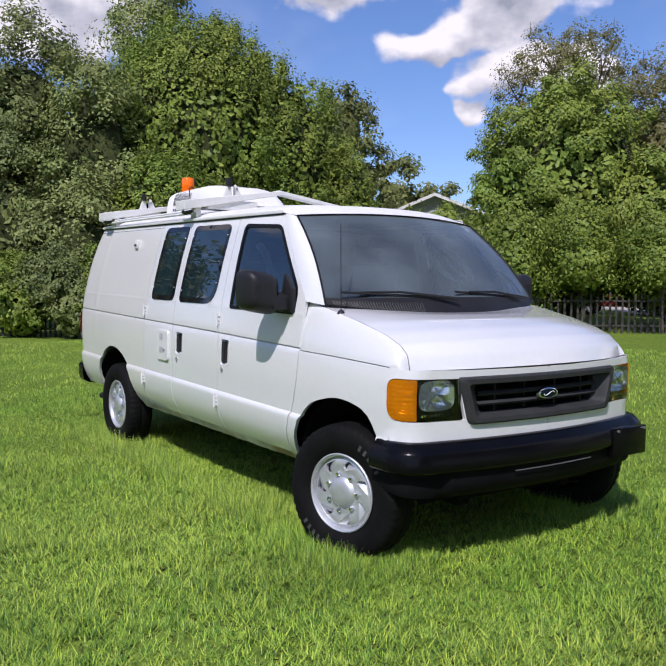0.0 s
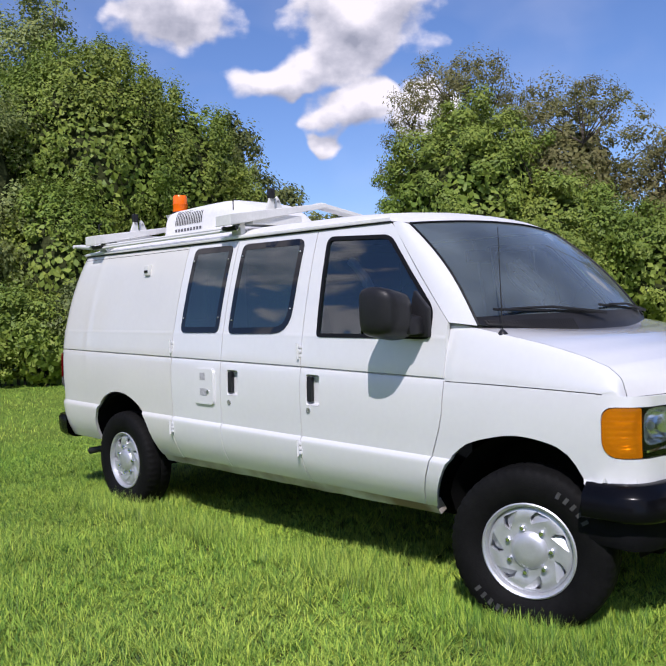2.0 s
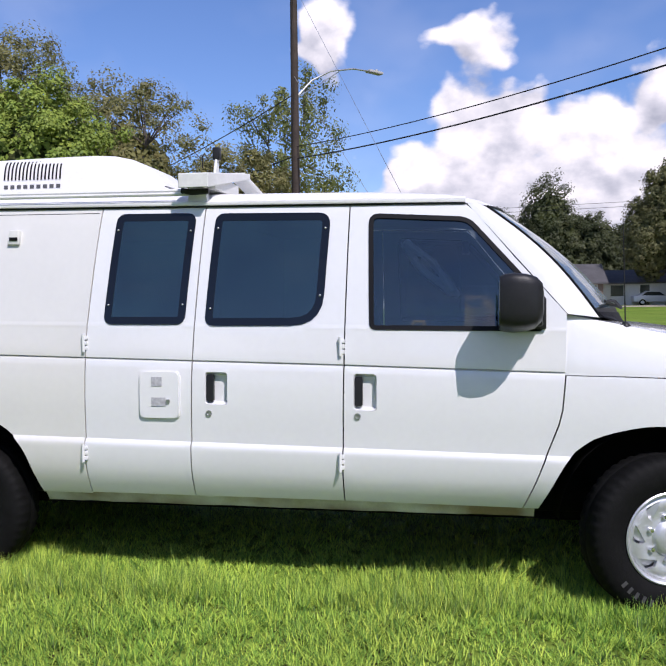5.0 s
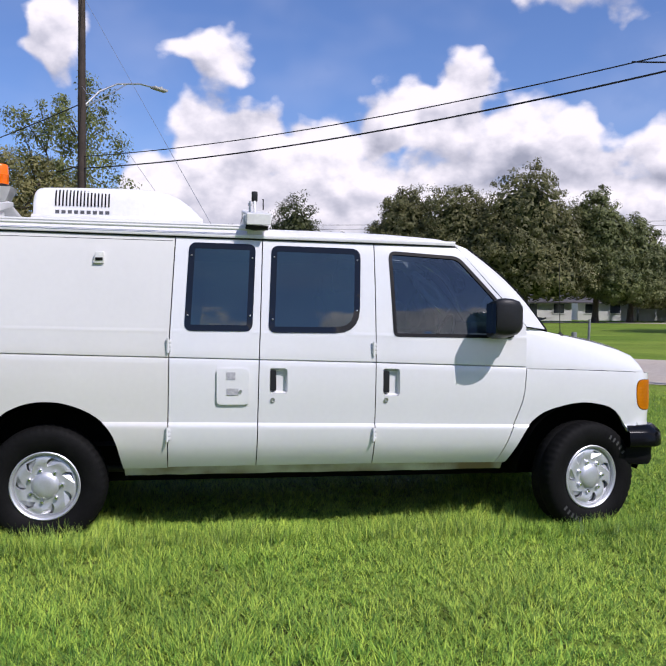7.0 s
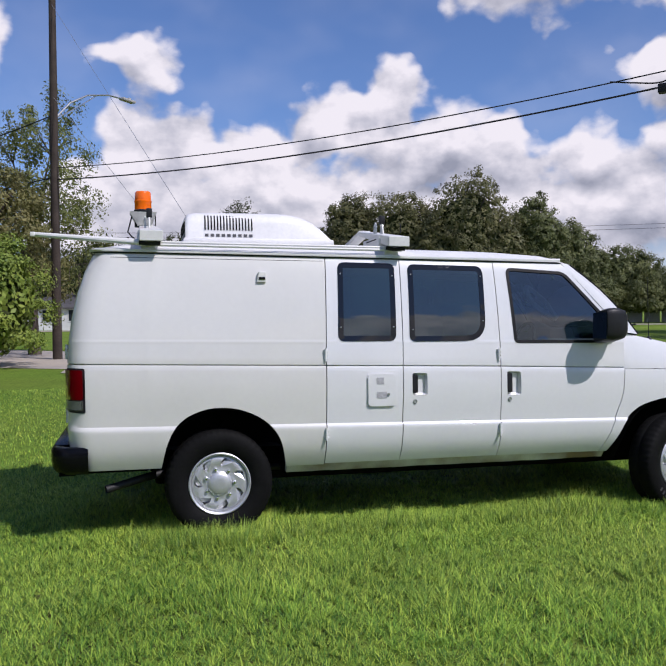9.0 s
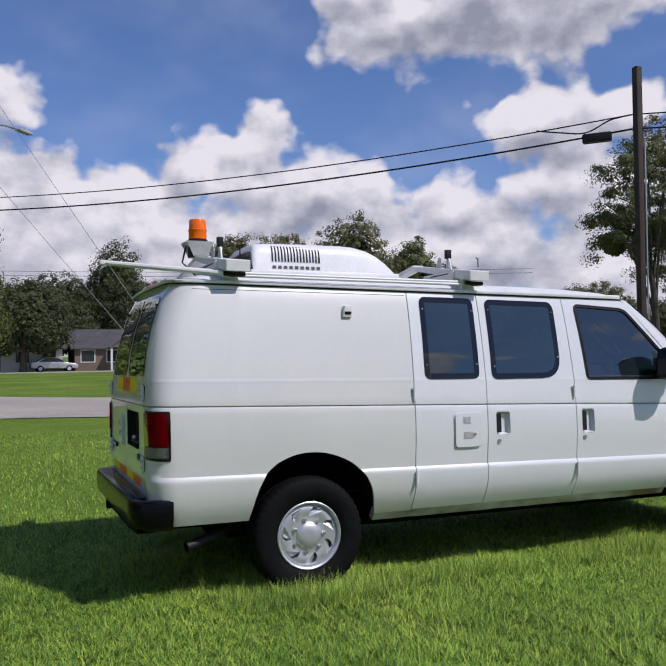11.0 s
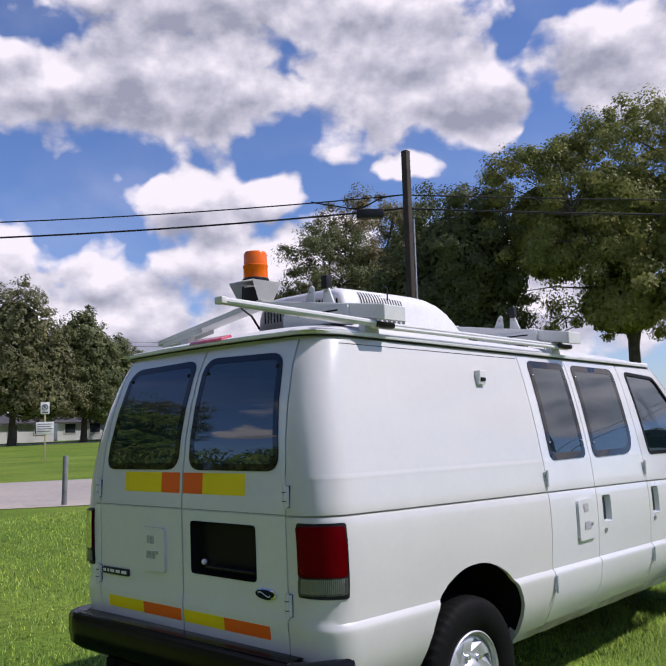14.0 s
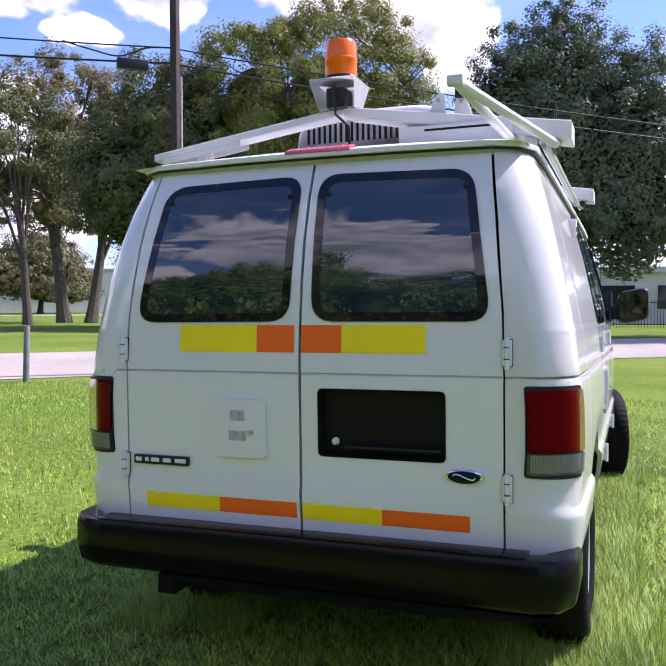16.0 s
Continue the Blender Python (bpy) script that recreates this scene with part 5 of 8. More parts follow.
    def bumper_line(t):
        """Plan of the bumper: t -1 to 1 from end to end."""
        a = abs(t)
        if a < 0.72:
            yy = 0.80 * a / 0.72
            x = NOSE - 0.01 + BOW * max(0, 1 - (yy / 0.75) ** 2)
            n = Vector((1, math.copysign(0.16 * yy / 0.8, t), 0))
        else:
            q = (a - 0.72) / 0.28
            ang = min(q / 0.5, 1) * math.pi / 2
            yy = 0.80 + 0.075 * math.sin(ang)
            x = NOSE - 0.02 - 0.075 * (1 - math.cos(ang)) - max(0, q - 0.5) * 2 * 0.13
            n = Vector((math.cos(ang) + 0.001, math.copysign(math.sin(ang) + 0.16 * math.cos(ang), t), 0))
        return Vector((x, math.copysign(yy, t), 0)), n.normalized()
    rows, low_rows = [], []
    for t in np.linspace(-1, 1, 61):
        p, n = bumper_line(t)
        row = []
        for z, d in prof:
            dd = d if not (z < 0.56 and abs(t) > 0.62) else min(d, 0.03)
            row.append(p + n * dd + Vector((0, 0, z + (0.05 * max(0, abs(t) - 0.6) if z < 0.5 else 0))))
        k = [z for z, d in prof].index(0.552) + 1
        rows.append(row[:k])
        low_rows.append(row[k - 1:])
    loft(bm, rows)
    bmesh.ops.recalc_face_normals(bm, faces=bm.faces[:])
    if sum(f.normal.x for f in bm.faces) < 0:
        bmesh.ops.reverse_faces(bm, faces=bm.faces[:])
    bumper = part("front_bumper", bm, BUMPER, VAN, "shiny black front bumper", 50)
    bm = bmesh.new()
    loft(bm, low_rows)
    bmesh.ops.recalc_face_normals(bm, faces=bm.faces[:])
    if sum(f.normal.x for f in bm.faces) < 0:
        bmesh.ops.reverse_faces(bm, faces=bm.faces[:])
    part("bumper_valance", bm, VALANCE, bumper, "dull black lower valance", 50)
    bm = bmesh.new()
    loft(bm, [[nose(y, z, dx) for y in np.linspace(-0.30, 0.30, 13)] for z, dx in ((0.533, 0.066), (0.531, 0.071), (0.528, 0.071), (0.526, 0.066))])
    part("bumper_slot_edge", bm, GREY_PLASTIC, bumper)
    bm = bmesh.new()
    box(bm, (4.03, 0.50, 0.50), (4.16, 0.80, 0.665), 0.008)
    bx = part("bumper_box", bm, BUMPER, bumper, "black box bolted to the bumper")
    for y in (0.53, 0.77):
        g = bmesh.new()
        tube(g, [(4.155, y, 0.650), (4.170, y, 0.650)], 0.008)
        part("bolt", g, STEEL, bx)


def build_roof():
    bm = bmesh.new()
    xs = [-0.845, -0.835, -0.815, -0.78, -0.72, -0.6, -0.4, 0, 0.4, 0.8, 1.2, 1.6, 2.0, 2.2, 2.4, 2.52]
    rows = []
    for x in xs:
        zg = true_height(1.945, min(x, 2.6)) + 0.004
        crown = 0.092 * min(1.0, (x + 0.86) / 0.34) ** 0.75 * float(np.interp(x, [1.9, 2.2, 2.4, 2.52], [1, 0.93, 0.80, 0.70]))
        w = half_width(1.945, x) + 0.006
        row = []
        for t in np.linspace(-1, 1, 25):
            z = zg + crown * (1 - abs(t) ** 3.4) ** 0.62
            dx = 0.0
            if x < -0.6:
                dx = -0.012 * (1 - t * t)
            row.append(Vector((x + dx, w * t, z)))
        rows.append(row)
    head = [windscreen_point(t * 1.0, 0.972) + Vector((0.004, 0, 0.006)) for t in np.linspace(-1, 1, 25)]
    last = rows[-1]
    for q in (0.35, 0.65, 0.85, 1.0):
        rows.append([a + (b - a) * q + Vector((0, 0, 0.020 * math.sin(math.pi * q) * (1 - abs(t) ** 3))) for a, b, t in zip(last, head, np.linspace(-1, 1, 25))])
    loft(bm, rows)
    bmesh.ops.recalc_face_normals(bm, faces=bm.faces[:])
    if sum(f.normal.z for f in bm.faces) < 0:
        bmesh.ops.reverse_faces(bm, faces=bm.faces[:])
    part("roof", bm, ROOF_PAINT, VAN, "white painted sheet roof")
    # rain gutter all round
    bm = bmesh.new()
    path = []
    for x in list(np.linspace(2.62, -0.70, 20)):
        z = true_height(1.937, x) + 0.008
        path.append(Vector((x, -half_width(1.937, x) - 0.012, z)))
    path += [Vector((-0.80, -0.715, 1.955)), Vector((-0.838, -0.64, 1.957)), Vector((-0.846, -0.30, 1.962)), Vector((-0.848, 0, 1.963))]
    full = path + [Vector((p.x, -p.y, p.z)) for p in path[-2::-1]]
    rows = []
    for p in full:
        out = Vector((0, math.copysign(1, p.y), 0)) if p.x > -0.75 else (Vector((-0.7, math.copysign(0.7, p.y), 0)) if abs(p.y) > 0.66 else Vector((-1, 0, 0)))
        out *= min(1.0, 0.10 + max(0.0, 2.62 - p.x) / 0.55)
        rows.append([p - out * 0.03 + Vector((0, 0, -0.008)), p + out * 0.007 + Vector((0, 0, -0.008)), p + out * 0.010, p + out * 0.008 + Vector((0, 0, 0.010)), p - out * 0.004 + Vector((0, 0, 0.012)), p - out * 0.03 + Vector((0, 0, 0.020)), p - out * 0.09 + Vector((0, 0, 0.016))])
    loft(bm, rows)
    bmesh.ops.recalc_face_normals(bm, faces=bm.faces[:])
    gut = part("rain_gutter", bm, ROOF_PAINT, VAN, "white rain gutter")
    # a thin black strip along the gutter's lower edge
    bm = bmesh.new()
    tube(bm, [p + Vector((0, 0.004 * (1 if p.y < 0 else -1), -0.014)) for p in full], 0.0045, 6)
    part("gutter_dark_line", bm, BLACK_PLASTIC, gut, "thin dark line under the gutter")
    bm = bmesh.new()
    prism(bm, [(-0.861, 1.968), (-0.851, 1.984), (-0.790, 2.004), (-0.785, 1.975)], "y", -0.142, 0.106, 0.004)
    part("high_brake_light", bm, RED_STRIP, VAN, "faded red high brake light")


def build_under():
    for nm, lo, hi in (("tail_floor", (-0.88, -0.78, 0.455), (-0.46, 0.78, 0.58)), ("floor_pan", (0.48, -0.80, 0.40), (2.92, 0.80, 0.56)), ("axle_tunnel", (-0.46, -0.52, 0.40), (0.48, 0.52, 0.95)),
                       ("engine_bay", (2.92, -0.52, 0.36), (3.98, 0.52, 0.95)), ("frame_rail", (-0.42, -0.45, 0.30), (3.9, -0.36, 0.42)), ("frame_rail", (-0.42, 0.36, 0.30), (3.9, 0.45, 0.42)),
                       ("fuel_tank", (0.75, 0.05, 0.27), (1.75, 0.35, 0.41)), ("gearbox", (2.0, -0.18, 0.25), (2.9, 0.18, 0.41))):
        bm = bmesh.new()
        box(bm, lo, hi, 0.02)
        part(nm, bm, DARK, VAN, "", 0)
    for x, y0 in ((0.0, 0.0), (3.505, 0.0)):
        for sg in (1, -1):
            bm = bmesh.new()
            rows = []
            for t in np.linspace(-0.12, math.pi + 0.12, 18):
                px, pz = x + 0.03 * (x < 1) + 0.452 * math.cos(t), 0.43 + 0.44 * math.sin(t)
                rim = min(0.905, half_width(ref_height(pz, px), px) - 0.014)
                rows.append([Vector((px, sg * yy, pz)) for yy in (rim, 0.75, 0.50)])
            loft(bm, rows)
            part("wheel_well", bm, DARK, VAN)
    bm = bmesh.new()
    tube(bm, [(0, -0.75, 0.366), (0, 0.75, 0.366)], 0.045)
    part("rear_axle", bm, DARK, VAN)
    bm = bmesh.new()
    tube(bm, [(3.505, -0.8, 0.36), (3.505, 0.8, 0.36)], 0.04)
    part("front_axle", bm, DARK, VAN)
    bm = bmesh.new()
    tube(bm, [(0.5, -0.5, 0.40), (-0.30, -0.58, 0.42), (-0.48, -0.68, 0.40), (-0.75, -0.775, 0.345)], 0.027, 14, False)
    tube(bm, [(-0.75, -0.775, 0.345), (-0.58, -0.71, 0.382)], 0.022, 14, False)
    part("exhaust_pipe", bm, BLACK_METAL, VAN, "steel exhaust tailpipe")
    bm = bmesh.new()
    box(bm, (-1.06, 0.46, 0.40), (-0.9, 0.53, 0.47), 0.004)
    box(bm, (-0.98, -0.30, 0.42), (-0.88, 0.56, 0.47), 0.01)
    part("tow_hitch", bm, DARK, VAN, "black steel tow hitch bar")
    # cabin
    bm = bmesh.new()
    box(bm, (-0.80, -0.70, 0.58), (1.85, 0.70, 1.86))
    bmesh.ops.reverse_faces(bm, faces=bm.faces[:])
    bm.faces.ensure_lookup_table()
    front = [f for f in bm.faces if abs(f.calc_center_median().x - 1.85) < 0.01]
    sides = [f for f in bm.faces if abs(abs(f.calc_center_median().y) - 0.70) < 0.01 or abs(f.calc_center_median().x + 0.80) < 0.01]
    bmesh.ops.delete(bm, geom=front + sides, context="FACES")
    part("cargo_lining", bm, LINER, VAN, "", 0)
    bm = bmesh.new()
    box(bm, (1.35, -0.74, 0.56), (1.38, 0.74, 1.90))
    part("bulkhead", bm, LINER, VAN, "", 0)
    bm = bmesh.new()
    box(bm, (3.0, -0.82, 0.85), (3.42, 0.82, 1.30), 0.05)
    box(bm, (3.05, 0.20, 1.25), (3.30, 0.66, 1.40), 0.04)
    part("dashboard", bm, INTERIOR, VAN, "grey plastic dashboard")
    bm = bmesh.new()
    ring = [(2.90 + 0.06 * math.sin(t), 0.42 + 0.19 * math.cos(t), 1.27 + 0.17 * math.sin(t)) for t in np.linspace(0, 2 * math.pi, 25)]
    tube(bm, ring, 0.015, 8, False)
    tube(bm, [(2.90, 0.24, 1.27), (2.93, 0.42, 1.25), (2.90, 0.60, 1.27)], 0.018)
    tube(bm, [(2.93, 0.42, 1.25), (3.10, 0.42, 1.15)], 0.035)
    part("steering_wheel", bm, BLACK_PLASTIC, VAN, "black steering wheel")
    for y in (-0.42, 0.42):
        bm = bmesh.new()
        box(bm, (2.05, y - 0.26, 0.80), (2.56, y + 0.26, 1.00), 0.05)
        seat = part("seat", bm, SEAT, VAN, "dark cloth front seat")
        g = bmesh.new()
        box(g, (-0.08, -0.25, 0), (0.08, 0.25, 0.66), 0.05, pose(2.05, y, 0.96, 0, -12, 0))
        part("backrest", g, SEAT, seat)
        g = bmesh.new()
        box(g, (1.86, y - 0.13, 1.60), (1.95, y + 0.13, 1.76), 0.03)
        part("headrest", g, SEAT, seat)
    for sg in (-1, 1):
        bm = bmesh.new()
        a = Vector((2.335, sg * 0.775, 1.715))
        b = Vector((2.560, sg * 0.815, 1.475))
        mid = (a + b) / 2 + Vector((-0.03, -sg * 0.05, -0.02))
        tube(bm, [a, a + (mid - a) * 0.5 + Vector((-0.01, -sg * 0.03, 0)), mid, b + (mid - b) * 0.5 + Vector((0, -sg * 0.03, 0)), b], [0.026, 0.021, 0.020, 0.021, 0.026], 8)
        tube(bm, [a, (a + b) / 2 + Vector((0.025, 0, 0.02)), b], [0.020, 0.014, 0.020], 8)
        part("grab_handle", bm, BELT, VAN, "pale grab handle on the pillar")
    bm = bmesh.new()
    box(bm, (2.60, -0.09, 1.70), (2.64, 0.13, 1.77), 0.01)
    part("rear_view_mirror", bm, BLACK_PLASTIC, VAN)


def build_mirrors():
    for sg in (-1, 1):
        bm = bmesh.new()
        prism(bm, [(2.82, 1.302), (2.985, 1.298), (2.985, 1.44), (2.90, 1.53), (2.875, 1.44)], "y", sg * 0.895, sg * 0.925, 0.006)
        arm = part("door_mirror", bm, BLACK_PLASTIC, VAN, "large black plastic door mirror")
        g = bmesh.new()
        prism(g, [(2.84, 1.315), (2.965, 1.315), (2.95, 1.40), (2.86, 1.42)], "y", sg * 0.915, sg * 1.03, 0.012)
        part("mirror_arm", g, BLACK_PLASTIC, arm)
        g = bmesh.new()
        rows = []
        for k, (x, s) in enumerate(((2.770, 0.90), (2.790, 0.97), (2.83, 1.0), (2.88, 0.97), (2.925, 0.86), (2.95, 0.66), (2.958, 0.35))):
            row = []
            for t in np.linspace(0, 2 * math.pi, 29):
                ct, st = math.cos(t), math.sin(t)
                yy = math.copysign(abs(ct) ** 0.42, ct) * 0.112 * s
                zz = math.copysign(abs(st) ** 0.42, st) * 0.122 * s
                row.append(Vector((x, sg * (1.075 + yy), 1.418 + zz + 0.02 * (yy / 0.112))))
            rows.append(row)
        loft(g, rows)
        bmesh.ops.remove_doubles(g, verts=g.verts[:], dist=1e-5)
        bmesh.ops.holes_fill(g, edges=[e for e in g.edges if e.is_boundary], sides=0)
        bmesh.ops.recalc_face_normals(g, faces=g.faces[:])
        shell = part("mirror_shell", g, BLACK_PLASTIC, arm)
        g = bmesh.new()
        box(g, (2.766, min(sg * 0.985, sg * 1.165), 1.325), (2.769, max(sg * 0.985, sg * 1.165), 1.515), 0.0)
        part("mirror_glass", g, MIRROR_GLASS, arm, "mirror glass")


def build_rear_bumper():
    bm = bmesh.new()
    prof = [(0.648, 0.02), (0.655, 0.075), (0.652, 0.10), (0.630, 0.112), (0.560, 0.112), (0.500, 0.100), (0.470, 0.06), (0.462, 0.0)]
    def line(t):
        a = abs(t)
        if a < 0.8:
            return Vector((-0.985, 0.79 * t / 0.8, 0)), Vector((-1, 0, 0))
        q = (a - 0.8) / 0.2
        ang = min(q / 0.45, 1) * math.pi / 2
        p = Vector((-0.985 + 0.02 * (1 - math.cos(ang)) + max(0, q - 0.45) * 0.20, math.copysign(0.79 + 0.02 * math.sin(ang), t), 0))
        return p, Vector((-math.cos(ang), math.copysign(math.sin(ang), t), 0))
    rows = []
    for t in np.linspace(-1, 1, 49):
        p, n = line(t)
        rows.append([p + n * d + Vector((0, 0, z)) for z, d in prof])
    loft(bm, rows)
    bmesh.ops.recalc_face_normals(bm, faces=bm.faces[:])
    if sum(f.normal.x for f in bm.faces) > 0:
        bmesh.ops.reverse_faces(bm, faces=bm.faces[:])
    bumper = part("rear_bumper", bm, BUMPER, VAN, "shiny black rear step bumper", 50)
    bm = bmesh.new()
    box(bm, (-1.078, -0.772, 0.650), (-0.99, 0.772, 0.657), 0.003)
    part("bumper_step", bm, BUMPER, bumper)
    bm = bmesh.new()
    prism(bm, [(0.50, 0.47), (0.54, 0.45), (0.30, 0.43), (-0.5, 0.43), (-0.8, 0.45), (-0.86, 0.47)], "x", -1.05, -0.94, 0.01)
    part("bumper_skirt", bm, DARK, bumper)


def wheel(x, y, z, steer, sg, name):
    """Tyre, rim, slotted cover and nuts; sg -1 faces to the right side of the van."""
    m = pose(x, y, z, 0, 0, steer) @ Matrix.Diagonal((1, -sg, 1, 1))
    def put(nm, bm, mat, parent, label="", smooth=35):
        bmesh.ops.transform(bm, matrix=m, verts=bm.verts[:])
        if sg > 0:
            bmesh.ops.reverse_faces(bm, faces=bm.faces[:])
        return part(nm, bm, mat, parent, label, smooth)
    bm = bmesh.new()
    prof = [(-0.075, 0.206), (-0.092, 0.222), (-0.108, 0.262), (-0.112, 0.300), (-0.106, 0.330), (-0.096, 0.350), (-0.082, 0.361), (-0.05, 0.366), (-0.012, 0.367), (0, 0.367), (0.012, 0.367), (0.05, 0.366), (0.082, 0.361), (0.096, 0.350), (0.106, 0.33), (0.112, 0.3), (0.092, 0.222), (0.075, 0.206)]
    lathe(bm, prof, "y", (0, 0, 0), 150)
    for v in bm.verts:
        r = math.hypot(v.co.x, v.co.z)
        if r > 0.345 and abs(v.co.y) > 0.045:
            k = round(math.atan2(v.co.z, v.co.x) / (2 * math.pi / 150) + (0.6 if v.co.y > 0 else 0))
            if k % 3 == 0:
                s = 1 - 0.0065 / r
                v.co.x, v.co.z = v.co.x * s, v.co.z * s
        elif r > 0.3655 and abs(v.co.y) < 0.001:
            v.co.x, v.co.z = v.co.x * 0.985, v.co.z * 0.985
    wh = put("wheel", bm, RUBBER, VAN, "black tyre on a silver slotted wheel", 40)
    for a0 in (0.5, 3.5) if x > 1 else ():
        for k in range(5):
            g = bmesh.new()
            a = a0 + 0.13 * k
            r = bmesh.ops.create_cube(g, size=1.0)
            bmesh.ops.transform(g, matrix=Matrix.Rotation(a, 4, "Y") @ Matrix.Translation((0, -0.1105, 0.296)) @ Matrix.Diagonal((0.016, 0.003, 0.030, 1)), verts=r["verts"])
            put("raised_bar", g, material_once("faded_tyre_print", (0.05, 0.05, 0.049), 0.8), wh)
    bm = bmesh.new()
    lathe(bm, [(-0.078, 0.208), (-0.090, 0.212), (-0.094, 0.206), (-0.088, 0.196), (-0.070, 0.190), (-0.05, 0.188), (-0.03, 0.18), (-0.03, 0.05)], "y", (0, 0, 0), 64)
    put("rim", bm, SILVER, wh, "bright silver rim lip")
    bm = bmesh.new()
    lathe(bm, [(-0.028, 0.19), (-0.022, 0.0)], "y", (0, 0, 0), 32)
    put("brake", bm, DARK, wh)
    outline = [(0.188 * math.cos(t), 0.188 * math.sin(t)) for t in np.linspace(0, 2 * math.pi, 97)[:-1]]
    holes = []
    ramps = []
    for k in range(7):
        a = 2 * math.pi * k / 7 + 0.2
        pts = [(0.176, a - 0.14), (0.177, a + 0.27), (0.146, a + 0.42), (0.114, a + 0.40), (0.128, a + 0.20)]
        pts = [(r * math.cos(t), r * math.sin(t)) for r, t in pts]
        holes.append(sampled(rounded(pts, 0.008), 0.02))
        ramps.append(pts)
    spots = [(r * math.cos(t), r * math.sin(t)) for r in (0.03, 0.06, 0.075, 0.085, 0.10, 0.115, 0.13, 0.145, 0.16, 0.178) for t in np.linspace(0, 2 * math.pi, 49)[:-1]]
    dish = table([(0, -0.098), (0.055, -0.096), (0.072, -0.090), (0.082, -0.074), (0.11, -0.070), (0.15, -0.078), (0.178, -0.074), (0.19, -0.066)])
    bm = bmesh.new()
    def to3d(a, b, o):
        r = math.hypot(a, b)
        return Vector((a, dish(r) - o, b))
    flat_mesh(bm, outline, holes, spots, to3d, 0.02)
    bmesh.ops.recalc_face_normals(bm, faces=bm.faces[:])
    put("wheel_cover", bm, SILVER, wh, "silver wheel cover with slanted slots", 40)
    for p0, p1, p2, p3, p4 in ramps:
        bm = bmesh.new()
        e0, e1, e2, m0, m1 = to3d(*p0, 0), to3d(*p4, 0), to3d(*p3, 0), Vector(p0).lerp(Vector(p1), 0.62), Vector(p3).lerp(Vector(p2), 0.45)
        mm = (Vector(p4).lerp(Vector(p2), 0.4) + Vector(p1)) / 2
        d0, d1, d2 = (Vector((q.x, dish(q.length) + 0.020, q.y)) for q in (m0, mm, m1))
        v = [bm.verts.new(q) for q in (e0, e1, e2, d2, d1, d0)]
        bm.faces.new((v[0], v[1], v[4], v[5]))
        bm.faces.new((v[1], v[2], v[3], v[4]))
        put("slot_ramp", bm, SILVER, wh, "", 60)
    for k in range(7):
        a = 2 * math.pi * k / 7 + 0.05
        bm = bmesh.new()
        lathe(bm, [(-0.066, 0.014), (-0.084, 0.013), (-0.090, 0.009), (-0.091, 0.0)], "y", (0.100 * math.cos(a), 0, 0.100 * math.sin(a)), 8)
        put("wheel_nut", bm, CHROME, wh)


def material_once(name, color, rough):
    return MATS.get(name) or material(name, color, rough, vary=0.3, scale=20)


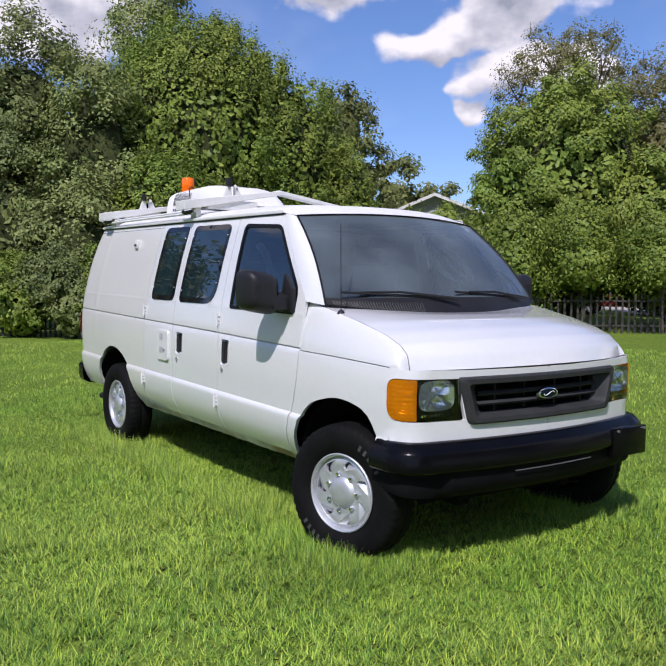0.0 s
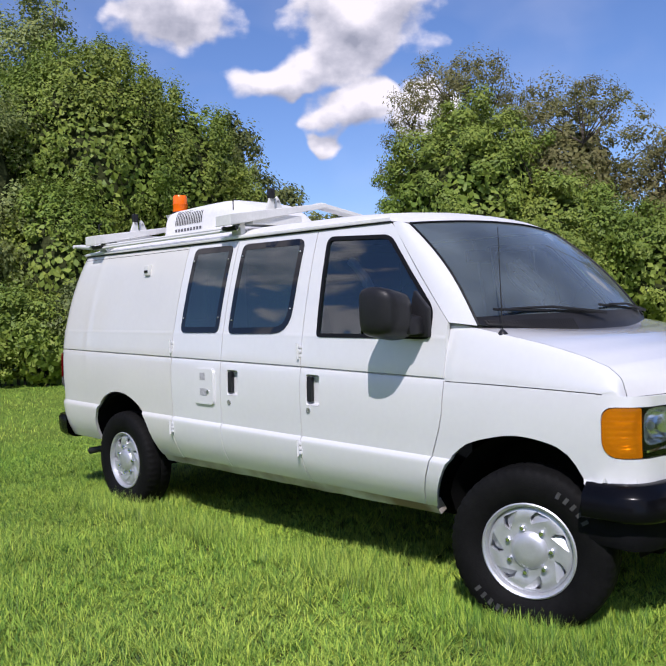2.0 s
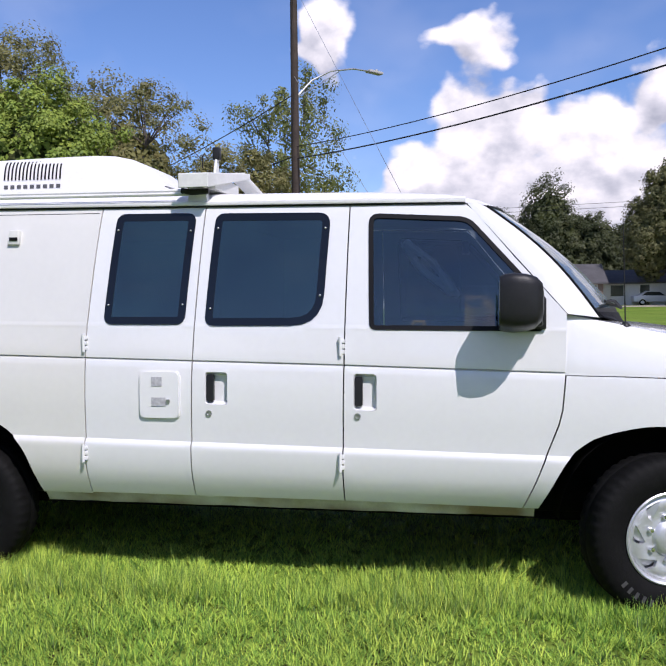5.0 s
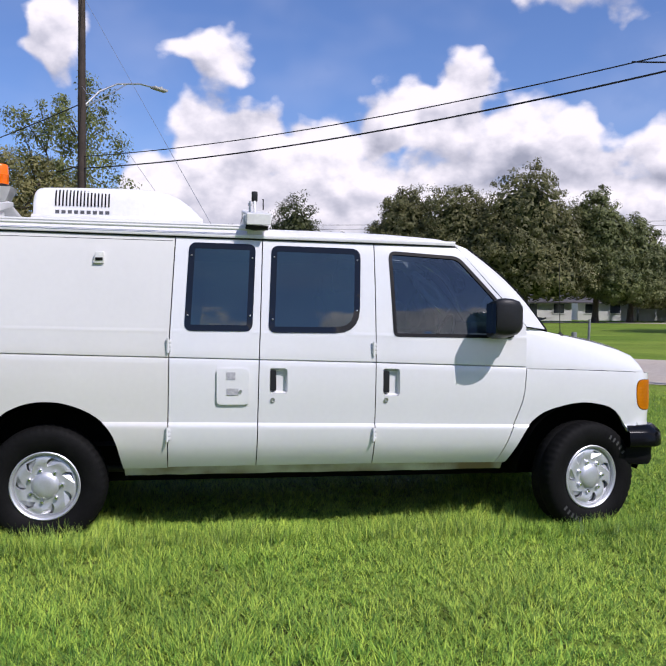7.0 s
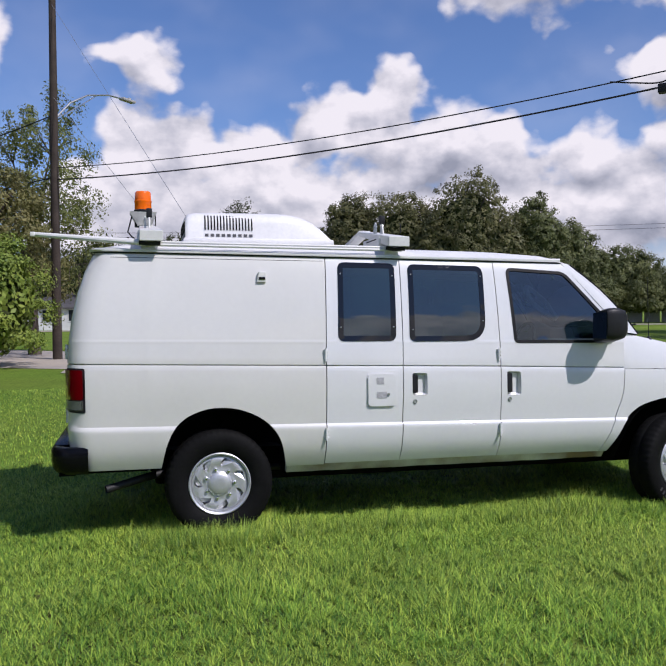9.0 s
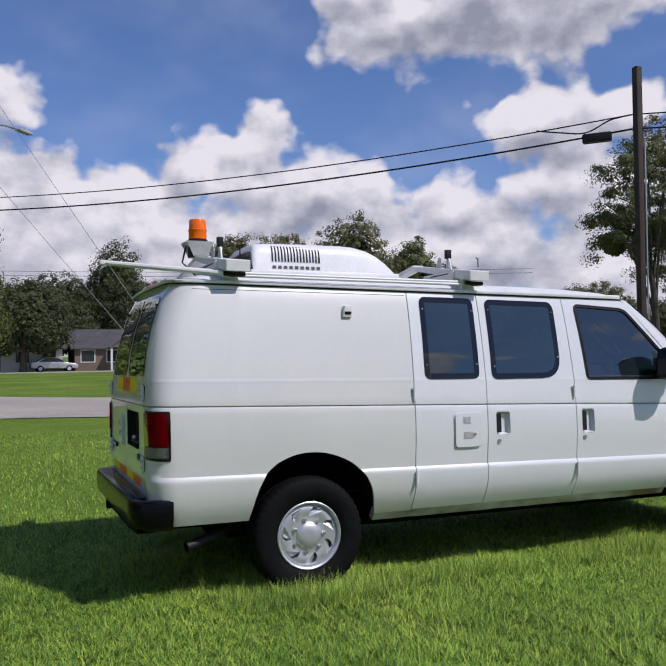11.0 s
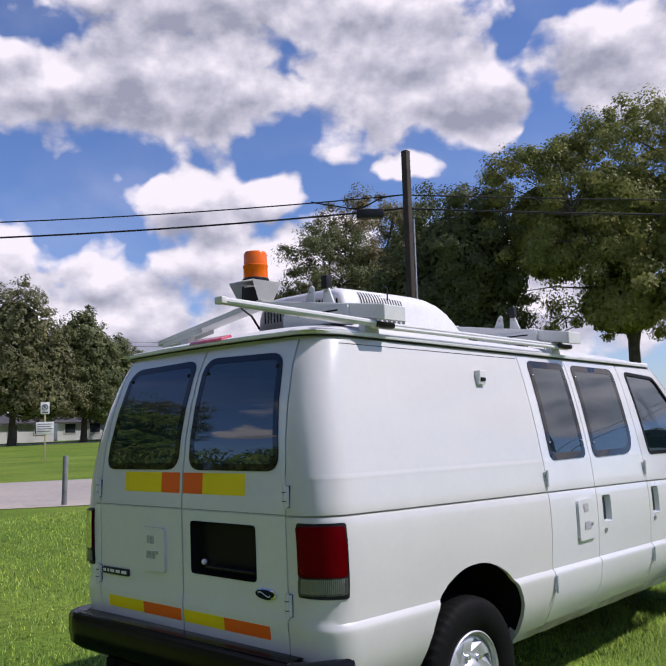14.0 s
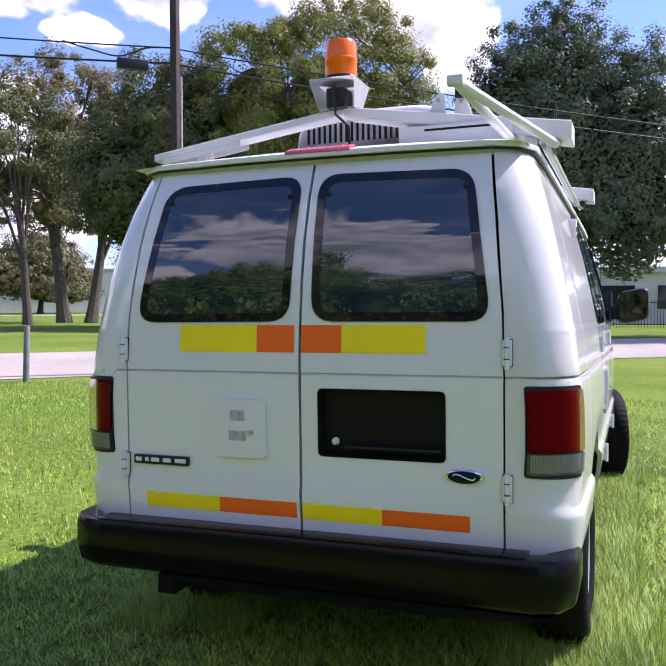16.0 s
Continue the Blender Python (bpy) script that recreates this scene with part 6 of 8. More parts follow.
def build_rack():
    rack = bmesh.new()
    tube(rack, [(-0.52, -0.785, 1.992), (1.34, -0.785, 1.978)], 0.010, 8)
    tube(rack, [(-0.52, -0.760, 2.012), (1.34, -0.760, 1.998)], 0.010, 8)
    top = part("roof_rack", rack, RACK, VAN, "grey-white steel ladder rack")
    for x, zz in ((-0.46, 0.0), (1.275, -0.012)):
        # low at the left end, up to a bend near the middle, then a heavier box channel to the right
        for nm, a, b, w, h, lab in (("rack_arm", (x, 0.87, 2.070), (x, -0.02, 2.200), (0.048, 0.048), (0.015, 0.015), "sloping rack arm"), ("rack_channel", (x + 0.02, -0.865, 2.046), (x + 0.01, 0.0, 2.192), (0.078, 0.066), (0.036, 0.017), "long tapered box channel")):
            g = bmesh.new()
            a, b = Vector(a) + Vector((0, 0, zz)), Vector(b) + Vector((0, 0, zz))
            loft(g, [[p + Vector((dx, 0, dz)) for dx, dz in ((-w[i], -h[i]), (w[i], -h[i]), (w[i], h[i]), (-w[i], h[i]), (-w[i], -h[i]))] for i, p in enumerate((a, b))])
            bmesh.ops.remove_doubles(g, verts=g.verts[:], dist=1e-5)
            bmesh.ops.holes_fill(g, edges=[e for e in g.edges if e.is_boundary], sides=0)
            bmesh.ops.recalc_face_normals(g, faces=g.faces[:])
            bmesh.ops.bevel(g, geom=g.edges[:], offset=0.004, segments=1, affect="EDGES")
            part(nm, g, RACK, top, lab, 25)
        for side in (-0.042, 0.042):
            g = bmesh.new()
            loft(g, [[Vector((x + side + dx, y, z + zz + dz)) for dx, dz in ((-0.003, -0.036), (0.003, -0.036), (0.003, 0), (-0.003, 0), (-0.003, -0.036))] for y, z in ((0.82, 2.076), (0.46, 2.129))])
            bmesh.ops.recalc_face_normals(g, faces=g.faces[:])
            part("arm_flange", g, RACK, top)
        g = bmesh.new()
        box(g, (x - 0.072, -0.66, 2.030 + zz), (x + 0.07, -0.229, 2.104 + zz), 0.004)
        slide = part("rack_slide", g, RACK, top)
        g = bmesh.new()
        box(g, (x - 0.0735, -0.60, 2.082 + zz), (x - 0.0705, -0.33, 2.090 + zz), 0.0)
        part("slide_slot", g, TRIM, slide)
        for y, lean, dx in ((-0.47, 0.018, 0.014), (-0.35, -0.030, -0.014)):
            g = bmesh.new()
            prism(g, [(y - 0.050, 2.095 + zz), (y + 0.050, 2.095 + zz), (y + lean + 0.016, 2.225 + zz), (y + lean, 2.240 + zz), (y + lean - 0.016, 2.225 + zz)], "x", x + dx - 0.006, x + dx + 0.006, 0.003)
            ear = part("ladder_stop", g, RACK, top, "upright triangular ladder stop")
            g = bmesh.new()
            box(g, (x + dx - 0.030, y - 0.055, 2.088 + zz), (x + dx + 0.030, y + 0.055, 2.098 + zz), 0.003)
            part("stop_flange", g, RACK, ear)
            g = bmesh.new()
            tube(g, [(x + dx - 0.012, y + lean * 0.8, 2.205 + zz), (x + dx + 0.012, y + lean * 0.8, 2.205 + zz)], 0.009)
            part("stop_bolt", g, STEEL, ear)
            if y == -0.47:
                g = bmesh.new()
                box(g, (x + dx - 0.020, y + lean - 0.020, 2.215 + zz), (x + dx + 0.020, y + lean + 0.020, 2.282 + zz), 0.005)
                part("stop_cap", g, BLACK_PLASTIC, ear, "black rubber cap")
        for y0, y1 in ((-0.745, -0.70), (0.66, 0.62)):
            g = bmesh.new()
            sgn = 1 if y0 > 0 else -1
            prism(g, [(x - 0.055, 1.945 + zz), (x + 0.055, 1.945 + zz), (x + 0.035, (2.105 if y0 > 0 else 2.055) + zz), (x - 0.035, (2.105 if y0 > 0 else 2.055) + zz)], "y", min(y0, y1), max(y0, y1), 0.005)
            part("gutter_foot", g, RACK, top, "bracket clamped to the gutter")
        g = bmesh.new()
        tube(g, [(x - 0.06, -0.80, 2.005 + zz), (x - 0.005, -0.81, 1.995 + zz), (x + 0.08, -0.80, 2.0 + zz)], 0.015, 8)
        part("pivot_sleeve", g, BLACK_PLASTIC, top, "black pivot sleeve")
        g = bmesh.new()
        tube(g, [(x + 0.05, -0.80, 2.115 + zz), (x + 0.05, -0.80, 2.175 + zz), (x + 0.05, -0.775, 2.185 + zz)], 0.004, 6)
        part("hook", g, BLACK_METAL, top)
    # the two rods that meet behind the tail
    end = Vector((-1.215, -0.591, 2.068))
    for a in (Vector((-0.52, -0.81, 2.000)), Vector((-0.50, -0.655, 2.025))):
        g = bmesh.new()
        tube(g, [a, end], 0.0165, 10)
        part("rack_rod", g, RACK, top, "round steel rod")
    g = bmesh.new()
    box(g, (-1.235, -0.615, 2.053), (-1.205, -0.567, 2.083), 0.005)
    part("rod_clamp", g, RACK, top)
    # bracket and beacon
    g = bmesh.new()
    b0 = [(-0.530, -0.050, 2.205), (-0.430, -0.050, 2.205), (-0.430, 0.100, 2.205), (-0.530, 0.100, 2.205)]
    b1 = [(-0.585, -0.068, 2.309), (-0.385, -0.068, 2.309), (-0.385, 0.118, 2.309), (-0.585, 0.118, 2.309)]
    v0, v1 = [g.verts.new(p) for p in b0], [g.verts.new(p) for p in b1]
    for i in (0, 1, 2):
        g.faces.new((v0[i], v0[(i + 1) % 4], v1[(i + 1) % 4], v1[i]))
    g.faces.new(v1)
    g.faces.new(v0[::-1])
    bmesh.ops.solidify(g, geom=g.faces[:], thickness=0.004)
    bmesh.ops.recalc_face_normals(g, faces=g.faces[:])
    stand = part("beacon_stand", g, RACK, VAN, "flared white sheet-metal stand", 0)
    g = bmesh.new()
    box(g, (-0.55, -0.02, 2.20), (-0.45, 0.06, 2.28), 0.008)
    part("wiring_box", g, BLACK_PLASTIC, stand)
    g = bmesh.new()
    tube(g, [(-0.57, 0.02, 2.28), (-0.60, 0.00, 2.16), (-0.57, -0.04, 2.12), (-0.50, -0.02, 2.06)], 0.006, 6)
    part("cable", g, BLACK_METAL, stand, "black cable")
    g = bmesh.new()
    lathe(g, [(2.310, 0.0), (2.310, 0.070), (2.327, 0.070), (2.334, 0.062), (2.337, 0.0)], "z", (-0.485, 0.018, 0), 32)
    beacon = part("beacon", g, BLACK_PLASTIC, VAN, "amber warning beacon on a black base")
    g = bmesh.new()
    lathe(g, [(2.332, 0.0), (2.332, 0.064), (2.387, 0.063), (2.392, 0.066), (2.400, 0.066), (2.404, 0.062), (2.462, 0.060), (2.472, 0.054), (2.476, 0.0)], "z", (-0.485, 0.018, 0), 40)
    part("beacon_lens", g, ORANGE, beacon, "orange plastic dome")


def build_ac():
    """The roof air unit: a rounded shell that slopes to the front, with slots on the sides and the back."""
    xs = [-0.185, -0.178, -0.160, -0.12, -0.05, 0.05, 0.2, 0.35, 0.5, 0.60, 0.70, 0.78, 0.85, 0.90, 0.925]
    tops = [2.235, 2.262, 2.280, 2.288, 2.291, 2.293, 2.296, 2.298, 2.298, 2.292, 2.270, 2.235, 2.185, 2.135, 2.105]
    wide = [0.338, 0.341, 0.342, 0.339, 0.335, 0.335, 0.335, 0.335, 0.334, 0.333, 0.330, 0.325, 0.318, 0.31, 0.300]
    rows = []
    for x, zt, w in zip(xs, tops, wide):
        row = []
        for t in np.linspace(0, math.pi, 21):
            c, s = math.cos(t), math.sin(t)
            row.append(Vector((x, math.copysign(abs(c) ** 0.28, c) * w * (1 - 0.10 * s ** 0.5), 2.085 + (zt - 2.085) * s ** 0.30)))
        rows.append(row)
    bm = bmesh.new()
    loft(bm, rows)
    bmesh.ops.holes_fill(bm, edges=[e for e in bm.edges if e.is_boundary], sides=0)
    bmesh.ops.recalc_face_normals(bm, faces=bm.faces[:])
    ac = part("roof_air_unit", bm, ROOF_PAINT, VAN, "white plastic roof air conditioner", 45)
    bm = bmesh.new()
    box(bm, (-0.20, -0.345, 2.045), (0.94, 0.345, 2.092), 0.012)
    part("air_unit_base", bm, ROOF_PAINT, ac)
    def shell(z, zt, w):
        q = min(1.0, (z - 2.085) / (zt - 2.085)) ** (1 / 0.30)
        c = math.sqrt(max(0.0, 1 - q * q))
        return c ** 0.28 * w * (1 - 0.10 * q ** 0.5)
    for sg in (-1, 1):
        for k in range(16):
            x = -0.045 + k * 0.0232
            g = bmesh.new()
            loft(g, [[Vector((xx, sg * (shell(z, 2.293, 0.335) + 0.002), z)) for xx in (x, x + 0.0105)] for z in np.linspace(2.150, 2.262, 6)])
            part("vent_slot", g, TRIM, ac)
        for k in range(9):
            x = -0.042 + k * 0.041
            g = bmesh.new()
            loft(g, [[Vector((xx, sg * (shell(z, 2.293, 0.335) + 0.002), z)) for xx in (x, x + 0.026)] for z in (2.100, 2.122)])
            part("low_vent", g, GREY_PLASTIC, ac)
    for k in range(23):
        y = -0.284 + k * 0.0253
        g = bmesh.new()
        box(g, (-0.1875, y, 2.142), (-0.1855, y + 0.0115, 2.216 + 0.010 * (1 - (y / 0.29) ** 2)), 0)
        part("vent_slot", g, TRIM, ac)


def build_side_bracket():
    p = skin(0.300, 1.775)
    bm = bmesh.new()
    prism(bm, [(0.27, 1.738), (0.335, 1.738), (0.335, 1.812), (0.285, 1.812)], "y", p.y - 0.028, p.y + 0.012, 0.004)
    br = part("side_bracket", bm, RACK, VAN, "small grey metal bracket")
    bm = bmesh.new()
    box(bm, (0.285, p.y - 0.033, 1.757), (0.33, p.y - 0.02, 1.775), 0.002)
    part("bracket_slot", bm, TRIM, br)


build_body()
build_front()
build_roof()
build_under()
build_mirrors()
build_rear_bumper()
wheel(3.505, -0.862, 0.366, 15.0, -1, "front")
wheel(3.505, 0.862, 0.366, 15.0, 1, "front")
wheel(0.0, -0.800, 0.366, 0, -1, "rear")
wheel(0.0, 0.800, 0.366, 0, 1, "rear")
build_ac()
build_rack()
build_side_bracket()

# ---- trees ----
RNG = np.random.default_rng(7)


def quads_mesh(name, verts, faces, mat, extra=None):
    """A mesh from arrays of corners and of faces (rows of 3 or 4), without a bmesh."""
    me = bpy.data.meshes.new(name)
    n, k = faces.shape
    me.vertices.add(len(verts))
    me.vertices.foreach_set("co", np.ascontiguousarray(verts, np.float32).ravel())
    me.loops.add(n * k)
    me.loops.foreach_set("vertex_index", np.ascontiguousarray(faces, np.int32).ravel())
    me.polygons.add(n)
    me.polygons.foreach_set("loop_start", np.arange(0, n * k, k, dtype=np.int32))
    me.polygons.foreach_set("loop_total", np.full(n, k, np.int32))
    me.update(calc_edges=True)
    me.materials.append(mat)
    return me


def unit(a):
    return a / np.maximum(np.linalg.norm(a, axis=1, keepdims=True), 1e-9)


def leaf_corners(pos, normal, size, ratio=0.55):
    """Four corners of a pointed, slightly folded leaf at each place."""
    n = len(pos)
    a = unit(np.cross(normal, RNG.normal(size=(n, 3))))
    b = np.cross(normal, a)
    s = size[:, None]
    fold = normal * s * 0.12
    return np.stack([pos - a * s * 0.5, pos + b * s * ratio * 0.5 - fold, pos + a * s * 0.5, pos - b * s * ratio * 0.5 - fold], 1).reshape(-1, 3)


def lumps(d, k, seed):
    """A soft uneven field over directions, about -1 to 1."""
    r = np.random.default_rng(seed)
    out = np.zeros(len(d))
    for n in range(7):
        out += np.sin(d @ (r.normal(size=3) * k * (1 + 0.25 * n)) + r.uniform(0, 6.3))
    return out / 3.2


def crown_mesh(name, lobes, leaves, size, mat, clump=0.45, clumps=90, core=0.8, droop=0.0, ragged=0.16, bumps=0.0, hang=0.75, far=False):
    """Leaves in clumps over the lobes (x, y, z, rx, ry, rz), with a broken outline and, for a dense tree, an inner mass."""
    vol = np.array([l[3] * l[4] + l[3] * l[5] + l[4] * l[5] for l in lobes])
    pick = RNG.choice(len(lobes), clumps, p=vol / vol.sum())
    lob = np.array(lobes, float)[pick]
    d = unit(RNG.normal(size=(clumps, 3)))
    d[:, 2] = np.where(d[:, 2] < -0.55, -d[:, 2], d[:, 2])
    rad = 1 + np.clip(RNG.normal(0, ragged, clumps), -2.2 * ragged, 1.5 * ragged)
    if bumps:
        rad += bumps * lumps(d + pick[:, None], 4.2, len(lobes) + clumps)
    cen = lob[:, :3] + d * lob[:, 3:] * rad[:, None]
    cen[:, 2] = np.maximum(cen[:, 2], 0.25)
    idx = RNG.integers(0, clumps, leaves)
    cs = clump * RNG.uniform(0.55, 1.45, clumps)
    off = unit(RNG.normal(size=(leaves, 3))) * (RNG.uniform(0.1, 1, leaves) ** 0.6)[:, None] * cs[idx][:, None]
    off[:, 2] *= hang
    off[:, 2] -= droop * RNG.uniform(0, 1, leaves) ** 2
    pos = cen[idx] + off
    pos[:, 2] = np.maximum(pos[:, 2], 0.05)
    nor = unit(d[idx] * 0.8 + unit(off) * 1.0 + RNG.normal(0, 0.42, (leaves, 3)) + np.array([0, 0, 0.35]))
    sz = size * RNG.uniform(0.6, 1.35, leaves)
    k = 3 if far else 4
    def corners(p, n, z, ratio=0.55):
        v = leaf_corners(p, n, z, 1.0 if far else ratio).reshape(-1, 4, 3)
        return v[:, :k].reshape(-1, 3)
    verts = corners(pos, nor, sz)
    if core:
        inner = int(leaves * 0.3)
        lob = np.array(lobes, float)[RNG.choice(len(lobes), inner, p=vol / vol.sum())]
        d = unit(RNG.normal(size=(inner, 3)))
        pos = lob[:, :3] + d * lob[:, 3:] * (core * RNG.uniform(0.82, 1.06, inner))[:, None]
        pos[:, 2] = np.maximum(pos[:, 2], 0.1)
        more = corners(pos, unit(d + RNG.normal(0, 0.35, (inner, 3))), size * RNG.uniform(1.6, 2.6, inner), 0.65)
        verts = np.concatenate([verts, more])
    faces = np.arange(len(verts)).reshape(-1, k)
    return quads_mesh(name, verts, faces, mat), cen


def tree(name, x, y, lobes, leaves, size, mat, label, category="tree", trunk=0.18, clump=0.45, clumps=90, core=0.8, droop=0.0, limbs=9, ragged=0.16, group="", lean=(0, 0), dead=0, bumps=0.0, hang=0.75, far=False, hull=0.0, low_hull=False):
    """A trunk with limbs that reach into the crown's clumps, and the crown."""
    ob = root(name, pose(x, y, 0), label, category, group)
    rel = [(a - x, b - y, *r) for a, b, *r in lobes]
    me, cen = crown_mesh("crown", rel, leaves, size, mat, clump, clumps, core, droop, ragged, bumps, hang, far)
    crown = new("crown", me)
    crown.parent = ob
    top = max(l[2] for l in rel)
    bm = bmesh.new()
    head = Vector((lean[0] + sum(l[0] for l in rel) / len(rel), lean[1] + sum(l[1] for l in rel) / len(rel), top))
    pts = [Vector((0, 0, 0)).lerp(head, t) + Vector((noise.noise((x, t * 3, 1)), noise.noise((y, t * 3, 2)), 0)) * trunk * 1.5 * t for t in (0, 0.08, 0.25, 0.5, 0.75, 1)]
    tube(bm, pts, [trunk * k for k in (1.45, 1.08, 0.92, 0.75, 0.5, 0.2)], 10)
    high = [Vector(c) for c in cen if c[2] > 0.42 * top]
    order = sorted(range(len(high)), key=lambda i: noise.noise((i * 3.7, x, y)))[:limbs]
    boughs = []
    for n, i in enumerate(order):
        e = high[i]
        if n < 7:
            t = 0.32 + 0.42 * ((n * 0.618) % 1)
            s = Vector((0, 0, 0)).lerp(head, t)
            bend = s.lerp(e, 0.5) + Vector((0, 0, 0.16 * (e - s).length))
            way = [s, s.lerp(bend, 0.5) + Vector((0, 0, 0.03 * (e - s).length)), bend, bend.lerp(e, 0.5), e]
            tube(bm, way, [trunk * k * (1 - 0.35 * t) for k in (0.55, 0.42, 0.30, 0.18, 0.05)], 6)
            boughs += way[1:4]
        else:
            s = min(boughs, key=lambda b: (b - e).length + 0.6 * max(0, b.z - e.z))
            m = s.lerp(e, 0.5) + Vector((noise.noise((i, 1, x)), noise.noise((i, 2, x)), 0.4)) * 0.12 * (e - s).length
            tube(bm, [s, m, e], [trunk * 0.17, trunk * 0.10, trunk * 0.03], 5)
        for q in range(dead):
            w = e + Vector((noise.noise((i, q, 1)), noise.noise((i, q, 2)), 0.5 + noise.noise((i, q, 3)))) * 0.9
            tube(bm, [e, e.lerp(w, 0.5), w], [trunk * 0.06, trunk * 0.04, trunk * 0.02], 4)
    part("trunk", bm, BARK, ob)
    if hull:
        # a dark hull inside the leaves: the crown's inner shade put into colour
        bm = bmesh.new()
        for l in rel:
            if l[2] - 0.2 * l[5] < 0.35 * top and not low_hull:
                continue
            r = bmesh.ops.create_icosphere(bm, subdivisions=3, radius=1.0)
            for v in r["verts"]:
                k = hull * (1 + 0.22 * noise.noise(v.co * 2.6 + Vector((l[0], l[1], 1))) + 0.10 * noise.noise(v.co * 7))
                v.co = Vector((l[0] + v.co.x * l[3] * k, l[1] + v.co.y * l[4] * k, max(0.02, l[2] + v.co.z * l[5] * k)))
        part("crown_core", bm, CROWN_SHADE, ob)
    return ob


def build_trees():
    D = "dense dark green tree at the edge of the lawn"
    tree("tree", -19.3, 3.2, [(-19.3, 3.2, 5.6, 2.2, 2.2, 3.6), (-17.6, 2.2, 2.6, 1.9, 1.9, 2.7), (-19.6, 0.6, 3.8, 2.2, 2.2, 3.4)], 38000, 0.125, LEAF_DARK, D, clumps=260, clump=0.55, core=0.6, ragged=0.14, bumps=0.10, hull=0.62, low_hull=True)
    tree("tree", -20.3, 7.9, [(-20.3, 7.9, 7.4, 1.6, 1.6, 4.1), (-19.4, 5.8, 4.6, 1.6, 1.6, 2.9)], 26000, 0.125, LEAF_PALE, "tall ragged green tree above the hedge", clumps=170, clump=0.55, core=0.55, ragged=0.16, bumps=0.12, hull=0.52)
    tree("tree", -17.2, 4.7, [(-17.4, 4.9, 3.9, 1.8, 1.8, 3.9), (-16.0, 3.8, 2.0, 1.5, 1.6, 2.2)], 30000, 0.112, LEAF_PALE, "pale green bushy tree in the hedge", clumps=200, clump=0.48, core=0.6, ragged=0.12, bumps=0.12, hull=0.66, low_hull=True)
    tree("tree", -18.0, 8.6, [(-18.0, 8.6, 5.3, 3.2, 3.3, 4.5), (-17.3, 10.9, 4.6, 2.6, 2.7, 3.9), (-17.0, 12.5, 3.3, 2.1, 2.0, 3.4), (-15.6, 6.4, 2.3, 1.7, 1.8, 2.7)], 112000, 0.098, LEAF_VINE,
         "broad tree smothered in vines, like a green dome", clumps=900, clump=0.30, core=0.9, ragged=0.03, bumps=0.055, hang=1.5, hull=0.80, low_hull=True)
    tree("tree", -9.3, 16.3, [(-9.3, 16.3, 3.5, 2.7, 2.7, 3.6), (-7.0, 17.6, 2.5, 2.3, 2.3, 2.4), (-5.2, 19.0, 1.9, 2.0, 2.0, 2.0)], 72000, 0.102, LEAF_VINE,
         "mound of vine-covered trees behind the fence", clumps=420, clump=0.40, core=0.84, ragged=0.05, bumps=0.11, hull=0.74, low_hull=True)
    tree("tree", -12.2, 20.0, [(-12.2, 20.0, 6.6, 2.3, 2.3, 3.1)], 19000, 0.10, LEAF_OLIVE, "half-bare tree with thin olive leaves", clumps=220, clump=0.42, core=0.5, limbs=40, ragged=0.16, dead=1)
    tree("tree", -8.8, 21.2, [(-8.8, 21.2, 5.2, 2.7, 2.7, 3.2)], 21000, 0.10, LEAF_OLIVE, "half-bare tree with thin olive leaves", clumps=240, clump=0.42, core=0.6, limbs=40, ragged=0.13, dead=1)
    tree("tree", -5.9, 23.2, [(-5.9, 23.2, 3.6, 2.5, 2.5, 2.7)], 13000, 0.13, LEAF_OLIVE, "half-bare tree with thin olive leaves", clumps=150, clump=0.5, core=0.5, limbs=30, ragged=0.18, dead=1)
    tree("tree", -4.4, 26.6, [(-4.4, 26.6, 6.6, 2.2, 2.2, 3.1), (-3.4, 27.0, 4.0, 1.9, 1.9, 2.2), (-5.6, 26.2, 4.4, 1.7, 1.7, 2.4)], 23000, 0.12, LEAF_WISP, "thin willow-like tree beside the pole",
         clumps=170, clump=0.42, core=0, droop=0.9, limbs=45, ragged=0.22)
    tree("tree", -25.8, 20.0, [(-25.8, 20.0, 8.6, 1.5, 1.5, 2.0), (-25.5, 20.6, 6.0, 1.9, 1.9, 2.2)], 5000, 0.22, LEAF_WISP, "pale tree far behind the hedge", clumps=60, clump=0.6, core=0.5)
    tree("tree", -28.6, 25.5, [(-28.6, 25.5, 5.4, 2.2, 2.2, 2.2), (-27.0, 27.0, 4.0, 2.2, 2.2, 2.2)], 5000, 0.25, LEAF_WISP, "pale tree far behind the hedge", clumps=60, clump=0.6, core=0.5)
    far = "dark live oak in front of far houses"
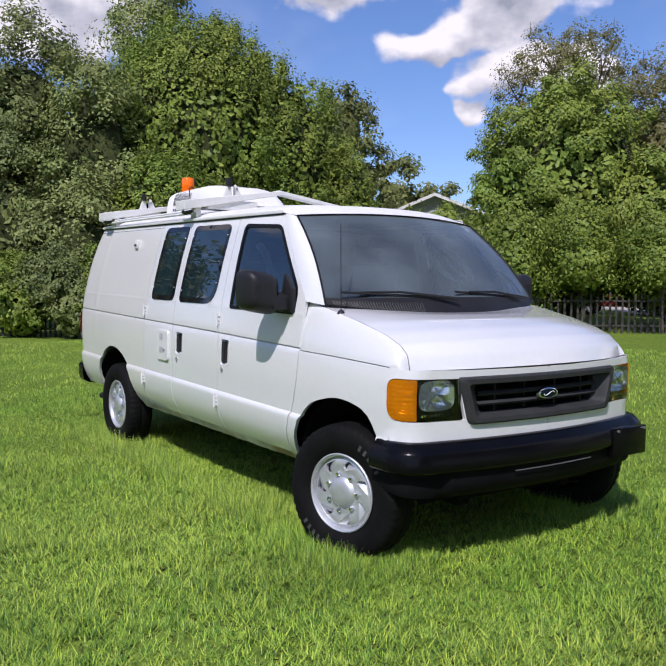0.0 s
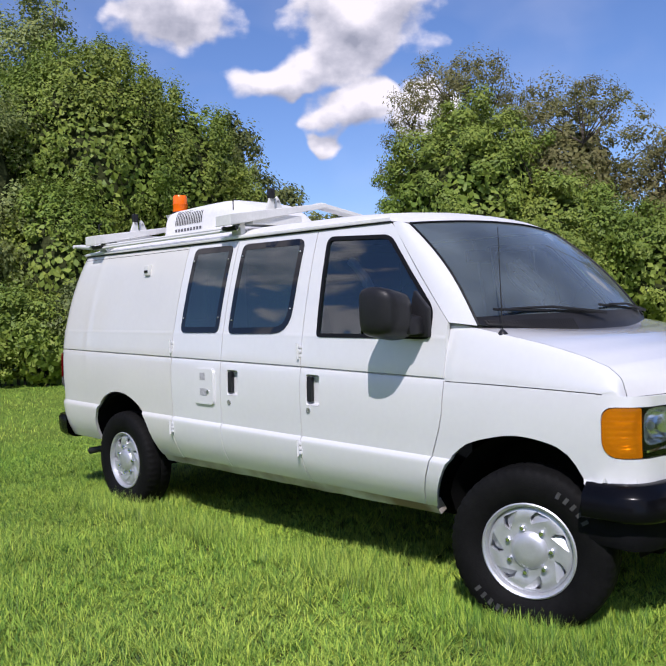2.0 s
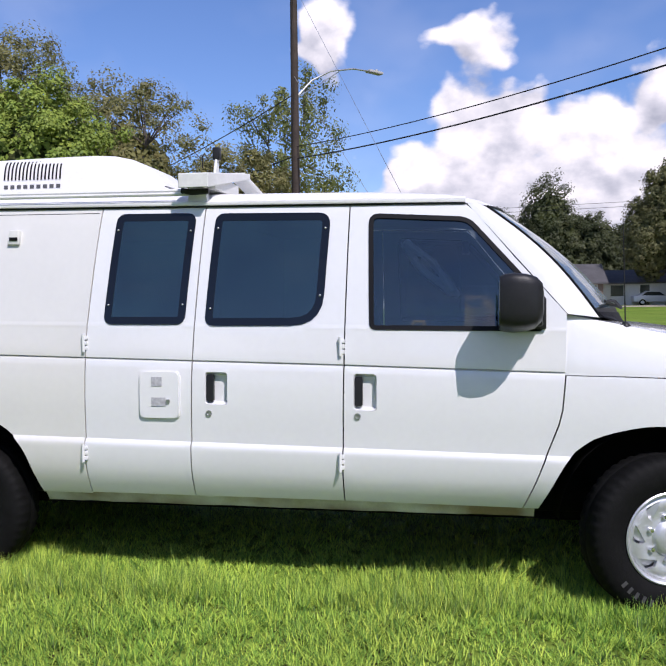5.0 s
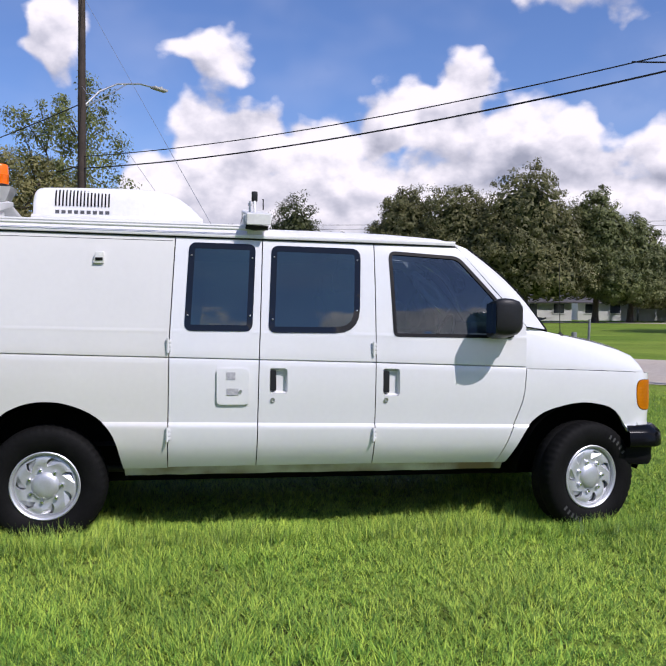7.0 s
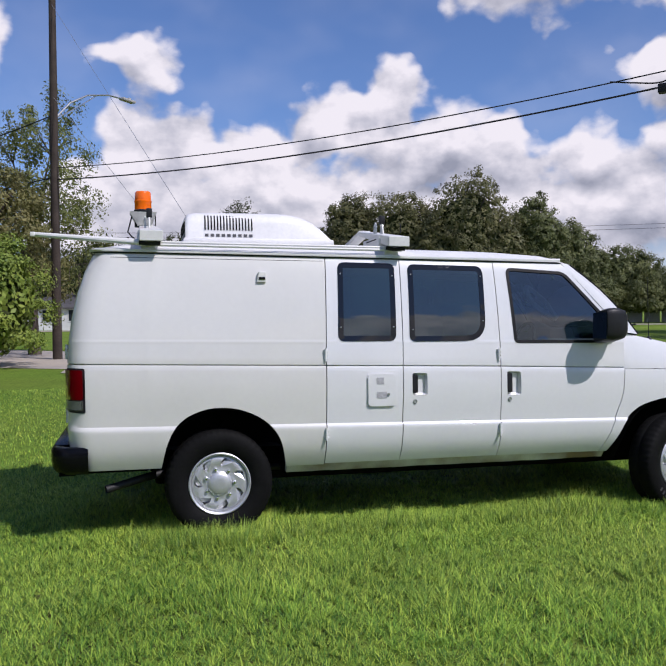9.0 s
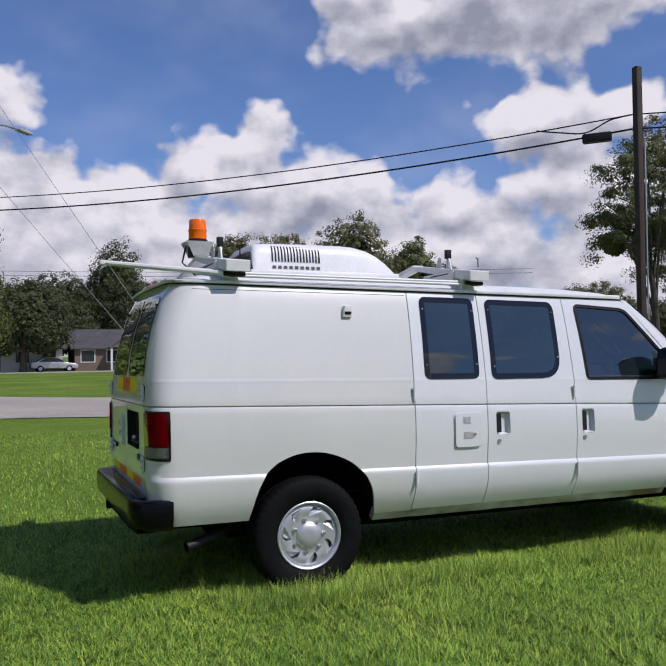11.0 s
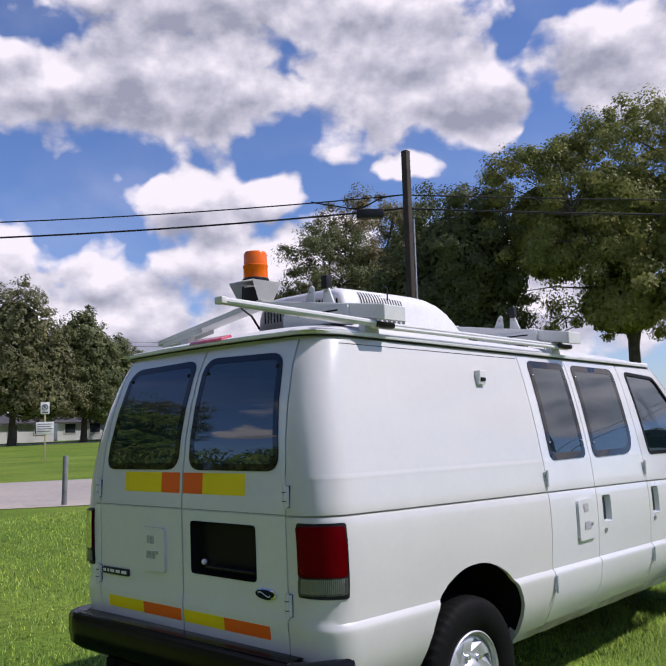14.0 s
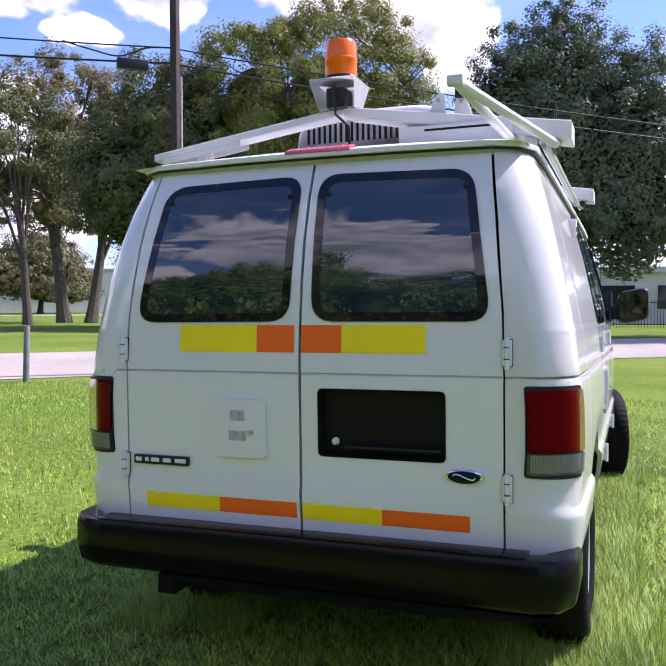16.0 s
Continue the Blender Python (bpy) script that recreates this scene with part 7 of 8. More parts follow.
    for x, y, h, r, mt in ((-11.0, 84.5, 9.3, 2.4, LEAF_SHADED_OAK), (0.8, 78, 8.8, 3.6, LEAF_SHADED_OAK), (5.0, 95, 11.4, 5.0, LEAF_SHADED_OAK), (11.8, 94, 15.0, 3.6, LEAF_SHADED_OAK), (16.6, 95, 10.6, 4.2, LEAF_SHADED_OAK), (9.4, 98, 10.4, 6.0, LEAF_SHADED_OAK), (22.6, 96, 9.6, 4.4, LEAF_SHADED_OAK), (2.4, 88, 9.2, 5.0, LEAF_SHADED_OAK), (-4.2, 86, 9.4, 5.0, LEAF_SHADED_OAK),
                           (-20, 88, 9, 6, LEAF_SHADED_OAK), (22.3, 80, 14.2, 3.6, LEAF_FAR), (27.2, 77, 14.4, 4.6, LEAF_FAR), (33.0, 73, 15.9, 5.2, LEAF_FAR), (41.2, 74, 13.9, 3.6, LEAF_OAK), (46.2, 76, 11.4, 3.8, LEAF_OAK),
                           (55, 80, 9, 6, LEAF_OAK), (66, 74, 9.5, 6, LEAF_FAR), (74, 64, 9.5, 6, LEAF_FAR)):
        rz = h * 0.36
        low = [(x, y, h * 0.40, r, r, h * 0.24), (x + 1.5, y - 2, h * 0.26, r * 0.9, r * 0.7, h * 0.14)] if x > 24 or y > 90 else []
        tree("tree", x, y, low + [(x, y, h - rz * 1.06, r * 0.9, r * 0.9, rz), (x + r * 0.5, y - 0.6, h - rz * 1.5, r * 0.7, r * 0.7, rz * 0.85), (x - r * 0.55, y + 0.4, h - rz * 1.55, r * 0.7, r * 0.7, rz * 0.85)],
             30000 if x > 15 else 16000, 0.25, mt, far, clumps=420, clump=0.7, core=0.86, trunk=0.32, ragged=0.055, limbs=12, group="far trees", bumps=0.09, far=True, hull=0.66)
    tree("tree", 41.7, 34.9, [(41.7, 34.9, 12.4, 4.3, 4.3, 4.8), (39.6, 36.6, 9.6, 2.8, 2.8, 2.8), (44.0, 33.6, 9.4, 2.8, 2.8, 3.0), (41.2, 35.2, 7.4, 3.6, 3.6, 2.6), (37.6, 38.4, 8.8, 2.2, 2.2, 2.2)], 56000, 0.20, LEAF_BROWN, "tall half-bare tree beyond the road", trunk=0.4, clumps=330, clump=0.7, core=0.35, limbs=90, ragged=0.14, bumps=0.08, far=True)
    tree("tree", 36.9, 33.8, [(36.4, 34.2, 10.4, 3.0, 3.0, 3.6)], 16000, 0.17, LEAF_OAK, "slender tree beyond the road", trunk=0.26, clumps=120, clump=0.75, core=0, limbs=34, ragged=0.2, far=True)
    tree("tree", 42.6, 33.4, [(45.0, 33.2, 11.6, 3.2, 3.2, 3.8)], 18000, 0.17, LEAF_OAK, "leaning tree beyond the road", trunk=0.36, clumps=120, clump=0.8, core=0.4, limbs=30, ragged=0.2, far=True)
    tree("tree", 37.0, 23.4, [(37.0, 23.4, 9.8, 4.4, 4.4, 4.9), (34.6, 25.0, 7.4, 3.2, 3.2, 3.6), (36.4, 22.6, 5.2, 3.6, 3.6, 2.8)], 60000, 0.18, LEAF_OAK, "broad green tree beyond the road", trunk=0.4, clumps=360, clump=0.65, core=0.78, ragged=0.07, bumps=0.08, far=True, hull=0.60)
    tree("tree", 39.4, 14.7, [(39.4, 14.8, 11.9, 5.1, 5.1, 5.8), (39.6, 12.2, 11.4, 3.4, 3.4, 4.9), (37.4, 18.4, 11.6, 3.7, 3.7, 5.0), (38.4, 14.6, 7.2, 4.2, 4.2, 3.0), (39.2, 11.8, 7.4, 2.9, 2.9, 3.0)], 108000, 0.18, LEAF_BIG, "large round elm with sunlit top", trunk=0.36, clumps=560, clump=0.7, core=0.50, limbs=60, ragged=0.08, bumps=0.09, far=True)
    tree("tree", 34.2, 2.0, [(34.4, 2.0, 8.2, 2.9, 2.9, 6.2), (34.6, -0.8, 6.8, 2.9, 2.9, 5.4), (34.2, 4.4, 7.8, 2.2, 2.2, 5.5)], 80000, 0.145, LEAF_CEDAR, "dark conifer-like tree beside the road", trunk=0.34, clumps=420, clump=0.55, core=0.8, limbs=30, ragged=0.14, bumps=0.10, far=True, hull=0.55, low_hull=True)
    tree("tree", 33.0, -6.0, [(33.0, -6.0, 6.8, 3.2, 3.2, 5.2)], 20000, 0.17, LEAF_CEDAR, "dark conifer-like tree beside the road", trunk=0.34, clumps=160, clump=0.6, core=0.8, ragged=0.14, far=True)
    # undergrowth in front of the fence, and vines that hang over it
    for k, (x, y) in enumerate(((-15.0, 0.2), (-13.9, 1.75), (-12.6, 2.75), (-11.3, 3.75), (-10.4, 5.1))):
        tree("shrub", x, y, [(x, y, 0.75, 0.75, 0.75, 0.9), (x - 0.6, y - 0.4, 1.2, 0.8, 0.8, 0.9)], 7000, 0.085, LEAF_VINE if k % 2 else LEAF_DARK, "low green undergrowth before the fence", "shrub", trunk=0.03, clumps=70, clump=0.28, core=0.8, limbs=6, group="undergrowth")
    for x, y in ((-8.9, 8.9), (-8.2, 10.6), (-7.5, 12.4), (-6.7, 14.0), (-5.3, 15.4)):
        tree("shrub", x, y, [(x, y, 1.75, 0.75, 0.95, 0.75), (x - 0.4, y + 0.3, 2.5, 0.9, 1.0, 0.8)], 6000, 0.085, LEAF_VINE, "green vines hanging over the old fence", "vine", trunk=0.03, clumps=70, clump=0.3, core=0.8, limbs=6, droop=0.5, group="hanging vines")
    # trees behind the camera, which the glass mirrors
    for x, y, h, r in ((8, -44, 11, 6), (-6, -48, 12, 6), (-20, -42, 10, 6), (22, -40, 9, 5), (-22, -8.3, 8.2, 2.8), (-22, -3.6, 8.0, 3.0), (-58, -22, 5.5, 6), (-64, -6, 5.2, 6), (-62, 8, 5.2, 6), (-54, -38, 6.5, 6)):
        rz = h * 0.42
        tree("tree", x, y, [(x, y, h - rz, r, r, rz), (x + r * 0.7, y + 1, h - rz * 1.5, r * 0.7, r * 0.7, rz * 0.7)], 5000, 0.45, LEAF_FAR, "dark tree far across the lawn", clumps=110, clump=1.0, core=0.8, trunk=0.35, group="far trees", far=True)


# ---- grass ----
def build_grass():
    def blades(count, x0, x1, y0, y1, height, width, skip=None, bend=0.5, seg=True, tuft=0):
        p = np.stack([RNG.uniform(x0, x1, count), RNG.uniform(y0, y1, count)], 1)
        if tuft:
            hub = p[:: tuft]
            p = hub[RNG.integers(0, len(hub), count)] + RNG.normal(0, 0.017, (count, 2))
        if skip is not None:
            p = p[~skip(p)]
        n = len(p)
        patchy = np.sin(p[:, 0] * 2.3 + 1.7 * np.sin(p[:, 1] * 1.9)) * np.sin(p[:, 1] * 2.7 + 1.3 * np.sin(p[:, 0] * 3.1 + 1))
        h = height * RNG.uniform(0.55, 1.25, n) * (1 + 0.35 * patchy) * (1 + 0.42 * np.sin(p[:, 0] * 47 + 3 * np.sin(p[:, 1] * 31)) * np.sin(p[:, 1] * 43 + 2))
        a = RNG.uniform(0, 2 * np.pi, n)
        d = np.stack([np.cos(a), np.sin(a), np.zeros(n)], 1)
        side = np.stack([-np.sin(a), np.cos(a), np.zeros(n)], 1)
        b = bend * RNG.uniform(0.1, 1.4, n)[:, None] * h[:, None]
        base = np.concatenate([p, np.full((n, 1), 0.016)], 1)
        w = (width * RNG.uniform(0.6, 1.3, n))[:, None]
        mid = base + d * b * 0.35 + np.array([0, 0, 1]) * (h * 0.62)[:, None]
        tip = base + d * b + np.array([0, 0, 1]) * (h * (1 - 0.25 * RNG.uniform(0, 1, n)))[:, None]
        if seg:
            v = np.stack([base - side * w, base + side * w, mid + side * w * 0.7, tip, mid - side * w * 0.7], 1).reshape(-1, 3)
            k = np.arange(n)[:, None] * 5
            return v, np.concatenate([k + 0, k + 1, k + 2, k + 3, k + 4], 1)
        v = np.stack([base - side * w, base + side * w, tip], 1).reshape(-1, 3)
        k = np.arange(n)[:, None] * 3
        return v, np.concatenate([k, k + 1, k + 2], 1)

    near = (-2.2, 5.2, -3.1, 0.6)
    def thinning(p):
        dx = np.maximum(np.maximum(near[0] - p[:, 0], p[:, 0] - near[1]), 0)
        dy = np.maximum(np.maximum(near[2] - p[:, 1], p[:, 1] - near[3]), 0)
        far_out = np.hypot(dx, dy) + 0.25 * np.sin(p[:, 0] * 3.1 + np.sin(p[:, 1] * 2.3)) * np.sin(p[:, 1] * 2.7)
        return (RNG.uniform(0, 1, len(p)) < far_out / 1.9)
    v, f = blades(900000, near[0] - 2, near[1] + 2, near[2] - 2, near[3] + 2, 0.048, 0.0029, thinning, 1.25, False, 18)
    tagged(new("grass", quads_mesh("grass", v, f, GRASS)), "short dense green mown grass round the van", "grass", kind="stuff")
    # dark flat strips that put the shade between the blades into colour
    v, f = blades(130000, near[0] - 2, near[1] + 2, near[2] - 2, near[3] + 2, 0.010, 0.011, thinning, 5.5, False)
    tagged(new("thatch", quads_mesh("thatch", v, f, GAP_SHADE)), "dark strips for the shaded gaps between the grass blades", "thatch", kind="stuff")
    # longer grass along the van and its tyres, sized to hide the tyre bottoms in view
    def mown(p):
        keep = (np.abs(np.abs(p[:, 1]) - 0.95) < 0.16) & (p[:, 0] > -0.6) & (p[:, 0] < 4.0)
        for cx in (0.0, 3.505):
            keep |= ((np.abs(p[:, 0] - cx) < 0.42) & (np.abs(np.abs(p[:, 1]) - 0.85) < 0.34))
        return ~keep
    v, f = blades(420000, -1.4, 4.4, -1.5, 1.5, 0.085, 0.0022, mown, 0.7, False, 18)
    tagged(new("grass", quads_mesh("grass", v, f, GRASS)), "longer grass round the tyres", "grass", kind="stuff")
    v, f = blades(240000, -12, 9, -5.0, 11, 0.045, 0.0042, lambda p: ((p[:, 0] * 0.76 + p[:, 1] * 0.9) > 14.2), 0.8, False)
    tagged(new("grass", quads_mesh("grass", v, f, GRASS)), "green mown grass blades of the outer lawn", "grass", kind="stuff")


# ---- poles, wires, posts, signs ----
def wire(name, a, b, sag, r, label, n=24, mat=None):
    a, b = Vector(a), Vector(b)
    bm = bmesh.new()
    tube(bm, [a.lerp(b, t) - Vector((0, 0, sag * 4 * t * (1 - t))) for t in np.linspace(0, 1, n)], r, 6)
    return thing(name, bm, mat or BLACK_METAL, label, "cable", "overhead wires")


def build_poles():
    p1 = root("utility_pole", pose(-3.22, 22.8, 0), "tall dark wooden utility pole with a street light", "utility pole")
    bm = bmesh.new()
    tube(bm, [(0, 0, -0.1), (0.0, 0, 4), (0.01, 0, 8), (0.02, 0, 12.6)], [0.165, 0.15, 0.135, 0.115], 14)
    part("pole", bm, POLE_WOOD, p1)
    bm = bmesh.new()
    tube(bm, [(0.1, 0.1, 8.30), (0.5, 0.59, 8.90), (1.05, 1.24, 9.36), (1.75, 2.07, 9.62), (2.3, 2.72, 9.66)], 0.032, 8)
    tube(bm, [(0.1, 0.1, 8.25), (0.75, 0.89, 8.85), (1.35, 1.6, 9.46)], 0.018, 6)
    arm = part("lamp_arm", bm, STEEL, p1, "curved steel lamp arm")
    bm = bmesh.new()
    box(bm, (-0.08, -0.13, -0.05), (0.62, 0.13, 0.05), 0.03, pose(2.25, 2.66, 9.66, 0, 0, 49.8))
    box(bm, (0.0, -0.05, 0.04), (0.12, 0.05, 0.12), 0.02, pose(2.45, 2.90, 9.66, 0, 0, 49.8))
    part("lamp_head", bm, GREY_WALL, p1, "grey street light head")
    p2 = root("utility_pole", pose(10.65, 7.50, 0), "short square dark wooden utility pole", "utility pole")
    bm = bmesh.new()
    box(bm, (-0.078, -0.078, -0.1), (0.078, 0.078, 7.44), 0.03)
    part("pole", bm, POLE_WOOD, p2)
    bm = bmesh.new()
    tube(bm, [(0.09, -0.09, 0.2), (0.09, -0.09, 5.9)], 0.02, 6)
    part("conduit", bm, STEEL, p2, "thin conduit down the pole")
    case = bmesh.new()
    d = (Vector((-3.20, 22.7, 6.1)) - Vector((10.58, 7.58, 6.07))).normalized()
    box(case, (-0.30, -0.085, -0.10), (0.30, 0.085, 0.10), 0.03, pose(10.58 + d.x * 0.72, 7.58 + d.y * 0.72, 6.04, 0, 0, math.degrees(math.atan2(d.y, d.x))))
    thing("splice_case", case, BLACK_PLASTIC, "black cable splice case hanging on the wire", "cable box")
    up, low = (10.62, 7.62, 6.46), (10.58, 7.58, 6.14)
    wire("cable", up, (-3.12, 22.7, 6.53), 0.36, 0.014, "black overhead cable between the poles")
    wire("cable", low, (-3.12, 22.7, 6.13), 0.36, 0.020, "thick black overhead cable between the poles")
    bm = bmesh.new()
    e = Vector(up)
    pts = [e, e + d * 0.45 + Vector((0, 0, -0.06)), e + d * 0.95 + Vector((0, 0, -0.27)), e + d * 1.5 + Vector((0, 0, -0.20)), e + d * 2.0 + Vector((0, 0, -0.10))]
    tube(bm, spline(pts, 0.1), 0.016, 6)
    thing("cable", bm, BLACK_METAL, "loop of slack black cable at the pole", "cable", "overhead wires")
    wire("cable", up, (31.0, -16.0, 6.2), 0.5, 0.014, "black overhead cable along the road")
    wire("cable", low, (31.0, -16.0, 5.8), 0.5, 0.018, "black overhead cable along the road")
    wire("cable", (-3.20, 22.7, 8.3), (-24, 43, 7.0), 0.7, 0.02, "black overhead cable from the lamp pole")
    wire("cable", (-3.20, 22.7, 6.22), (-24, 43, 6.0), 0.5, 0.02, "black overhead cable from the lamp pole")
    wire("guy_wire", (-3.20, 22.7, 12.0), (3.0, 13.4, 0.05), 0.02, 0.007, "thin steel guy wire to the ground", mat=STEEL)
    wire("guy_wire", (-3.20, 22.7, 8.9), (2.7, 13.7, 0.05), 0.02, 0.007, "thin steel guy wire to the ground", mat=STEEL)
    for z in (0.0, 0.5):
        wire("cable", (60, 78, 11.2 + z), (-30, 100, 11.2 + z), 0.6, 0.02, "far overhead wire beyond the houses")
    p3 = root("utility_pole", pose(31, -16, 0), "wooden utility pole along the road", "utility pole")
    bm = bmesh.new()
    tube(bm, [(0, 0, -0.1), (0, 0, 7.4)], [0.14, 0.11], 12)
    part("pole", bm, POLE_WOOD, p3)
    p4 = root("utility_pole", pose(-1.4, 77, 0), "far utility pole with a small lamp", "utility pole")
    bm = bmesh.new()
    tube(bm, [(0, 0, -0.1), (0, 0, 9.2)], [0.15, 0.11], 10)
    part("pole", bm, POLE_WOOD, p4)
    bm = bmesh.new()
    tube(bm, [(0, 0, 5.4), (0.6, 0, 5.9), (1.5, 0, 5.95)], 0.05, 6)
    part("lamp_arm", bm, STEEL, p4)
    p5 = root("utility_pole", pose(-5.6, 70, 0), "far plain wooden pole", "utility pole")
    bm = bmesh.new()
    tube(bm, [(0, 0, -0.1), (0, 0, 5.3)], [0.14, 0.11], 10)
    part("pole", bm, POLE_WOOD, p5)
    for x, y, h, r in ((8.1, 9.05, 1.02, 0.055), (5.23, 12.4, 1.02, 0.055), (3.42, 30.4, 0.95, 0.045), (7.5, 30.0, 0.9, 0.045), (18.5, 29.4, 1.0, 0.06)):
        bm = bmesh.new()
        lathe(bm, [(-0.1, r), (h - 0.02, r * 0.96), (h, r * 0.8), (h, 0.0)], "z", (0, 0, 0), 14)
        thing("marker_post", bm, POST_WOOD, "weathered grey round post beside the road", "post", "road posts", at=pose(x, y, 0, 1.5, 1, 0))
    s = root("sign_post", pose(15.7, 33.3, 0, 0, 0, -25), "thin pale post with two white signs beyond the road", "sign")
    bm = bmesh.new()
    box(bm, (-0.035, -0.025, -0.1), (0.035, 0.025, 2.70), 0.004)
    part("post", bm, material("yellowish_post", (0.45, 0.42, 0.20), 0.6, vary=0.15), s)
    for z0, z1, w in ((2.26, 2.82, 0.20), (1.32, 1.88, 0.40)):
        bm = bmesh.new()
        box(bm, (-w, -0.040, z0), (w, -0.030, z1), 0.003)
        pl = part("sign_plate", bm, SIGN_WHITE, s, "white sign plate")
        if w < 0.3:
            bm = bmesh.new()
            tube(bm, [(0.13 * math.cos(t), -0.044, 2.58 + 0.13 * math.sin(t)) for t in np.linspace(0, 2 * math.pi, 25)], 0.018, 5, False)
            tube(bm, [(-0.09, -0.044, 2.67), (0.09, -0.044, 2.49)], 0.016, 5)
            part("sign_ring", bm, SIGN_INK, pl)
            bm = bmesh.new()
            box(bm, (-0.06, -0.046, 2.50), (-0.025, -0.041, 2.66), 0)
            box(bm, (-0.025, -0.046, 2.62), (0.05, -0.041, 2.655), 0)
            box(bm, (0.025, -0.046, 2.56), (0.055, -0.041, 2.62), 0)
            part("sign_letter", bm, SIGN_INK, pl)
            bm = bmesh.new()
            box(bm, (-0.13, -0.045, 2.31), (0.13, -0.041, 2.37), 0)
            part("sign_line", bm, SIGN_INK, pl)
        else:
            for k in range(4):
                bm = bmesh.new()
                box(bm, (-0.33, -0.045, 1.77 - 0.11 * k), (0.33 - 0.08 * (k % 2), -0.041, 1.80 - 0.11 * k), 0)
                part("sign_line", bm, SIGN_INK, pl)


# ---- fences, houses, cars ----
def build_fence():
    fence = root("picket_fence", pose(0, 0, 0), "low weathered dark picket fence before the hedge", "fence")
    line = spline([(-16.2, -1.6), (-14.5, 1.4), (-12.9, 2.8), (-11.0, 4.6), (-9.2, 8.4), (-7.3, 13.2), (-4.8, 16.2)], 0.16)
    me = None
    bm = bmesh.new()
    box(bm, (-0.032, -0.010, 0.02), (0.032, 0.010, 1.08), 0.0)
    for v in bm.verts:
        if v.co.z > 1:
            v.co.x *= 0.75
    me = finish(bm, "picket", FENCE_WOOD, 0)
    for i, p in enumerate(line):
        q = line[min(i + 1, len(line) - 1)] - line[max(i - 1, 0)]
        ob = new("picket", me)
        ob.parent = fence
        ob.matrix_basis = pose(p.x, p.y, 0.22 * noise.noise((i * 1.7, 0.3, 0)) - 0.10, 4 * noise.noise((i, 3, 0)), 4 * noise.noise((i, 5, 0)), math.degrees(math.atan2(q.y, q.x)))
    for z in (0.22, 0.86):
        bm = bmesh.new()
        tube(bm, [(p.x, p.y, z) for p in line[::6]], 0.03, 4)
        part("rail", bm, FENCE_WOOD, fence)
    iron = root("iron_fence", pose(0, 0, 0), "black iron railing before the low building", "fence")
    bm = bmesh.new()
    tube(bm, [(0, 0, 0), (0, 0, 1.55)], 0.02, 4)
    me = finish(bm, "iron_bar", BLACK_METAL, 0)
    for k in range(90):
        ob = new("iron_bar", me)
        ob.parent = iron
        ob.matrix_basis = pose(44.0 + 0.004 * k, 6.0 - 0.16 * k, 0)
    for z in (0.2, 1.4):
        bm = bmesh.new()
        tube(bm, [(44.0, 6.0, z), (44.36, -8.4, z)], 0.03, 4)
        part("rail", bm, BLACK_METAL, iron)
    far = root("white_fence", pose(0, 0, 0), "pale board fence far beyond the street", "fence")
    bm = bmesh.new()
    box(bm, (-0.9, -0.02, 0.05), (0.9, 0.02, 1.7), 0)
    me = finish(bm, "board_panel", WHITE_SIDING, 0)
    for k in range(7):
        ob = new("board_panel", me)
        ob.parent = far
        ob.matrix_basis = pose(50.5 + 1.9 * k, 84 - 0.7 * k, 0, 0, 0, -20)


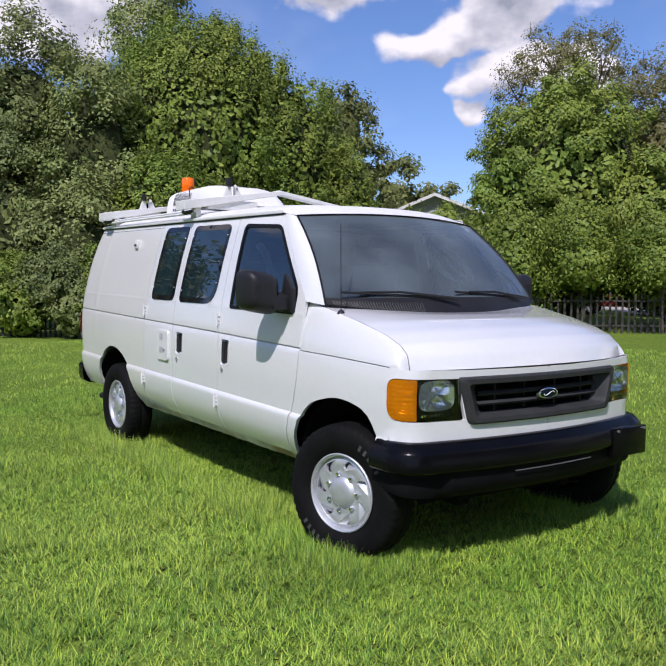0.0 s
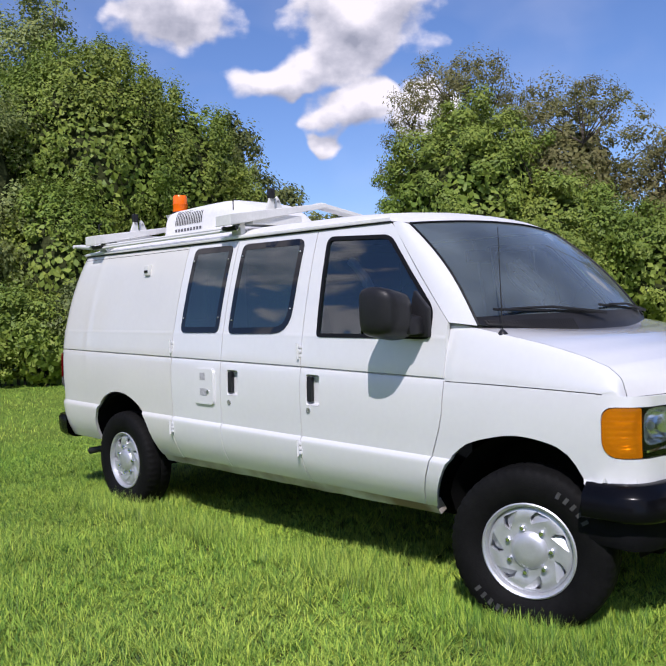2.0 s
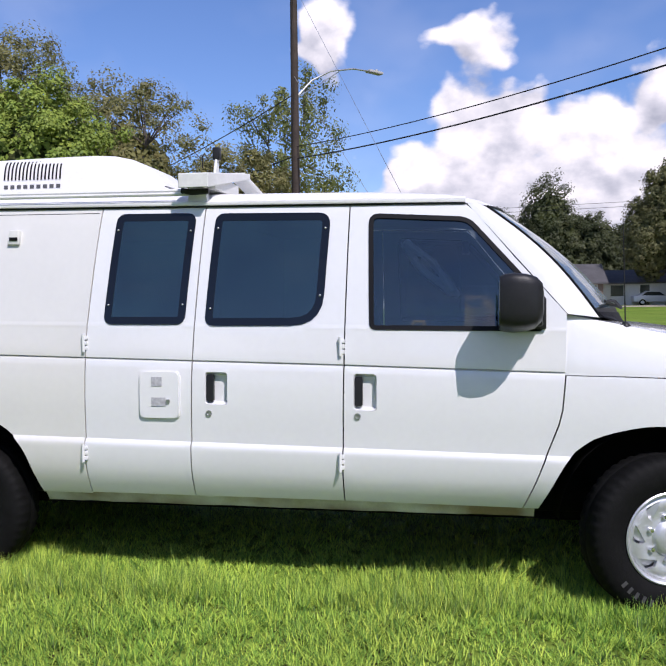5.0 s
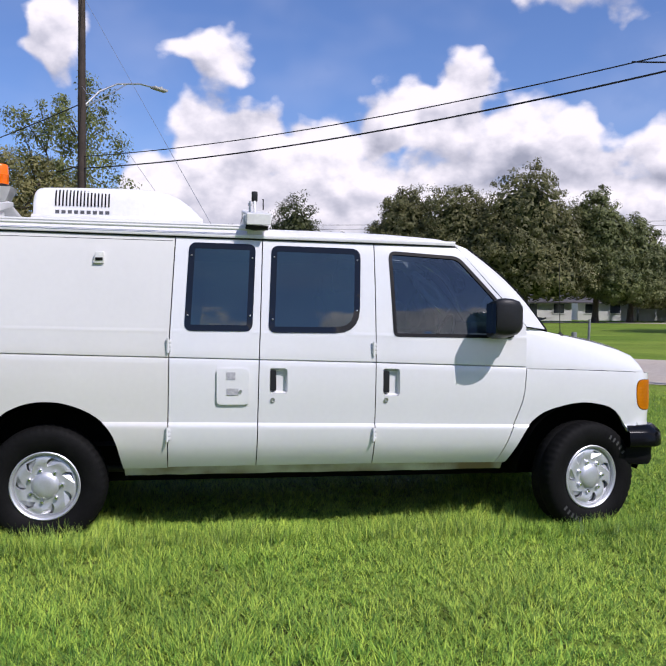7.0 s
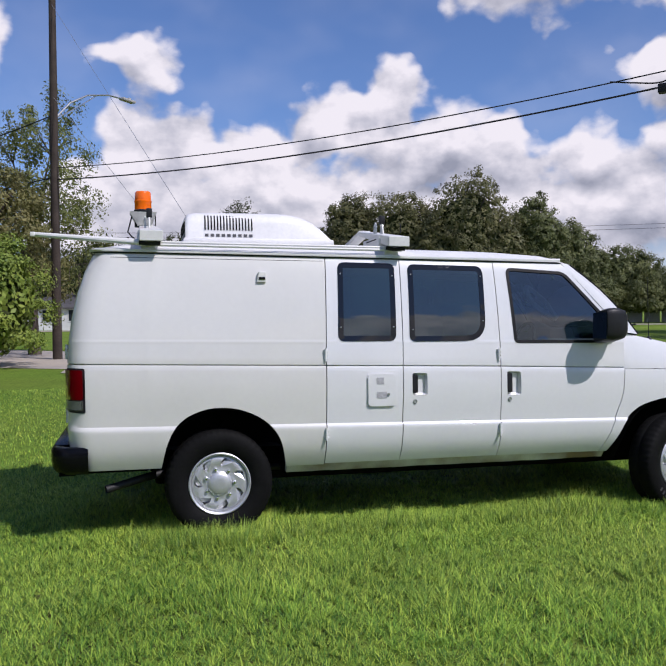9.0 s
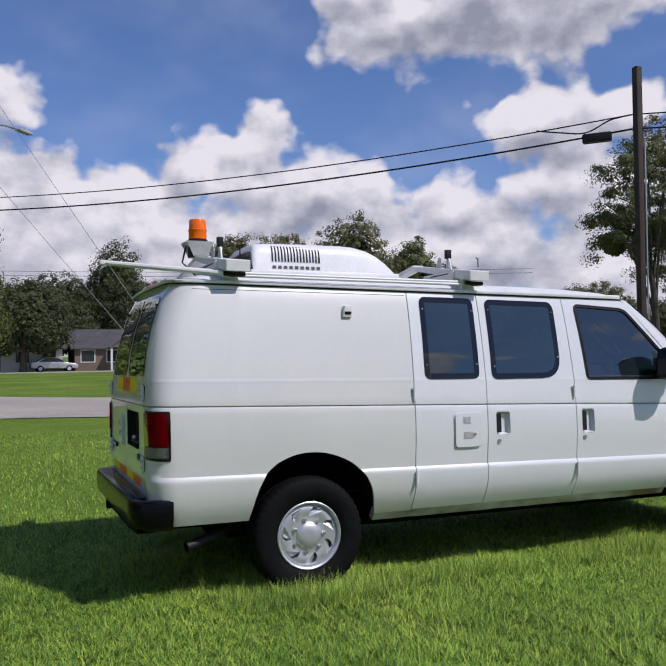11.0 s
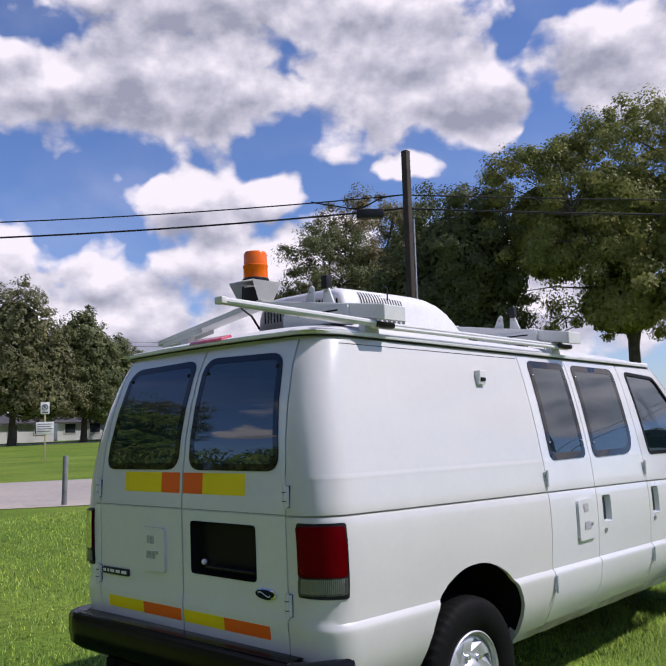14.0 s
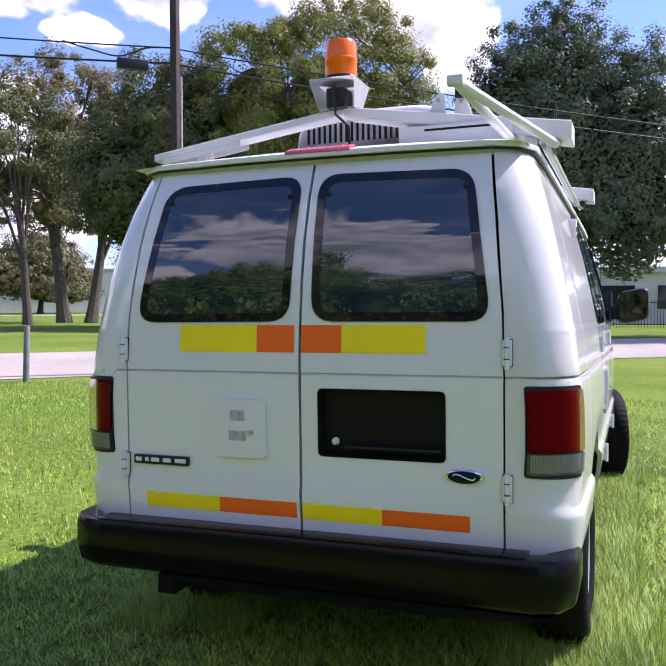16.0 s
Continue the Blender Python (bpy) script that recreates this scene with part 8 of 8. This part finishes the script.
def house(x, y, turn, w, d, eave, ridge, wall, roof, label, windows=4, gable_front=False, category="house"):
    """Walls with windows and a door, and a gabled roof with eaves."""
    h = root("house", pose(x, y, 0, 0, 0, turn), label, category, "far houses")
    bm = bmesh.new()
    box(bm, (-w / 2, -d / 2, 0), (w / 2, d / 2, eave))
    for sx in (-1, 1):
        v = [bm.verts.new((sx * w / 2, -d / 2, eave)), bm.verts.new((sx * w / 2, d / 2, eave)), bm.verts.new((sx * w / 2, 0, ridge))]
        bm.faces.new(v)
    part("wall", bm, wall, h, "", 0)
    bm = bmesh.new()
    o = 0.45
    for sy in (-1, 1):
        a = [(-w / 2 - o, sy * (d / 2 + o), eave - 0.12), (w / 2 + o, sy * (d / 2 + o), eave - 0.12), (w / 2 + o, 0, ridge + 0.1), (-w / 2 - o, 0, ridge + 0.1)]
        vs = [bm.verts.new(p) for p in a] + [bm.verts.new((p[0], p[1], p[2] - 0.14)) for p in a]
        for f in ((0, 1, 2, 3), (7, 6, 5, 4), (0, 4, 5, 1), (1, 5, 6, 2), (3, 2, 6, 7), (0, 3, 7, 4)):
            bm.faces.new([vs[i] for i in f])
    bmesh.ops.recalc_face_normals(bm, faces=bm.faces[:])
    part("roof", bm, roof, h, "", 0)
    if gable_front:
        bm = bmesh.new()
        prism(bm, [(-1.8, eave - 0.1), (1.8, eave - 0.1), (0, eave + 0.95)], "y", -d / 2 - 1.5, 0)
        porch = part("porch_roof", bm, roof, h, "", 0)
        bm = bmesh.new()
        prism(bm, [(-1.6, eave - 0.1), (1.6, eave - 0.1), (0, eave + 0.75)], "y", -d / 2 - 1.53, -d / 2 - 1.5)
        part("porch_gable", bm, wall, porch, "", 0)
        for sx in (-1.6, 1.6):
            bm = bmesh.new()
            box(bm, (sx - 0.1, -d / 2 - 1.4, 0), (sx + 0.1, -d / 2 - 1.2, eave))
            part("porch_post", bm, WHITE_SIDING, porch, "", 0)
    n = windows
    for k in range(n):
        cx = -w / 2 + w * (k + 0.5) / n
        door = k == n // 2
        z0, z1, ww = (0.05, 2.05, 0.45) if door else (0.95, 2.05, 0.62)
        bm = bmesh.new()
        box(bm, (cx - ww - 0.1, -d / 2 - 0.06, z0 - 0.1), (cx + ww + 0.1, -d / 2 + 0.02, z1 + 0.1))
        fr = part("door" if door else "window", bm, WHITE_SIDING, h, "", 0)
        bm = bmesh.new()
        box(bm, (cx - ww, -d / 2 - 0.075, z0), (cx + ww, -d / 2 - 0.065, z1))
        part("pane", bm, WINDOW_DARK, fr, "", 0)
    return h


def low_block(x, y, turn, w, d, hgt, wall, label, band=None, category="building", windows=0, storeys=1):
    b = root("building", pose(x, y, 0, 0, 0, turn), label, category, "far buildings")
    bm = bmesh.new()
    box(bm, (-w / 2, -d / 2, 0), (w / 2, d / 2, hgt))
    part("wall", bm, wall, b, "", 0)
    bm = bmesh.new()
    box(bm, (-w / 2 - 0.3, -d / 2 - 0.3, hgt), (w / 2 + 0.3, d / 2 + 0.3, hgt + 0.35))
    part("roof", bm, GREY_WALL if band is None else band, b, "", 0)
    for s in range(storeys):
        for k in range(windows):
            cx = -w / 2 + w * (k + 0.5) / windows
            z0 = hgt * (s + 0.3) / storeys
            bm = bmesh.new()
            box(bm, (cx - w / windows * 0.36, -d / 2 - 0.08, z0), (cx + w / windows * 0.36, -d / 2 + 0.02, z0 + hgt / storeys * 0.45))
            part("window", bm, WINDOW_DARK, b, "", 0)
    return b


def car(x, y, turn, paint, label):
    """A small saloon: body, glasshouse and wheels."""
    c = root("car", pose(x, y, 0, 0, 0, turn), label, "car", "parked cars")
    bm = bmesh.new()
    prism(bm, [(-2.2, 0.35), (2.15, 0.32), (2.25, 0.62), (1.9, 0.82), (1.0, 0.93), (0.3, 1.40), (-0.9, 1.44), (-1.75, 1.0), (-2.2, 0.95)], "y", -0.86, 0.86, 0.08)
    body = part("body", bm, paint, c)
    for sy in (-1, 1):
        bm = bmesh.new()
        prism(bm, [(0.92, 0.96), (0.32, 1.34), (-0.85, 1.37), (-1.45, 1.0)], "y", sy * 0.855, sy * 0.868)
        part("side_glass", bm, WINDOW_DARK, body)
        for wx in (-1.35, 1.35):
            bm = bmesh.new()
            lathe(bm, [(-0.1, 0.0), (-0.1, 0.31), (0.1, 0.31), (0.1, 0.0)], "y", (wx, sy * 0.80, 0.31), 20)
            wh = part("wheel", bm, RUBBER, c)
            bm = bmesh.new()
            lathe(bm, [(sy * 0.102, 0.0), (sy * 0.105, 0.19)], "y", (wx, sy * 0.80, 0.31), 16)
            part("rim", bm, SILVER, wh)
    return c


def build_far():
    house(-3.0, 84, 0, 15, 8, 2.45, 3.9, WHITE_SIDING, SHINGLES, "white ranch house with dark roof beyond the street", 6)
    house(10.6, 83, 0, 10, 8, 2.45, 4.2, SHADED_BRICK, SHINGLES, "tan brick ranch house with small gable porch", 4, True)
    house(20.4, 86, -4, 8, 8, 2.45, 3.6, WHITE_SIDING, SHINGLES, "small pale house under far oaks", 3)
    house(40.5, 90, -14, 9, 7, 2.4, 3.4, WHITE_SIDING, SHINGLES, "small pale house under far oaks", 3)
    house(54, 92, -18, 12, 7, 2.4, 3.8, WHITE_SIDING, SHINGLES, "long pale house under far oaks", 4)
    house(-23.2, 23.6, -42, 5.0, 4.4, 4.35, 5.2, GREY_WALL, METAL_WALL, "pale shed with a white gable behind the hedge", 2, category="shed")
    low_block(-17, 132, 6, 9, 9, 5.6, METAL_WALL, "pale two-storey block far away", windows=4, storeys=2)
    low_block(90, 77, -47, 40, 14, 5.6, METAL_WALL, "long pale metal warehouse across the road")
    low_block(60, -4, -88, 34, 16, 3.3, WHITE_SIDING, "low grey building with a dark window band", band=METAL_WALL, windows=7)
    car(3.6, 79, 5, CAR_SILVER, "silver car parked before a far house")
    car(21.0, 82.2, 6, CAR_WHITE, "white car parked before a far house")
    car(34.5, 84.0, 60, CAR_WHITE, "white car parked under the far oaks")
    car(-12.5, 24.0, 30, CAR_RED, "red car parked behind the fence")


build_trees()
build_poles()
build_far()
build_fence()
build_grass()
